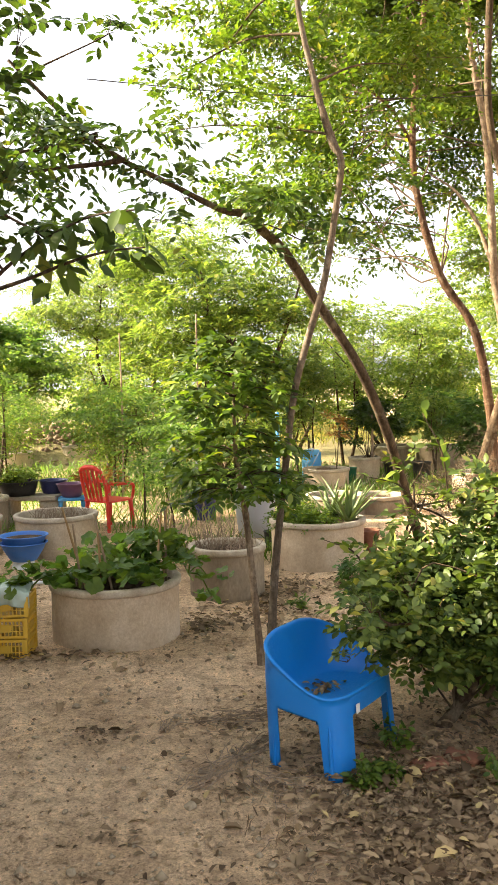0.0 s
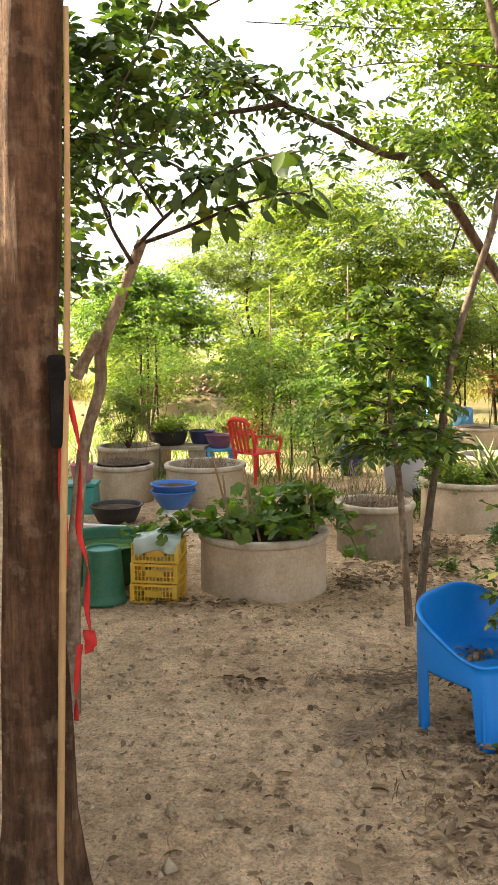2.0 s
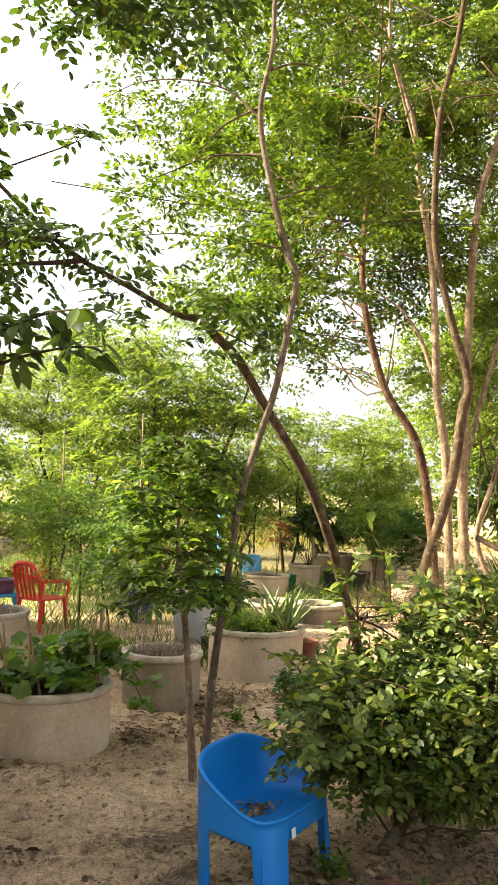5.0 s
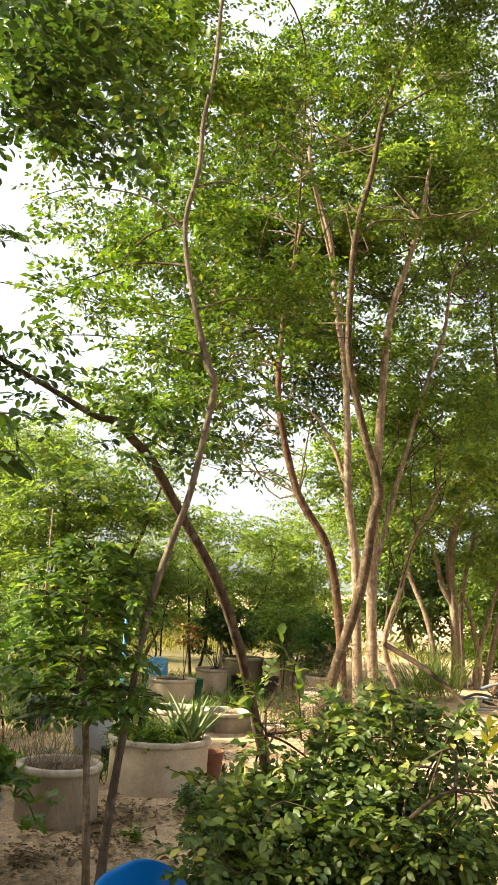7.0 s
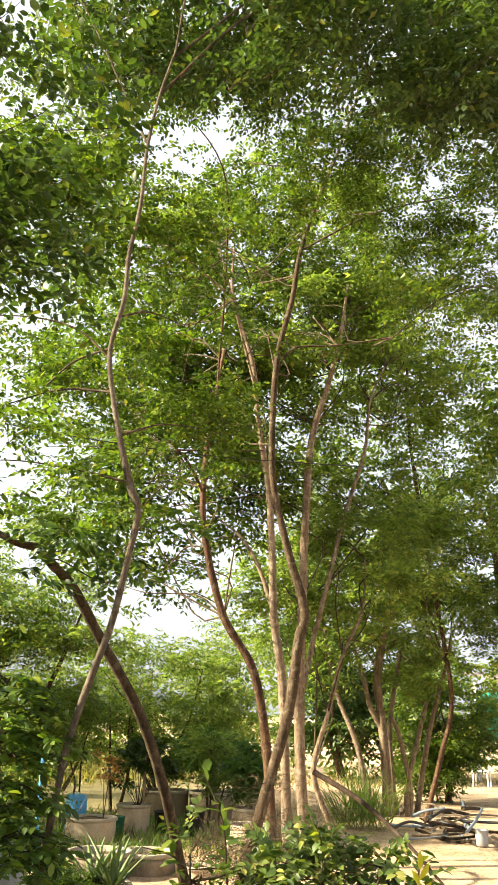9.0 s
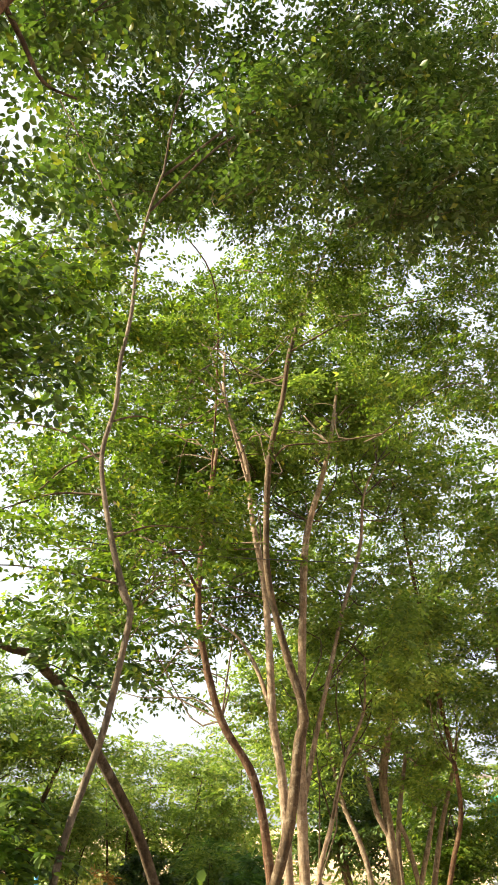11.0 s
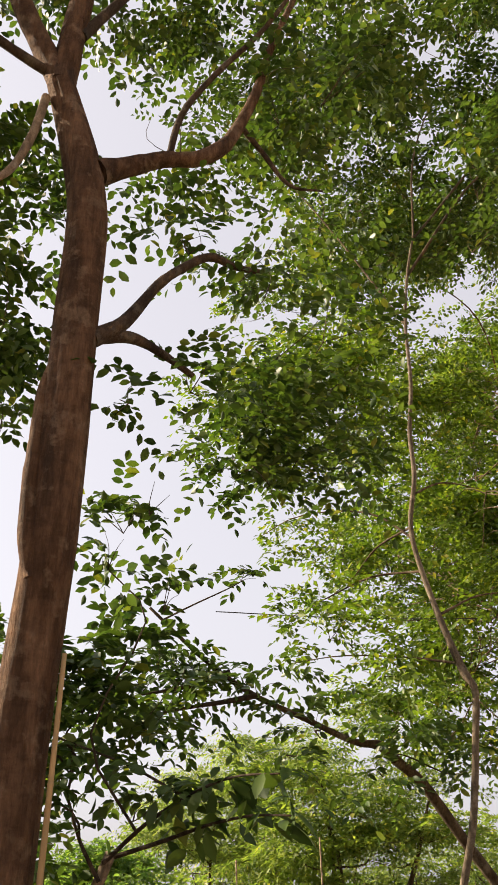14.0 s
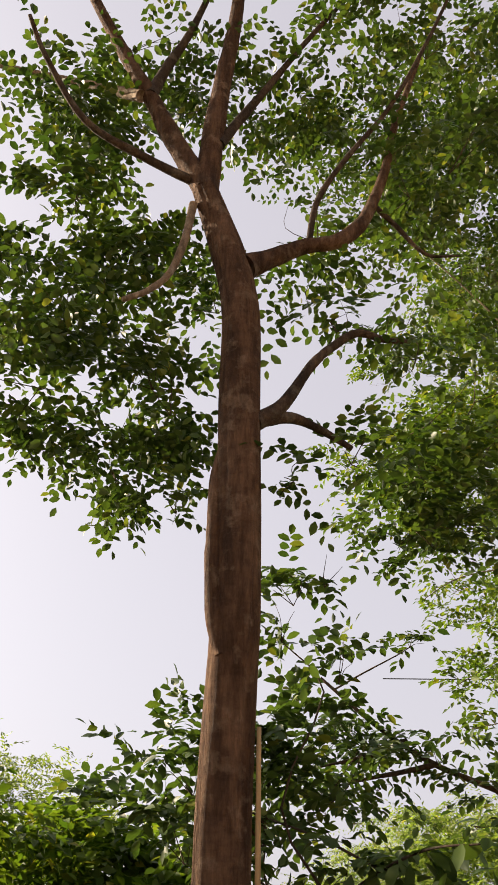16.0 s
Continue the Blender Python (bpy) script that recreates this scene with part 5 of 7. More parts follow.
    pts = top + np.array([[0, 0, 0], [0, 0, -0.03], [0, 0, -0.05], [0, 0, -0.08]])
    add("young_shoot", leaves("young_shoot", pts, np.array([[0.1, 0, 1], [0.5, -0.2, 0.8], [-0.5, -0.2, 0.8], [0.4, -0.4, 0.6]]), np.array([[0, -1, 0.2]] * 4), 0.06, 0.022, L_YELLOW, True, 0.3, 0.1), "bright yellow young leaves")
    ob = crown("crown", t, clumps, L_CITRUS, (0.043, 0.025), 0.125, 8, 0.10, True, 103, "glossy green and yellowing leaves", curl=0.12, lumps=9, stalk=BARK, tight=0.34, level=0.9)
    ob.data.transform(inv)


citrus_bush()


# ---- cement rings ----
def cement_ring(x, y, r, h, mat, fill, label, group="cement ring planters", seed=0, rim=True):
    t = thing("cement_ring", label, "planter", group, at=(x, y, 0))
    th = 0.032
    g = np.random.default_rng(seed)
    b = r * g.uniform(0.975, 1.0)
    part("wall", lathe("wall", [(b, -0.05), (b * 1.0, 0.0), (b * 0.998, h * 0.5), (r * 0.985, h * 0.86), (r * 0.985, h - 0.045)], mat, 72, 0.004, seed), t)
    lip = r + (0.012 if rim else 0.0)
    part("rim", lathe("rim", [(r * 0.985, h - 0.050), (lip - 0.004, h - 0.044), (lip, h - 0.034), (lip, h - 0.008), (lip - 0.008, h), (r - th, h), (r - th - 0.006, h - 0.008), (r - th - 0.004, h - 0.16)], CEMENT_RIM, 72, 0.005, seed), t)
    m = 15
    prof = [(max(0.0005, (r - th) * (1 - k / m)), h - fill + 0.02 * math.sin(k * 1.7 + seed) * (k / m) + 0.03 * (k / m)) for k in range(m + 1)]
    part("soil", lathe("soil", prof, POT_SOIL, 36, 0.02, seed), t, "dark crumbly soil")
    return t


RINGS = [(-0.885, 5.445, 0.415, 0.385, CEMENT, 0.05, "cement ring planter with chipped rim, full of squash vines"),
         (-0.19, 6.58, 0.295, 0.37, CEMENT_DARK, 0.05, "dark stained cement ring planter with dry stems"),
         (0.60, 7.57, 0.42, 0.41, CEMENT, 0.03, "clean pale cement ring planter full of herbs"),
         (-1.90, 8.25, 0.395, 0.40, CEMENT, 0.10, "pale cement ring planter with dry straw"),
         (-2.76, 8.30, 0.30, 0.37, CEMENT, -0.02, "cement ring planter heaped with dry mulch"),
         (-3.12, 9.60, 0.36, 0.40, CEMENT_DARK, 0.08, "old cement ring planter with tall weeds"),
         (-3.69, 18.3, 0.33, 0.39, CEMENT, 0.05, "small pale cement ring in the distance"),
         (-4.74, 17.2, 0.34, 0.36, CEMENT, 0.05, "weathered cement ring before a soil heap"),
         (1.14, 12.6, 0.34, 0.36, CEMENT, 0.04, "cement ring planter with a blue drum behind"),
         (1.06, 10.5, 0.36, 0.24, CEMENT_DARK, 0.06, "low dark cement ring half sunk in soil"),
         (1.62, 10.7, 0.34, 0.20, CEMENT_DARK, 0.06, "low grey cement ring by the path"),
         (1.86, 13.7, 0.25, 0.42, CEMENT, 0.05, "pale cement ring planter in the back row"),
         (3.56, 15.9, 0.42, 0.42, CEMENT_DARK, 0.06, "old cement ring planter in the back row"),
         (2.75, 16.2, 0.42, 0.42, CEMENT_DARK, 0.06, "old cement ring planter in the back row"),
         (3.50, 13.1, 0.27, 0.42, CEMENT, 0.05, "tall narrow cement ring by the grove"),
         (3.15, 11.9, 0.30, 0.34, CEMENT, 0.05, "cement ring planter beside the grove"),
         (2.16, 10.4, 0.19, 0.09, CEMENT, 0.03, "flat cement lid lying on the ground")]
for k, (x, y, r, h, mat, fill, label) in enumerate(RINGS):
    cement_ring(x, y, r, h, mat, fill, label, seed=k)

# ---- the blue chair ----
def blue_chair():
    place = (0.350, 3.62, 0.0)
    t = thing("child_chair", "low blue moulded plastic tub chair with arched legs", "chair", at=place, turn=-35)
    n = 240
    th = np.arange(n) * 2 * math.pi / n

    def outline(a, b, power, ang=th):
        c, s = np.abs(np.cos(ang)), np.abs(np.sin(ang))
        rad = (c ** power + s ** power) ** (-1 / power)
        return np.stack([np.cos(ang) * rad * a, np.sin(ang) * rad * b], -1)
    # the chair faces +x; its rim climbs from the front corners to the back at 180 degrees
    turn = np.degrees(np.abs((th + math.pi) % (2 * math.pi) - math.pi))
    rise = np.clip((turn - 49) / 116, 0, 1)
    rise = rise * rise * (3 - 2 * rise)
    top = 0.337 + 0.190 * rise
    foot = outline(0.200, 0.276, 6.0)
    rim = outline(0.172, 0.292, 3.3)
    rim[:, 0] -= 0.073 * rise

    def step(v, lo, hi):
        k = np.clip((v - lo) / (hi - lo), 0, 1)
        return k * k * (3 - 2 * k)
    # arched openings between the four corner legs
    u, w = foot[:, 0] / 0.200, foot[:, 1] / 0.276
    side = step(1 - np.abs(u), 0.46, 0.53) * (0.252 - 0.02 * u)
    front = step(1 - np.abs(w), 0.37, 0.43) * 0.25
    arch = np.where(np.abs(w) > np.abs(u), side, front)
    rows = []
    for s in np.linspace(0, 1, 14):
        z = arch + (top - 0.012 - arch) * s
        k = np.clip(z / 0.36, 0, 1)[:, None]
        rows.append(np.column_stack([foot * (1 - k) + rim * k, z]))
    edge = rows[-1].copy()
    mid = np.array([-0.03, 0.0])

    def ring_from(grow, dz):
        q = edge.copy()
        d = q[:, :2] - mid
        q[:, :2] = mid + d * (1 + grow / np.linalg.norm(d, axis=1))[:, None]
        q[:, 2] += dz
        return q
    rows += [ring_from(0.005, 0.004), ring_from(0.005, 0.010), ring_from(0.001, 0.014), ring_from(-0.008, 0.014), ring_from(-0.014, 0.009), ring_from(-0.018, 0.0)]
    inner = rows[-1].copy()
    seat = 0.284
    pan = outline(0.125, 0.20, 2.6) + np.array([-0.02, 0.0])
    for s in (0.2, 0.4, 0.6, 0.75, 0.88, 0.96, 1.0):
        q = inner.copy()
        drop = 1 - (1 - s) ** 1.6
        q[:, 2] = inner[:, 2] * (1 - drop) + seat * drop
        q[:, :2] = inner[:, :2] * (1 - s ** 1.8) + pan * s ** 1.8
        rows.append(q)
    for s in (0.7, 0.4, 0.1, 0.002):
        q = rows[26].copy()
        q[:, :2] = pan * s
        q[:, 2] = seat - 0.006 * (1 - s)
        rows.append(q)
    verts = np.vstack(rows)
    i = np.arange(len(rows) - 1)[:, None] * n
    j = np.arange(n)[None]
    j2 = (j + 1) % n
    quads = np.stack([i + j, i + j2, i + n + j2, i + n + j], -1).reshape(-1, 4)
    me = quick_mesh("shell", verts, quads, BLUE)
    me.polygons.foreach_set("use_smooth", [True] * len(me.polygons))
    ob = part("shell", me, t)
    so = ob.modifiers.new("thickness", "SOLIDIFY")
    so.thickness, so.offset = 0.006, -1
    # a raised ridge down the outer corner of each leg
    for sx in (-1, 1):
        for sy in (-1, 1):
            pts = []
            for z in (0.004, 0.08, 0.16, 0.225):
                k = z / 0.36
                a = np.array([math.atan2(sy * 0.276, sx * 0.200)])
                q = (outline(0.200, 0.276, 6.0, a) * (1 - k) + outline(0.172, 0.292, 3.3, a) * k)[0] * 0.995
                pts.append((q[0], q[1], z))
            part("leg_ridge", tube("leg_ridge", pts, (0.011, 0.010, 0.008, 0.003), BLUE, 8, 0.0, 4), ob)
    part("sticker", slab("sticker", (0.002, 0.030, 0.038), WHITE, 0, (0.187, -0.135, 0.272), (0, -6, 0)), ob, "worn white paper sticker")
    g = np.random.default_rng(6)
    m = 40
    p = np.column_stack([g.normal(size=m) * 0.035 - 0.05, g.normal(size=m) * 0.05 - 0.02, np.full(m, seat) + g.uniform(-0.002, 0.008, m)])
    w = g.normal(size=(m, 3)) * np.array([1, 1, 0.15])
    heap = thing("leaf_heap", "small heap of dry dark leaves on the chair seat", "dry leaves", kind="stuff", at=place, turn=-35)
    part("leaves", leaves("leaves", p, w, np.tile([0, 0, 1.0], (m, 1)) + g.normal(size=(m, 3)) * 0.3, 0.035, 0.02, L_DRY, True, 0.3, 0.3), heap)


blue_chair()

# ---- vessels and furniture ----
def basin(x, y, z, r, h, mat, label, category="basin", foot=0.7, name="basin", fill=None, fill_mat=None, fill_label=""):
    """A round basin or bucket, open above, with a rolled lip."""
    t = thing(name, label, category, at=(x, y, z))
    prof = [(0.001, 0.004), (r * foot * 0.9, 0.0), (r * foot, 0.006), (r * (foot + 0.55 * (1 - foot)), h * 0.5), (r * 0.97, h * 0.93), (r * 1.03, h * 0.95), (r * 1.04, h * 0.985), (r * 1.0, h), (r * 0.95, h * 0.985), (r * 0.93, h * 0.9), (r * (foot + 0.5 * (1 - foot)) * 0.96, h * 0.5), (r * foot * 0.94, 0.02), (0.001, 0.018)]
    part("body", lathe("body", prof, mat, 48), t)
    if fill is not None:
        k = (foot + (1 - foot) * fill) * 0.95
        part("filling", lathe("filling", [(r * k, h * fill), (r * k * 0.6, h * fill + 0.008), (r * k * 0.3, h * fill + 0.014), (0.001, h * fill + 0.012)], fill_mat or POT_SOIL, 24, 0.01), t, fill_label)
    return t


def upturned_bucket():
    t = thing("bucket", "green plastic bucket standing upside down on the soil", "bucket", at=(-1.815, 4.98, 0))
    part("body", lathe("body", [(0.140, 0.0), (0.144, 0.004), (0.144, 0.026), (0.135, 0.030), (0.131, 0.06), (0.112, 0.325), (0.110, 0.335), (0.104, 0.340), (0.098, 0.337), (0.094, 0.325)], GREEN, 48), t)
    part("base", lathe("base", [(0.095, 0.326), (0.090, 0.321), (0.05, 0.323), (0.001, 0.323)], TEAL, 40), t, "pale recessed base")


def crate(m):
    """A low fruit crate: corner posts, rails and pierced walls."""
    w, d, h = 0.298, 0.24, 0.122
    t = thing("crate", "yellow plastic fruit crate with pierced sides, stacked", "crate", "stacked crates")
    t.matrix_world = m
    part("floor", slab("floor", (w - 0.02, d - 0.02, 0.006), YELLOW, 0.001, (0, 0, 0.012)), t)
    for s in (-1, 1):
        for q in (-1, 1):
            part("post", slab("post", (0.026, 0.026, h), YELLOW, 0.004, (s * (w / 2 - 0.013), q * (d / 2 - 0.013), h / 2)), t)
    for s in (-1, 1):
        for axis, length, off in ((0, w - 0.05, d / 2 - 0.006), (1, d - 0.05, w / 2 - 0.006)):
            bm = bmesh.new()

            def bar(sx, sz, px, pz):
                r = bmesh.ops.create_cube(bm, size=1)
                bmesh.ops.scale(bm, vec=(sx, 0.008, sz), verts=r["verts"])
                bmesh.ops.translate(bm, vec=(px, 0, pz), verts=r["verts"])
            bar(length, 0.016, 0, h - 0.010)
            bar(length, 0.014, 0, 0.009)
            bar(length, 0.005, 0, h * 0.5 - 0.018)
            bar(length, 0.005, 0, h * 0.5 + 0.018)
            bar(0.10, 0.045, 0, h * 0.5)
            n = 11 if axis == 0 else 8
            for k in range(n + 1):
                bar(0.006, h - 0.02, -length / 2 + length * k / n, h / 2)
            me = bpy.data.meshes.new("side")
            bm.to_mesh(me)
            bm.free()
            me.materials.append(YELLOW)
            me.transform(pose(0, s * off, 0) if axis == 0 else pose(s * off, 0, 0, 0, 0, 90))
            part("side", me, t)
    return t


def red_chair():
    t = thing("garden_chair", "red plastic garden armchair with slatted back", "chair", at=(-1.62, 9.70, -0.03), turn=52)
    part("seat", slab("seat", (0.40, 0.40, 0.022), RED, 0.008, (0, 0, 0.36)), t)
    for x, y in ((0.17, 0.17), (0.17, -0.17), (-0.17, 0.17), (-0.17, -0.17)):
        part("leg", tube("leg", [(x * 1.15, y * 1.15, 0), (x, y, 0.36)], (0.018, 0.026), RED, 8, 0), t)
    for s in (-1, 1):
        part("arm", tube("arm", [(0.18, s * 0.19, 0.36), (0.19, s * 0.21, 0.50), (0.12, s * 0.215, 0.55), (-0.10, s * 0.21, 0.56), (-0.2, s * 0.17, 0.58)], (0.016, 0.018, 0.02, 0.018, 0.016), RED, 8, 0), t)
        part("back_post", tube("back_post", [(-0.18, s * 0.17, 0.36), (-0.22, s * 0.19, 0.55), (-0.27, s * 0.16, 0.72)], (0.02, 0.02, 0.018), RED, 8, 0), t)
    part("top_rail", tube("top_rail", [(-0.27, -0.17, 0.70), (-0.285, -0.08, 0.75), (-0.285, 0.08, 0.75), (-0.27, 0.17, 0.70)], (0.022, 0.03, 0.03, 0.022), RED, 8, 0), t)
    for y in (-0.1, -0.035, 0.035, 0.1):
        part("back_slat", tube("back_slat", [(-0.19, y * 0.9, 0.37), (-0.235, y, 0.55), (-0.282, y, 0.74)], (0.016, 0.018, 0.016), RED, 6, 0), t)


def stool(x, y, h, mat, label):
    t = thing("stool", label, "stool", at=(x, y, 0), turn=12)
    part("top", slab("top", (0.32, 0.28, 0.035), mat, 0.012, (0, 0, h - 0.018)), t)
    for sx in (-1, 1):
        for sy in (-1, 1):
            part("leg", tube("leg", [(sx * 0.15, sy * 0.13, 0), (sx * 0.125, sy * 0.105, h - 0.03)], (0.02, 0.028), mat, 6, 0), t)


basin(-1.98, 5.52, 0, 0.36, 0.275, GREEN, "wide green plastic tub of algae-green water", "tub", 0.82, "tub", 0.72, WATER, "murky green water")
upturned_bucket()
for k in range(3):
    crate(pose(-1.490 + 0.004 * k, 5.08, 0.002 + 0.127 * k, 0, 0, 1.5 * k - 1))
basin(-2.50, 7.28, 0.0, 0.235, 0.155, BLACK, "shallow black plastic basin with dark soil", "basin", 0.72, "basin", 0.75, POT_SOIL, "dark soil")
t_box = thing("storage_box", "teal plastic box beside the black basin", "box", at=(-2.98, 7.68, -0.03), turn=8)
part("body", slab("body", (0.30, 0.26, 0.28), TEAL, 0.02, (0, 0, 0.14)), t_box)
part("lid", slab("lid", (0.32, 0.28, 0.03), TEAL, 0.01, (0, 0, 0.297)), t_box)
basin(-2.97, 7.68, 0.283, 0.11, 0.17, PINK, "small faded pink bucket on a teal box", "bucket", 0.75, "bucket")
t_st = thing("pedestal", "short white plastic pedestal under blue bowls", "stand", at=(-2.06, 7.62, 0))
part("body", lathe("body", [(0.11, 0), (0.105, 0.02), (0.09, 0.05), (0.10, 0.062), (0.001, 0.063)], WHITE, 32), t_st)
basin(-2.06, 7.62, 0.064, 0.21, 0.17, BOWL_BLUE, "deep blue plastic bowl on a white stand", "bowl", 0.55, "bowl")
basin(-2.055, 7.62, 0.135, 0.212, 0.165, BOWL_BLUE, "blue plastic bowl of dry grass nested in another", "bowl", 0.55, "bowl", 0.8, POT_SOIL, "dry grassy soil")
t_tb = thing("low_table", "low pale grey plank table holding basins", "table", at=(-2.62, 10.05, 0), turn=-4)
part("top", slab("top", (0.75, 0.42, 0.05), CEMENT_RIM, 0.008, (0, 0, 0.34)), t_tb)
for sx in (-0.28, 0.28):
    part("support", slab("support", (0.22, 0.36, 0.315), CEMENT_RIM, 0.01, (sx, 0, 0.158)), t_tb)
basin(-2.74, 10.0, 0.366, 0.235, 0.17, BLACK, "black plastic basin planted with seedlings", "planter", 0.8, "planter", 0.8, POT_SOIL, "dark soil")
basin(-2.36, 10.16, 0.366, 0.17, 0.16, NAVY, "dark navy plastic basin on the table", "basin", 0.75)
stool(-2.10, 9.95, 0.34, LIGHT_BLUE, "light blue plastic stool carrying a purple basin")
basin(-2.10, 9.95, 0.341, 0.175, 0.16, PURPLE, "faded purple plastic basin on a blue stool", "basin", 0.62)
red_chair()
basin(0.05, 9.0, 0, 0.24, 0.56, GREY, "tall grey plastic bucket used as planter", "bucket", 0.72, "bucket", 0.85, POT_SOIL, "dark soil")
basin(0.20, 8.2, 0, 0.075, 0.19, BLACK, "small dark plastic flowerpot", "pot", 0.72, "flowerpot", 0.85, POT_SOIL, "dark soil")
basin(1.10, 7.85, 0, 0.10, 0.24, TERRACOTTA, "brown clay flowerpot beside the pale planter", "pot", 0.68, "flowerpot", 0.85, POT_SOIL, "dark soil")
basin(1.60, 13.4, 0, 0.10, 0.28, GREEN, "small green plastic bucket in the back row", "bucket", 0.8, "bucket")
basin(-0.55, 10.2, 0, 0.16, 0.34, NAVY, "dark blue plastic pot behind young trees", "pot", 0.75, "flowerpot", 0.85, POT_SOIL, "dark soil")
basin(2.35, 13.9, 0, 0.15, 0.30, BLACK, "black nursery pot in the back row", "pot", 0.75, "flowerpot", 0.85, POT_SOIL, "dark soil")
basin(2.75, 13.5, 0, 0.15, 0.34, BLACK, "black nursery pot in the back row", "pot", 0.75, "flowerpot", 0.85, POT_SOIL, "dark soil")
t_dr = thing("drum", "small light blue plastic drum with ribbed body", "drum", at=(0.97, 13.2, 0))
drum_body = part("body", lathe("body", [(0.14, 0), (0.15, 0.02), (0.15, 0.17), (0.157, 0.19), (0.15, 0.21), (0.15, 0.38), (0.157, 0.40), (0.15, 0.42), (0.15, 0.54), (0.12, 0.585), (0.001, 0.59)], LIGHT_BLUE, 40), t_dr)
part("cap", lathe("cap", [(0.04, 0.588), (0.04, 0.61), (0.001, 0.612)], WHITE, 20), drum_body)


def rod(name, label, pts, radii, mat, category="pole", group="", joints=0.0):
    """A cane, pole or pipe lying or standing; joints: the spacing of its nodes."""
    p = np.asarray(pts, float)
    t = thing(name, label, category, group, at=tuple(p[0]))
    me = tube("shaft", [tuple(q - p[0]) for q in p], radii, mat, 10, 0.0, 6)
    shaft = part("shaft", me, t)
    if joints:
        line = smooth_line(p - p[0], 12)
        step = np.linalg.norm(np.diff(line, axis=0), axis=1).cumsum()
        for d in np.arange(joints * 0.6, step[-1], joints):
            k = int(np.searchsorted(step, d))
            a, b = line[max(0, k - 1)], line[min(len(line) - 1, k + 1)]
            w = unit(b - a)
            r = np.interp(d / step[-1], np.linspace(0, 1, len(radii)), radii)
            part("node", tube("node", [tuple(line[k] - w * 0.006), tuple(line[k]), tuple(line[k] + w * 0.006)], (r * 1.02, r * 1.16, r * 1.02), mat, 10, 0.0, 2), shaft)
    return t


rod("bamboo_cane", "long dry bamboo cane leaning beside the tree trunk", [(x + 0.012, y, z if k else -0.02) for k, (x, y, z) in enumerate(CANE)], (0.0105, 0.010, 0.009, 0.007), BAMBOO, joints=0.28)
rod("bamboo_cane", "thin bamboo stake standing among the shrubs", [(-1.74, 11.6, 0), (-1.72, 11.6, 1.3), (-1.73, 11.6, 2.35)], (0.014, 0.012, 0.009), STICK, group="stakes")
rod("bamboo_cane", "thin bamboo stake standing among the shrubs", [(-0.68, 11.2, 0.0), (-0.66, 11.2, 1.4), (-0.66, 11.2, 2.55)], (0.014, 0.012, 0.009), STICK, group="stakes")
rod("plastic_pipe", "grey-blue plastic pipe standing as a support", [(-0.70, 11.25, 0), (-0.69, 11.25, 1.32)], (0.022, 0.022), GREY)
rod("plastic_pipe", "blue plastic pipe standing behind the sapling", [(0.38, 11.2, 0), (0.38, 11.2, 1.25)], (0.024, 0.024), LIGHT_BLUE)
rod("wooden_stake", "pale wooden stake in the back row", [(1.98, 13.6, 0), (1.98, 13.6, 1.1)], (0.02, 0.018), STICK)
rod("plastic_pipe", "thin pale pipe lying on the ground", [(-2.75, 7.0, 0.02), (-2.2, 6.95, 0.02), (-1.7, 6.9, 0.02)], (0.014, 0.014), WHITE)
rod("fallen_branch", "bare fallen branch leaning towards the path", FALLEN, (0.035, 0.03, 0.022, 0.014), BARK_DARK, "branch")
for k, (x, y, lx, ly, z) in enumerate([(-1.06, 5.26, -0.05, 0.0, 0.76), (-1.03, 5.28, -0.16, 0.05, 0.86), (-0.93, 5.22, -0.02, 0.0, 0.74), (-0.86, 5.22, -0.11, 0.0, 0.83), (-0.62, 5.40, 0.05, 0.0, 0.82), (-0.58, 5.45, 0.04, 0.05, 0.88), (-0.55, 5.42, 0.0, 0.0, 0.84), (-0.60, 5.50, 0.09, 0.0, 0.78)]):
    rod("cane_stake", "short dry cane stake stuck in the squash planter", [(x, y, 0.30), (x + lx / 2, y + ly / 2, (0.30 + z) / 2), (x + lx, y + ly, z)], (0.009, 0.008, 0.006), BAMBOO if k % 3 else STICK, "stake", "stakes in the squash planter")

def plastic_sheet():
    """A crumpled sheet slumped over the top crate and hanging over its front."""
    n, m = 34, 26
    u, v = np.meshgrid(np.linspace(-0.15, 0.13, n), np.linspace(-0.19, 0.12, m), indexing="ij")
    z = 0.012 * lumps(u, v, 14.0, 7) + 0.006 * lumps(u, v, 37.0, 8) + 0.028 + 0.03 * np.exp(-((u + 0.02) / 0.08) ** 2)
    hang = np.clip(-0.115 - v, 0, None)
    z = z - hang * 1.3
    y = np.maximum(v, -0.135 - 0.02 * lumps(u, v, 22.0, 9))
    idx = np.arange(n * m).reshape(n, m)
    q = np.stack([idx[:-1, :-1], idx[1:, :-1], idx[1:, 1:], idx[:-1, 1:]], -1).reshape(-1, 4)
    me = quick_mesh("plastic_sheet", np.stack([u, y, z], -1).reshape(-1, 3), q, SHEET)
    me.polygons.foreach_set("use_smooth", [True] * len(me.polygons))
    ob = new("plastic_sheet", me)
    ob.matrix_world = pose(-1.47, 5.08, 0.378, 0, 0, 8)
    ob.modifiers.new("thickness", "SOLIDIFY").thickness = 0.001
    tagged(ob, "crumpled pale grey-green plastic sheet on the crates", "plastic sheet")


plastic_sheet()
rod("wire", "thin slack wire strung between the trees", [(-1.1, 6.2, 3.80), (0.0, 6.2, 3.68), (1.2, 6.2, 3.62), (2.6, 6.2, 3.66)], (0.004, 0.004, 0.004), BLACK, "wire")

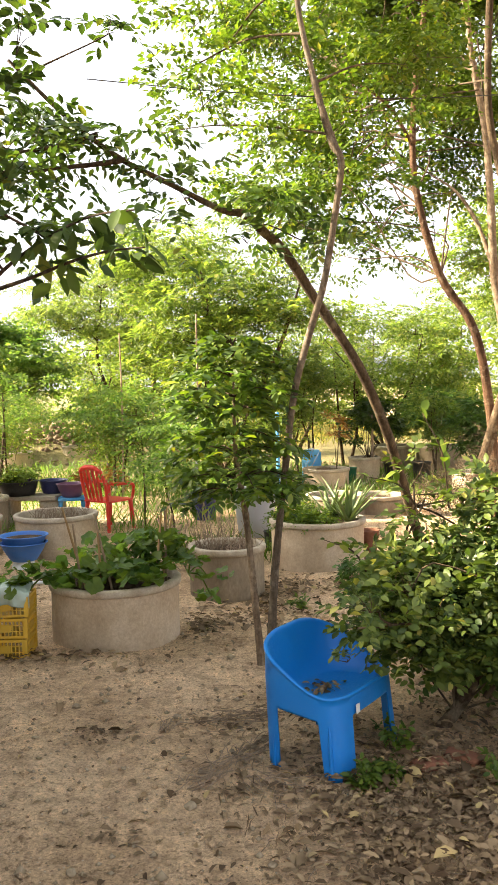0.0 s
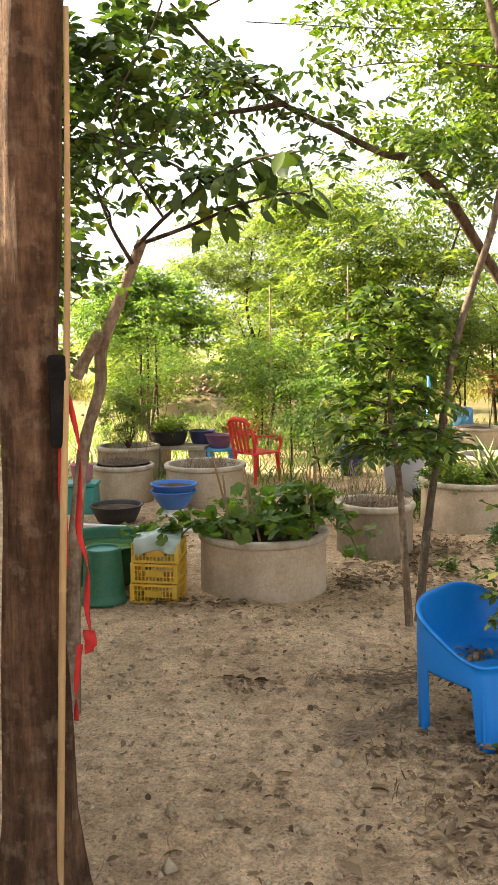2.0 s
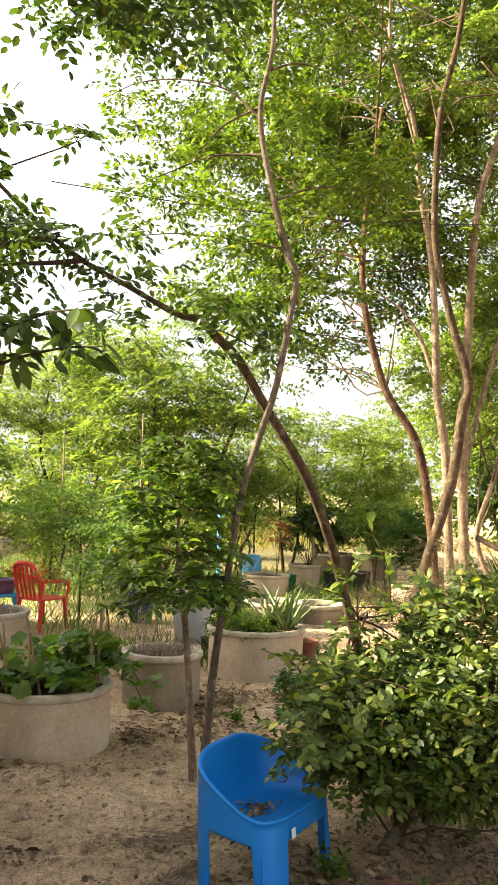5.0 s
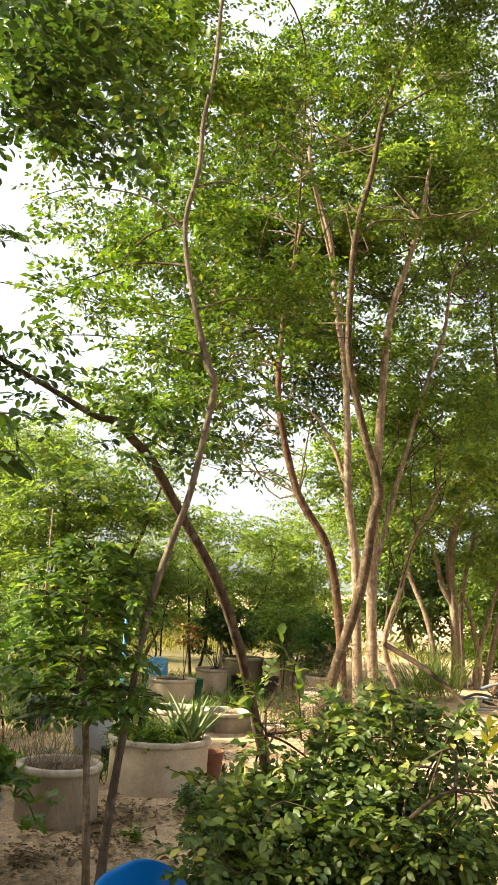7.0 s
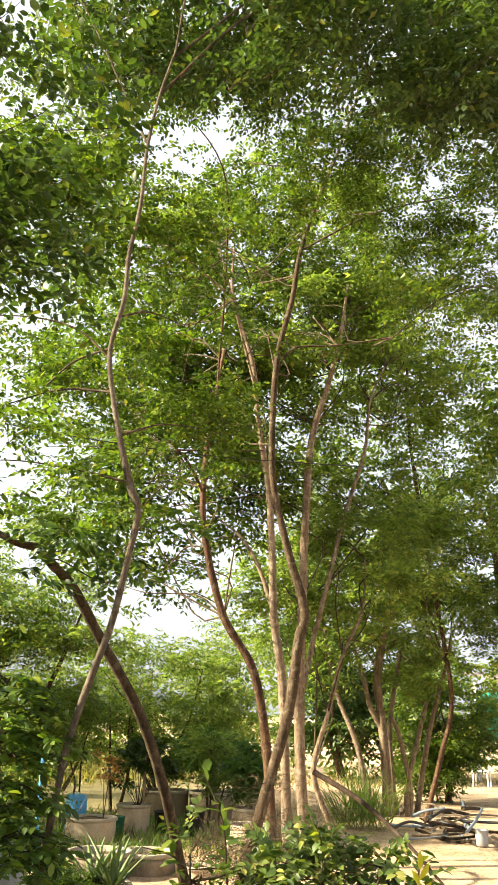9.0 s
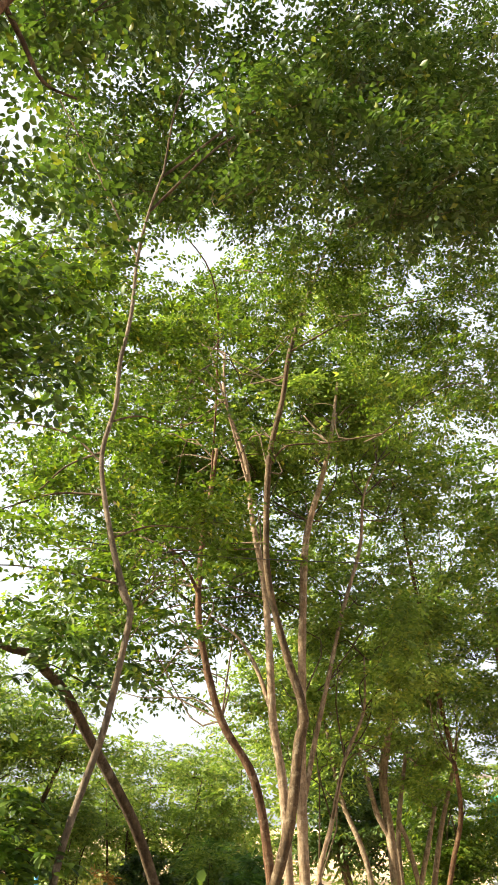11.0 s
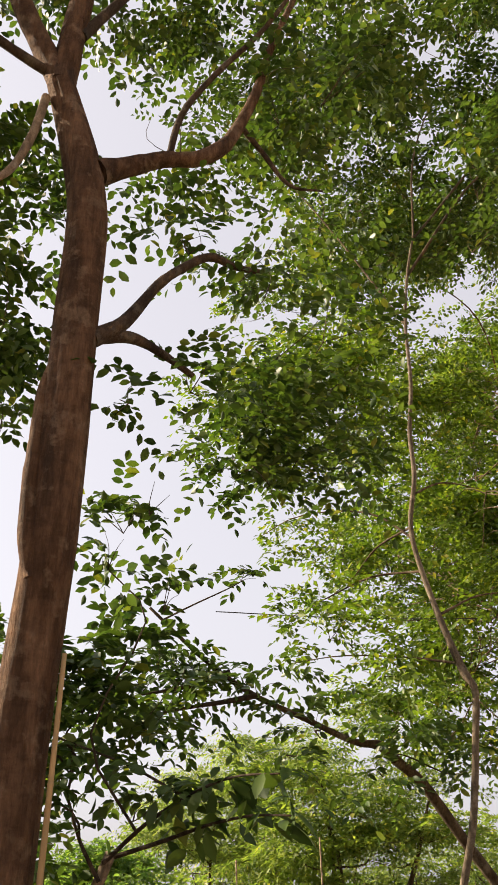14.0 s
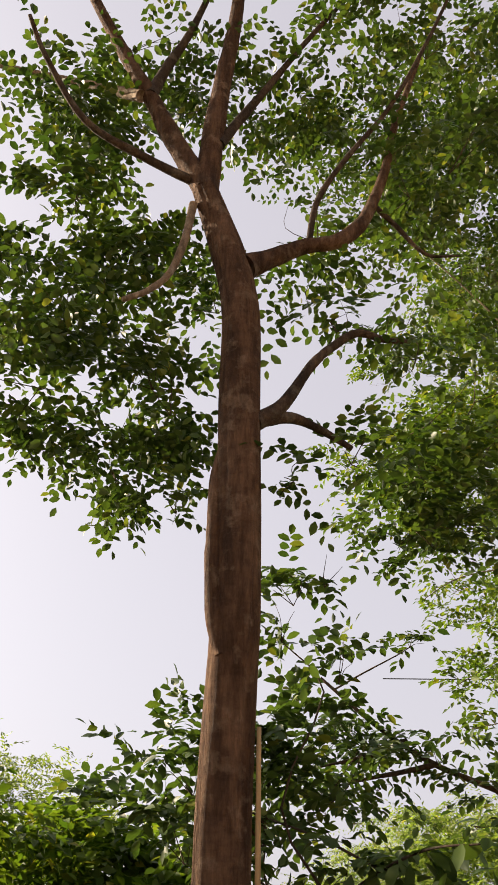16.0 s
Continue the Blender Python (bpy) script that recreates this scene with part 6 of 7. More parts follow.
# the pouch and ribbons tied to the tree
t_p = thing("pouch", "black cloth pouch hung on the tree trunk", "pouch", at=(-0.932, 2.215, 1.43), turn=20)
pouch_body = part("body", slab("body", (0.045, 0.04, 0.235), CLOTH_BLACK, 0.014, (0, 0, 0)), t_p)
part("flap", slab("flap", (0.049, 0.044, 0.07), CLOTH_BLACK, 0.010, (0, 0, 0.095)), pouch_body)


def ribbon(pts, w, label, twist=1.5):
    p = smooth_line(pts, 8)
    n = len(p)
    a = np.linspace(0, twist * math.pi, n) + 0.4 * np.sin(np.linspace(0, 9, n))
    off = np.stack([np.cos(a), np.sin(a), 0 * a], -1) * w / 2
    v = np.concatenate([p - off, p + off])
    i = np.arange(n - 1)
    q = np.stack([i, i + 1, i + 1 + n, i + n], -1)
    t = thing("ribbon", label, "ribbon", "ribbons on the tree", at=tuple(p[0]))
    me = quick_mesh("cloth", v - p[0], q, CLOTH_RED)
    me.polygons.foreach_set("use_smooth", [True] * len(me.polygons))
    ob = part("cloth", me, t)
    so = ob.modifiers.new("thickness", "SOLIDIFY")
    so.thickness = 0.0015


ribbon([(-0.91, 2.23, 1.45), (-0.89, 2.25, 1.31), (-0.893, 2.25, 1.19), (-0.90, 2.25, 1.08), (-0.88, 2.255, 0.98), (-0.885, 2.255, 0.87), (-0.875, 2.255, 0.79)], 0.016, "faded red cloth ribbon hanging from the pouch", 2.5)
ribbon([(-0.93, 2.225, 1.32), (-0.935, 2.225, 1.2), (-0.93, 2.225, 1.10), (-0.93, 2.225, 0.98)], 0.018, "red cloth ribbon hanging flat on bark", 0.25)
ribbon([(-0.88, 2.25, 0.80), (-0.875, 2.25, 0.765), (-0.88, 2.25, 0.735)], 0.034, "flared red cloth ribbon end", 0.3)
ribbon([(-0.905, 2.245, 0.76), (-0.915, 2.24, 0.66), (-0.92, 2.24, 0.54)], 0.018, "short red cloth ribbon end by the cane", 0.8)


# ---- plants in the rings ----
def round_leaf(name, mat, seed):
    """A lobed squash leaf, cupped towards its stalk."""
    g = np.random.default_rng(seed)
    n = 15
    a = np.linspace(0.35, 2 * math.pi - 0.35, n)
    r = 1 + 0.10 * np.cos(5 * a) + g.normal(size=n) * 0.05
    out = np.stack([np.cos(a) * r - 0.25, np.sin(a) * r, 0.16 + 0.10 * np.sin(5 * a) + g.normal(size=n) * 0.05], -1)
    mid = out * np.array([0.5, 0.5, 0.25])
    v = np.vstack([[[-0.05, 0, -0.02]], mid, out]) * 0.5
    f = [(0, 1 + k, 2 + k) for k in range(n - 1)] + [(1 + k, 1 + n + k, 2 + n + k, 2 + k) for k in range(n - 1)]
    return mesh_from(name, [tuple(q) for q in v], f, mat)


LEAF_MESHES = [round_leaf("leaf", m, s) for s, m in ((1, L_MID), (2, L_BLUE), (3, L_FRESH), (4, L_BLUE), (5, L_MID))]


def squash(x, y, spots, label, seed):
    """Vines with broad leaves: spots of (x, y, z, spread, count)."""
    t = thing("squash_vine", label, "vine", at=(x, y, 0.36))
    g = np.random.default_rng(seed)
    for cx, cy, cz, s, n in spots:
        a0 = np.array([0.0, 0.0, 0.0])
        e = np.array([cx - x, cy - y, cz - 0.36])
        part("stem", tube("stem", [tuple(a0), tuple(e * 0.5 + np.array([0, 0, 0.06])), tuple(e)], (0.007, 0.005, 0.004), L_MID, 6, 0.0, 4), t)
        for _ in range(n):
            p = e + np.array([g.normal() * s, g.normal() * s, abs(g.normal()) * s * 0.35])
            size = g.uniform(0.055, 0.115)
            ob = part("leaf", LEAF_MESHES[g.integers(0, 5)], t)
            ob.matrix_local = pose(*p, g.normal() * 28 + 12, g.normal() * 28, g.uniform(0, 360)) @ Matrix.Diagonal((size, size, size, 1))
    return t


squash(-0.85, 5.45, [(-1.12, 5.35, 0.43, 0.09, 32), (-0.95, 5.32, 0.44, 0.10, 40), (-0.75, 5.30, 0.45, 0.10, 42), (-0.58, 5.38, 0.47, 0.08, 32), (-0.85, 5.55, 0.50, 0.14, 46), (-0.62, 5.58, 0.56, 0.10, 34), (-1.05, 5.6, 0.48, 0.1, 24), (-0.70, 5.22, 0.42, 0.07, 26), (-0.98, 5.2, 0.42, 0.07, 26), (-0.52, 5.5, 0.50, 0.07, 22), (-0.55, 5.45, 0.64, 0.06, 10), (-0.75, 5.5, 0.60, 0.08, 12)], "squash vine with broad dark leaves filling the ring", 1)
squash(-0.42, 5.62, [(-0.40, 5.65, 0.42, 0.07, 9), (-0.30, 5.75, 0.30, 0.07, 8), (-0.28, 5.8, 0.15, 0.06, 7)], "squash vine spilling over the planter towards the soil", 2)
squash(-1.38, 5.15, [(-1.56, 5.12, 0.41, 0.07, 14), (-1.40, 5.12, 0.43, 0.06, 14), (-1.22, 5.22, 0.40, 0.06, 12), (-1.4, 5.3, 0.45, 0.1, 16)], "squash vine trailing over the yellow crates", 3)


def aloe(x, y, z, n, length, label, seed):
    t = thing("aloe", label, "aloe", at=(x, y, z))
    g = np.random.default_rng(seed)
    for k in range(n):
        a = k * 2.4 + g.normal() * 0.2
        lean = g.uniform(0.25, 0.95)
        L = length * g.uniform(0.7, 1.1)
        w = 0.028 * g.uniform(0.8, 1.2)
        out = np.array([math.cos(a), math.sin(a), 0])
        sd = np.array([-math.sin(a), math.cos(a), 0])
        vs, fs = [], []
        for j in range(7):
            s = j / 6
            c = out * (L * (s * lean + 0.12 * s * s)) + np.array([0, 0, L * (s - 0.32 * lean * s * s)])
            ww = w * (1 - s) ** 0.7 + 0.001
            vs += [tuple(c - sd * ww), tuple(c - np.array([0, 0, 0.3]) * ww - out * ww * 0.3), tuple(c + sd * ww), tuple(c + np.array([0, 0, 0.25]) * ww)]
        for j in range(6):
            for q in range(4):
                fs.append((4 * j + q, 4 * j + (q + 1) % 4, 4 * j + 4 + (q + 1) % 4, 4 * j + 4 + q))
        part("leaf", mesh_from("leaf", vs, fs, L_ALOE), t)


aloe(0.86, 7.42, 0.37, 18, 0.50, "pale green spiky aloe growing in the ring", 1)
aloe(0.72, 7.60, 0.37, 12, 0.46, "pale green spiky aloe growing in the ring", 2)


def small_plant(name, label, category, x, y, z, clumps, mat, leaf, seed, near=False, count=7, span=0.1, stems=None, group=""):
    t = thing(name, label, category, group, at=(x, y, z))
    inv = Matrix.Translation((-x, -y, -z))
    lines = [((np.array([x, y, z]), (np.array([x, y, z]) + np.array(c[:3])) / 2 + np.array([0, 0, 0.02]), np.array(c[:3])), (0.006, 0.003)) for c in clumps]
    me = tubes("stem", lines, stems or BARK, 5, 3)
    me.transform(inv)
    part("stem", me, t)
    ob = crown("foliage", t, clumps, mat, leaf, span, count, 0.2, near, seed)
    ob.data.transform(inv)
    return t


small_plant("herbs", "low bed of green herbs filling the ring", "herbs", 0.52, 7.55, 0.36, scatter_clumps(201, 26, (0.50, 7.58, 0.43), (0.32, 0.32, 0.06), 0.06, 34, -1), L_MID, (0.03, 0.018), 202)
small_plant("seedlings", "bright green seedlings in the black basin", "seedlings", -2.74, 10.0, 0.5, scatter_clumps(203, 10, (-2.74, 10.0, 0.60), (0.2, 0.18, 0.08), 0.06, 24, -1), L_LIGHT, (0.04, 0.02), 204)
small_plant("rusty_shrub", "rust-brown dying shrub beyond the basins", "shrub", -2.2, 13.0, 0.0, scatter_clumps(205, 14, (-2.2, 13.0, 0.26), (0.38, 0.3, 0.2), 0.12, 40, -1), L_RUST, (0.05, 0.012), 206)
small_plant("croton", "potted shrub with reddish yellow leaves", "shrub", 1.30, 12.6, 0.32, scatter_clumps(207, 4, (1.32, 12.6, 0.98), (0.15, 0.12, 0.16), 0.09, 9, -1), L_RUST, (0.08, 0.025), 208)
small_plant("potted_shrub", "leafy shrub growing from a cement ring", "shrub", 1.92, 13.7, 0.35, scatter_clumps(209, 14, (1.95, 13.7, 0.95), (0.45, 0.3, 0.4), 0.16, 34, -1), L_DEEP, (0.08, 0.035), 210)
small_plant("potted_shrub", "leafy shrub growing from a back-row ring", "shrub", 3.56, 15.9, 0.35, scatter_clumps(211, 18, (3.5, 15.9, 1.0), (0.6, 0.4, 0.45), 0.18, 38, -1), L_BLUE, (0.13, 0.03), 212, span=0.2)
small_plant("potted_shrub", "leafy shrub growing from a back-row ring", "shrub", 2.75, 16.2, 0.35, scatter_clumps(213, 16, (2.7, 16.2, 0.95), (0.6, 0.4, 0.4), 0.18, 38, -1), L_MID, (0.08, 0.03), 214)
small_plant("potted_shrub", "leafy shrub growing from a narrow ring", "shrub", 3.5, 13.1, 0.38, scatter_clumps(215, 12, (3.5, 13.1, 0.95), (0.35, 0.3, 0.4), 0.14, 34, -1), L_BLUE, (0.12, 0.03), 216, span=0.2)
small_plant("potted_shrub", "leafy shrub growing from a distant ring", "shrub", -3.69, 18.3, 0.35, scatter_clumps(217, 16, (-3.6, 18.3, 1.1), (0.7, 0.5, 0.6), 0.2, 40, -1), L_LIGHT, (0.07, 0.03), 218)
small_plant("potted_shrub", "tall weeds growing from an old ring", "shrub", -3.12, 9.6, 0.34, scatter_clumps(219, 14, (-3.15, 9.6, 0.75), (0.35, 0.3, 0.3), 0.12, 30, -1), L_LIGHT, (0.05, 0.016), 220)
small_plant("potted_plant", "dark leaves hanging from the grey bucket", "plant", 0.05, 9.0, 0.48, scatter_clumps(221, 8, (0.08, 9.0, 0.66), (0.22, 0.2, 0.12), 0.08, 26, -1), L_DEEP, (0.07, 0.03), 222)
small_plant("ground_plant", "spreading grey-green plant on the soil", "plant", 1.05, 6.75, 0.0, scatter_clumps(223, 9, (1.05, 6.75, 0.08), (0.25, 0.2, 0.07), 0.08, 24, -1), L_BLUE, (0.06, 0.025), 224)
for k, (x, y, s) in enumerate([(0.44, 3.28, 0.07), (0.98, 3.22, 0.10), (0.62, 3.58, 0.08), (1.14, 3.30, 0.09), (0.52, 3.30, 0.05), (1.35, 3.05, 0.08), (0.35, 6.0, 0.06)]):
    small_plant("weed", "small green weed growing in leaf litter", "weed", x, y, 0.0, scatter_clumps(230 + k, 5, (x, y, s * 0.8), (s, s, s * 0.7), s * 0.4, 5, -1), L_MID, (0.035, 0.018), 240 + k, True, 5, 0.05, L_MID, "weeds by the chair")


def dry_stems(x, y, z, r, h, n, label, seed, name="dry_stalks"):
    g = np.random.default_rng(seed)
    t = thing(name, label, "stalks", kind="stuff", at=(x, y, z))
    lines = []
    for _ in range(n):
        a, q = g.uniform(0, 6.28), r * math.sqrt(g.uniform())
        b = np.array([q * math.cos(a), q * math.sin(a), 0.0])
        e = b + np.array([g.normal() * 0.25 * h, g.normal() * 0.25 * h, h * g.uniform(0.5, 1.1)])
        lines.append(((b, (b + e) / 2 + g.normal(size=3) * 0.02, e), (0.005, 0.003, 0.002)))
        if g.uniform() < 0.5:
            m = (b + e) / 2
            lines.append(((m, m + np.array([g.normal() * 0.06, g.normal() * 0.06, 0.10])), (0.003, 0.002)))
    part("stalks", tubes("stalks", lines, STICK, 5, 3), t)


dry_stems(-0.22, 6.6, 0.31, 0.2, 0.30, 9, "pale dry stalks standing in dark soil", 1)
dry_stems(-0.19, 6.58, 0.315, 0.25, 0.05, 110, "brown mulch of dead leaves and twigs in the ring", 9, "mulch")
dry_stems(-0.45, 7.6, 0.0, 0.35, 0.65, 34, "pale dry stalks standing behind the planters", 2)
dry_stems(-1.88, 8.3, 0.30, 0.3, 0.12, 90, "tangled dry straw lying in the ring", 3, "straw")
dry_stems(-2.76, 8.3, 0.36, 0.2, 0.05, 90, "dry mulch of twigs heaped in the ring", 4, "mulch")
dry_stems(-3.0, 9.5, 0.32, 0.3, 0.8, 14, "thin bare stalks rising from the ring", 5)
dry_stems(0.35, 12.0, 0.0, 0.4, 0.9, 20, "thin bare stalks among the back rows", 6)


def blades(x, y, r, n, h, mat, label, seed, name="grass", kind="stuff", wid=0.012):
    g = np.random.default_rng(seed)
    t = thing(name, label, "grass", kind=kind, at=(x, y, 0))
    a, q = g.uniform(0, 6.28, n), np.sqrt(g.uniform(size=n))
    rx, ry = (r, r) if isinstance(r, (int, float)) else r
    p = np.stack([np.cos(a) * q * rx, np.sin(a) * q * ry, np.zeros(n)], -1)
    w = np.stack([g.normal(size=n) * 0.45, g.normal(size=n) * 0.45, np.ones(n)], -1)
    part("blades", leaves("blades", p, w, g.normal(size=(n, 3)), h * g.uniform(0.4, 1.1, n), wid, mat, True, 0.3, 0.5), t)


blades(5.75, 14.3, (0.5, 0.5), 260, 1.0, L_LIGHT, "tall yellow-green grass clump by the path", 1, wid=0.018)
blades(-2.6, 13.0, (3.8, 4.2), 6500, 0.24, L_FRESH, "patchy green weeds between the far planters", 2, "weeds")
blades(-3.0, 27.0, (10, 6.0), 9000, 0.45, GRASS, "sunlit yellow-green grass beyond the plot", 3, wid=0.03)
blades(9.0, 24.0, (5, 2), 1200, 0.22, GRASS, "dry grass beside the far path", 4, wid=0.02)
blades(0.02, 3.15, (0.16, 0.35), 60, 0.06, L_DRY, "wisps of dead grass by the chair", 5, "dead_grass", wid=0.006)
blades(0.6, 14.0, (2.6, 2.6), 3200, 0.22, L_FRESH, "low green weeds among the back-row planters", 8, "weeds")
blades(-0.25, 7.9, (0.6, 0.5), 260, 0.28, L_MID, "green weeds between the planters", 6, "weeds")
blades(2.6, 11.6, (1.5, 1.2), 420, 0.25, L_MID, "green weeds at the foot of the grove", 7, "weeds")


# ---- litter ----
def litter(name, label, patches, mat, size, seed, up=0.012):
    """Curled dry leaves lying on the soil: patches of (x, y, rx, ry, count)."""
    g = np.random.default_rng(seed)
    P = []
    for x, y, rx, ry, n in patches:
        P.append(np.stack([x + g.normal(size=n) * rx * 0.6, y + g.normal(size=n) * ry * 0.6], -1))
    P = np.concatenate(P)
    n = len(P)
    z = ground_height(P[:, 0], P[:, 1]) + g.uniform(0.003, up, n)
    way = np.stack([g.normal(size=n), g.normal(size=n), g.normal(size=n) * 0.13], -1)
    upv = np.tile([0, 0, 1.0], (n, 1)) + g.normal(size=(n, 3)) * 0.35
    L = size * np.exp(g.normal(size=n) * 0.4)
    t = thing(name, label, "leaf litter", kind="stuff")
    part("leaves", leaves("leaves", np.column_stack([P, z]), way, upv, L, L * g.uniform(0.3, 0.6, n), mat, True, 0.35, 0.22), t)


litter("leaf_litter", "thick brown leaf litter under the bush", [(0.85, 2.85, 0.5, 0.5, 1700), (1.2, 3.5, 0.7, 0.6, 1700), (0.55, 3.3, 0.4, 0.35, 900), (0.45, 2.85, 0.30, 0.35, 560), (1.5, 2.6, 0.5, 0.5, 900), (0.35, 2.55, 0.4, 0.3, 160)], L_DRY, 0.031, 301, 0.035)
litter("leaf_litter", "brown fallen leaves between the planters", [(0.15, 6.1, 0.35, 0.6, 420), (-0.33, 5.6, 0.14, 0.3, 150), (1.0, 7.1, 0.25, 0.5, 220), (0.4, 6.75, 0.5, 0.3, 260), (1.35, 8.5, 0.5, 0.8, 160), (-2.0, 6.9, 0.8, 0.5, 200), (-1.2, 4.95, 0.6, 0.12, 120)], L_DRY, 0.045, 302, 0.03)
litter("leaf_litter", "scattered dry leaves on the trodden earth", [(-0.3, 3.4, 1.2, 1.2, 240), (-0.72, 3.85, 0.15, 0.10, 90), (-0.4, 2.6, 0.8, 0.5, 110), (0.0, 3.9, 0.4, 0.5, 110), (-0.09, 3.23, 0.10, 0.05, 40), (-0.13, 4.0, 0.22, 0.10, 70), (-0.52, 2.95, 0.12, 0.06, 24), (1.0, 9.5, 1.2, 1.2, 160)], L_DRY, 0.027, 303)
litter("leaf_crumbs", "tiny crumbs of dry leaf on the trodden earth", [(-0.3, 3.4, 1.5, 1.4, 900), (0.2, 2.7, 0.9, 0.7, 700), (0.2, 5.0, 0.9, 0.9, 400)], L_DRY, 0.007, 304, 0.008)


def clods():
    g = np.random.default_rng(310)
    n = 9000
    x, y = g.uniform(-1.9, 1.7, n), 2.0 + 4.2 * g.uniform(size=n) ** 1.4
    s = 0.0046 * np.exp(g.normal(size=n) * 0.6)
    c = np.column_stack([x, y, ground_height(x, y) + s * 0.3])
    ico = np.array([(1, 0, 0), (0, 1, 0), (-1, 0, 0), (0, -1, 0), (0, 0, 0.8), (0, 0, -0.8)], float)
    v = c[:, None] + ico[None] * s[:, None, None] * g.uniform(0.6, 1.4, (n, 6, 3))
    f = np.array([(0, 1, 4), (1, 2, 4), (2, 3, 4), (3, 0, 4), (1, 0, 5), (2, 1, 5), (3, 2, 5), (0, 3, 5)])
    q = (np.arange(n)[:, None, None] * 6 + f[None]).reshape(-1, 3)
    t = thing("clods", "small clods and grit on the trodden earth", "soil clods", kind="stuff")
    half = n // 2
    part("clods", quick_mesh("clods", v[:half].reshape(-1, 3), q[:half * 8], SOIL), t)
    part("grit", quick_mesh("grit", v[half:].reshape(-1, 3), q[:(n - half) * 8], STONE), t, "paler stony grit")


clods()


def rubble():
    """Earth clods and broken stones heaped on the bank behind the planters."""
    g = np.random.default_rng(315)
    n = 900
    x, y = -4.3 + g.normal(size=n) * 1.1, 19.6 + g.normal(size=n) * 0.9
    s = 0.045 * np.exp(g.normal(size=n) * 0.5)
    c = np.column_stack([x, y, ground_height(x, y) + s * 0.3])
    ico = np.array([(1, 0, 0), (0, 1, 0), (-1, 0, 0), (0, -1, 0), (0, 0, 0.8), (0, 0, -0.8)], float)
    v = c[:, None] + ico[None] * s[:, None, None] * g.uniform(0.6, 1.4, (n, 6, 3))
    f = np.array([(0, 1, 4), (1, 2, 4), (2, 3, 4), (3, 0, 4), (1, 0, 5), (2, 1, 5), (3, 2, 5), (0, 3, 5)])
    q = (np.arange(n)[:, None, None] * 6 + f[None]).reshape(-1, 3)
    t = thing("rubble_heap", "heap of brown clods and broken stones", "rubble", kind="stuff")
    part("rubble", quick_mesh("rubble", v.reshape(-1, 3), q, CLOD), t)


rubble()


def pebble(x, y, s, label, mat, seed, name="stone"):
    bm = bmesh.new()
    bmesh.ops.create_icosphere(bm, subdivisions=3, radius=1)
    for v in bm.verts:
        d = noise.noise(v.co * 1.3 + Vector((seed * 3.1, 0, 0))) * 0.3 + noise.noise(v.co * 3 + Vector((seed, 5, 0))) * 0.12
        v.co = v.co * (1 + d)
        v.co.z *= 0.6
    bmesh.ops.scale(bm, vec=(s, s * 0.8, s), verts=bm.verts)
    me = bpy.data.meshes.new(name)
    bm.to_mesh(me)
    bm.free()
    me.materials.append(mat)
    me.polygons.foreach_set("use_smooth", [True] * len(me.polygons))
    ob = new(name, me)
    ob.matrix_world = pose(x, y, float(ground_height(np.array(x), np.array(y))) + s * 0.35, 0, 0, seed * 50)
    tagged(ob, label, "stone", "stones on the path")


for k, (x, y, s) in enumerate([(-0.25, 3.13, 0.026), (-0.62, 2.72, 0.02), (-0.9, 4.2, 0.022), (-0.38, 4.05, 0.02), (-0.72, 3.1, 0.014), (-0.1, 3.6, 0.013), (-0.55, 3.45, 0.012), (0.05, 2.75, 0.018), (-1.05, 3.3, 0.012), (-0.2, 2.45, 0.015)]):
    pebble(x, y, s, "small tan stone lying on the trodden earth", STONE, k + 1)
for k, (x, y, z, a) in enumerate([(0.72, 3.42, 0.012, 20), (0.88, 3.5, 0.008, -35)]):
    b_ob = new("brick", slab("brick", (0.15, 0.08, 0.05), BRICK, 0.01))
    b_ob.matrix_world = pose(x, y, z, 4, 3, a)
    tagged(b_ob, "old red brick half buried in leaf litter", "brick", "bricks under the bush")


def curled_leaf(x, y, L, label, mat, seed):
    g = np.random.default_rng(seed)
    p = np.array([[0, 0, 0.006]])
    w = np.array([[math.cos(seed), math.sin(seed), 0.12]])
    ob = new("dry_leaf", leaves("dry_leaf", p, w, np.array([[0.2, 0.1, 1.0]]), L, L * 0.42, mat, True, 0.9, 0.3))
    ob.matrix_world = pose(x, y, float(ground_height(np.array(x), np.array(y))))
    tagged(ob, label, "leaf", "large fallen leaves")


for k, (x, y, L) in enumerate([(0.13, 2.72, 0.11), (0.10, 2.86, 0.05), (-0.05, 2.98, 0.09), (-0.72, 4.75, 0.10), (-1.0, 4.25, 0.10), (0.3, 2.62, 0.09), (0.55, 2.75, 0.10), (-0.05, 3.35, 0.09), (0.75, 2.62, 0.11)]):
    curled_leaf(x, y, L, "large curled pale dry leaf on the soil", L_DRY, k + 1)


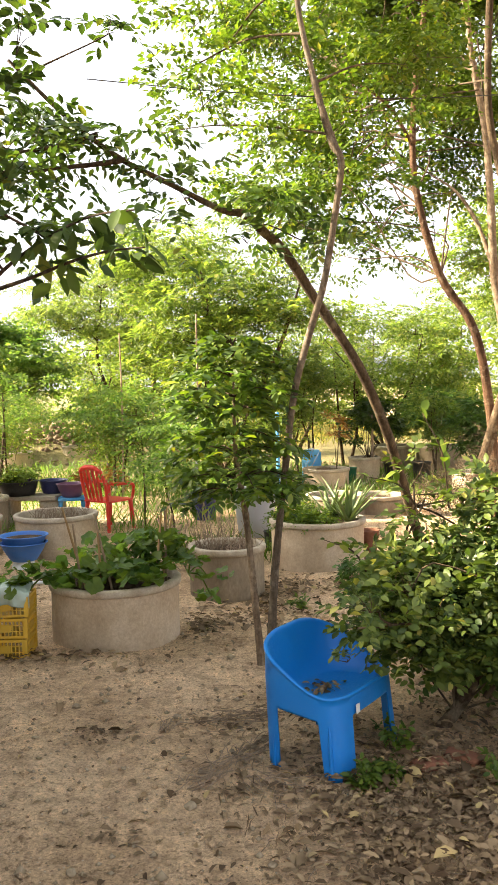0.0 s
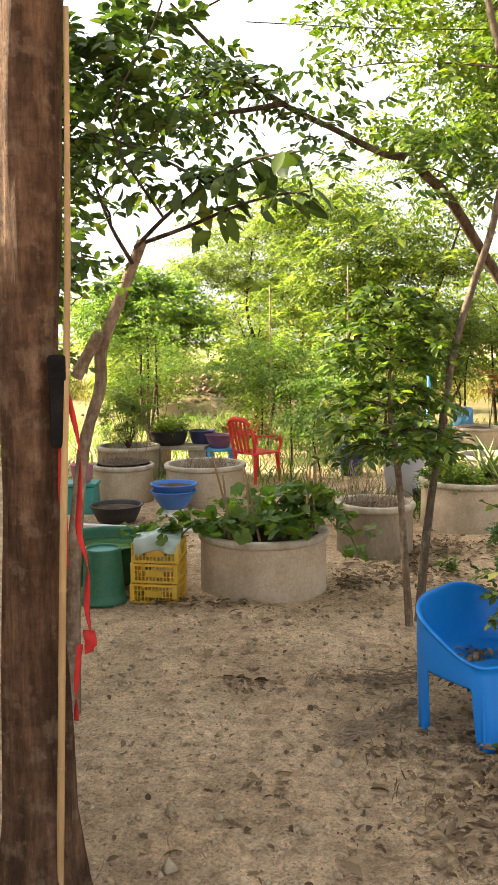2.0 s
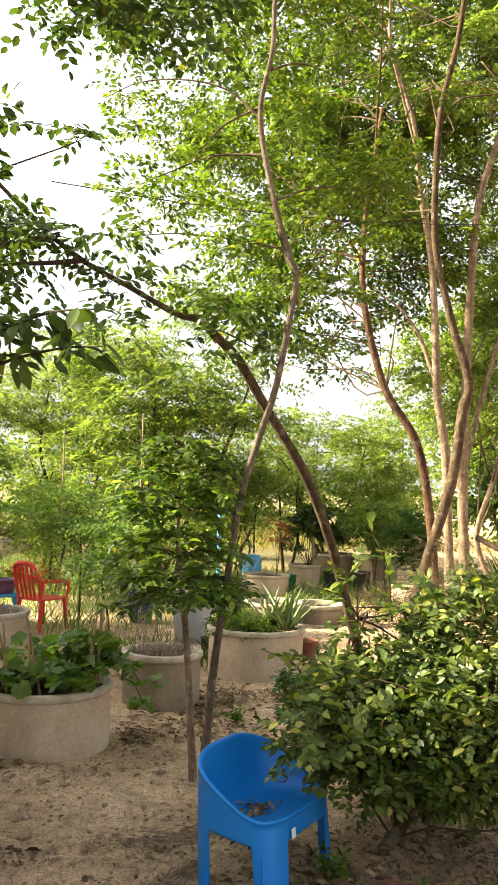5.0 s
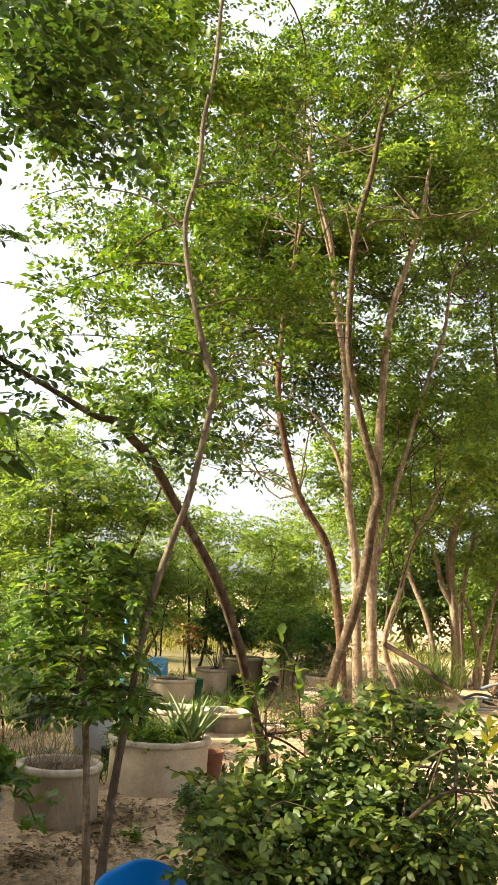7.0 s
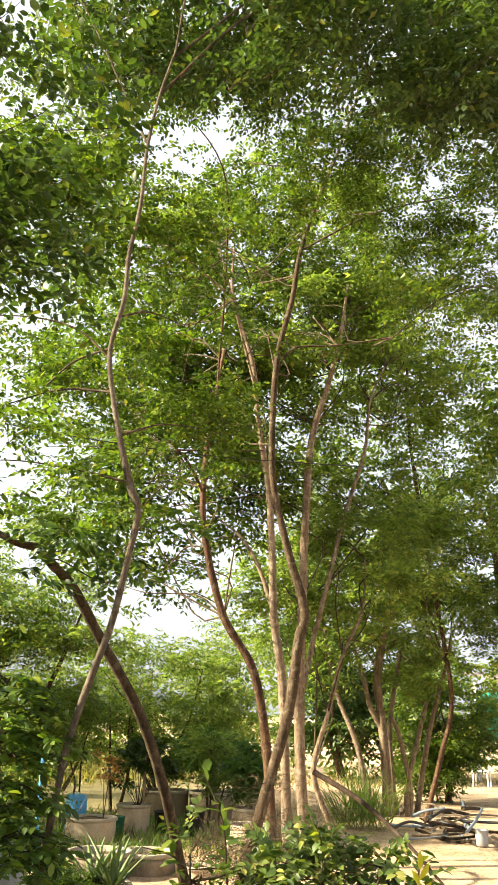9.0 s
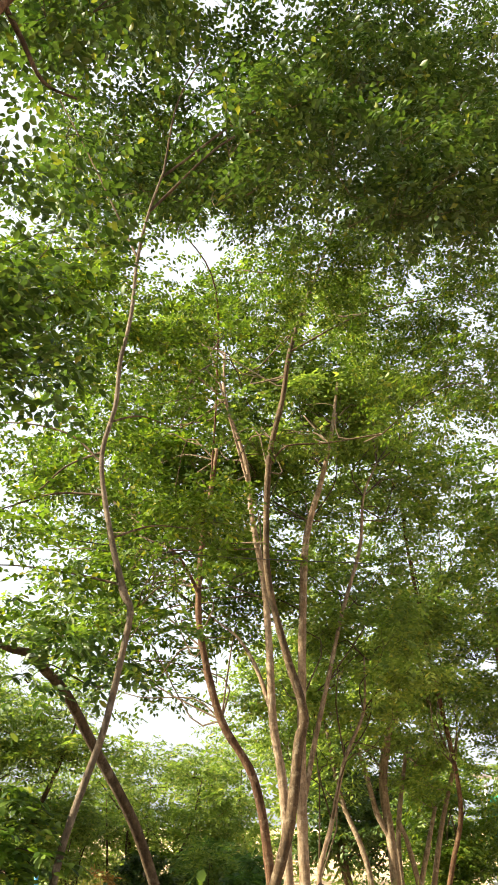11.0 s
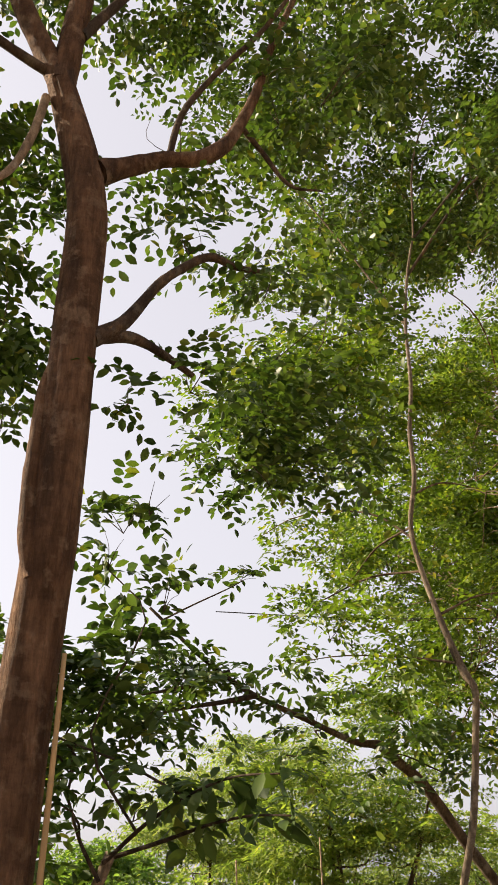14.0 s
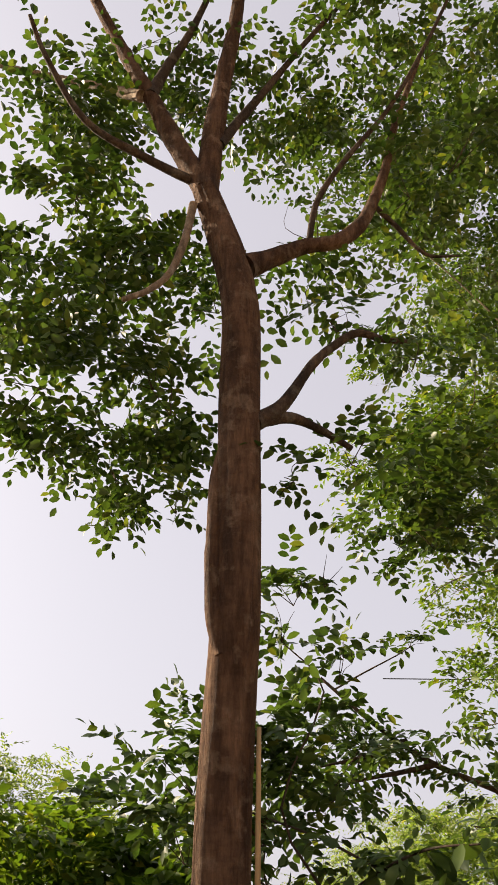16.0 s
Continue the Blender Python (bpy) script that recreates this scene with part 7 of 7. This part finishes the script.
def straw_wisps():
    """Loose wisps of dry straw lying beside the chair."""
    g = np.random.default_rng(330)
    t = thing("straw", "loose wisps of dry straw beside the chair", "straw", kind="stuff")
    lines = []
    for (x0, y0), (x1, y1), n, width in (((-0.28, 3.22), (0.02, 3.66), 110, 0.035), ((-0.26, 3.98), (0.06, 4.05), 80, 0.05), ((-0.02, 3.35), (0.14, 3.25), 36, 0.04), ((-0.44, 3.78), (-0.40, 3.92), 16, 0.02)):
        along = math.atan2(y1 - y0, x1 - x0)
        for _ in range(n):
            k = g.uniform()
            x, y = x0 + (x1 - x0) * k + g.normal() * width, y0 + (y1 - y0) * k + g.normal() * width
            a, length = along + g.normal() * 0.55, g.uniform(0.04, 0.13)
            p = np.array([x, y, float(ground_height(np.array(x), np.array(y))) + g.uniform(0.004, 0.030)])
            d = np.array([math.cos(a), math.sin(a), g.normal() * 0.10]) * length
            lines.append(((p, p + d * 0.5 + g.normal(size=3) * 0.007, p + d), (0.0026, 0.0014)))
    part("straws", tubes("straws", lines, STICK, 4), t)


straw_wisps()


def ground_twigs():
    g = np.random.default_rng(320)
    t = thing("twigs", "thin dry twigs strewn over the earth", "twigs", kind="stuff")
    lines = []
    for _ in range(60):
        x, y = (g.normal() * 0.35 + 0.05, g.normal() * 0.35 + 3.3) if g.uniform() < 0.5 else (g.uniform(-1.5, 1.6), g.uniform(2.3, 5.0))
        a, L = g.uniform(0, 6.28), g.uniform(0.03, 0.10)
        z = float(ground_height(np.array(x), np.array(y))) + 0.006
        p = np.array([x, y, z])
        d = np.array([math.cos(a), math.sin(a), 0]) * L
        lines.append(((p, p + d * 0.5 + np.array([g.normal() * 0.006, g.normal() * 0.006, 0.004]), p + d), (0.0022, 0.0013)))
    part("twigs", tubes("twigs", lines, STICK, 5, 3), t)


ground_twigs()

# ---- the far corner by the path: stacked pipes, a shed with a green net, a pale seat ----
g_p = np.random.default_rng(330)
for k in range(34):
    x, y = 6.35 + g_p.normal() * 0.30, 12.7 + g_p.normal() * 0.25
    a = g_p.uniform(-1.2, 1.2) + (0.0 if k % 3 else 0.8)
    L = g_p.uniform(0.35, 1.05)
    z = 0.03 + 0.013 * k
    d = np.array([math.cos(a), math.sin(a), g_p.normal() * 0.16]) * L / 2
    c = np.array([x, y, max(z, abs(d[2]) + 0.02)])
    r = g_p.uniform(0.012, 0.03)
    kink = g_p.normal(size=3) * 0.05
    rod("scrap_pole", ("grey weathered pole in a scrap heap", "dark dry branch in a scrap heap", "blackened stick in a scrap heap", "old greyish stave in a scrap heap")[k % 4], [tuple(c - d), tuple(c + kink), tuple(c + d)], (r, r * 0.9, r * 0.7), (PIPE_GREY, BARK_DARK, BLACK, STICK)[k % 4], "pole", "scrap heap")
basin(6.75, 12.2, 0.0, 0.10, 0.22, GREY, "pale grey bucket before the scrap heap", "bucket", 0.8, "bucket")
t_sh = thing("shed", "distant open shed with green shade net", "shed", at=(15.6, 24.5, 0))
for x in (-1.4, 1.4):
    for y in (-1.0, 1.0):
        part("post", tube("post", [(x, y, 0), (x, y, 3.0)], (0.06, 0.05), WHITE, 8, 0.0), t_sh)
part("roof", slab("roof", (3.6, 2.8, 0.08), ZINC, 0.01, (0, 0, 3.08), (6, 0, 0)), t_sh, "rusty tin roof")
part("net", slab("net", (0.9, 0.02, 1.5), TARP, 0.004, (-0.75, -1.05, 1.85)), t_sh, "green shade net")
part("net", slab("net", (0.02, 1.7, 1.4), TARP, 0.004, (-1.46, 0.0, 1.9)), t_sh, "green shade net")
part("board", slab("board", (0.9, 0.04, 1.3), WOOD_BROWN, 0.006, (0.5, -1.06, 1.15)), t_sh, "brown board wall")
t_se = thing("patio_chair", "white plastic chair standing by the far shed", "chair", at=(12.8, 22.9, 0), turn=-40)
part("seat", slab("seat", (0.45, 0.45, 0.04), WHITE, 0.012, (0, 0, 0.42)), t_se)
part("backrest", slab("backrest", (0.05, 0.44, 0.5), WHITE, 0.02, (-0.22, 0, 0.68), (0, -10, 0)), t_se)
for x in (-0.19, 0.19):
    for y in (-0.19, 0.19):
        part("leg", tube("leg", [(x * 1.1, y * 1.1, 0), (x, y, 0.41)], (0.02, 0.03), WHITE, 6, 0.0), t_se)
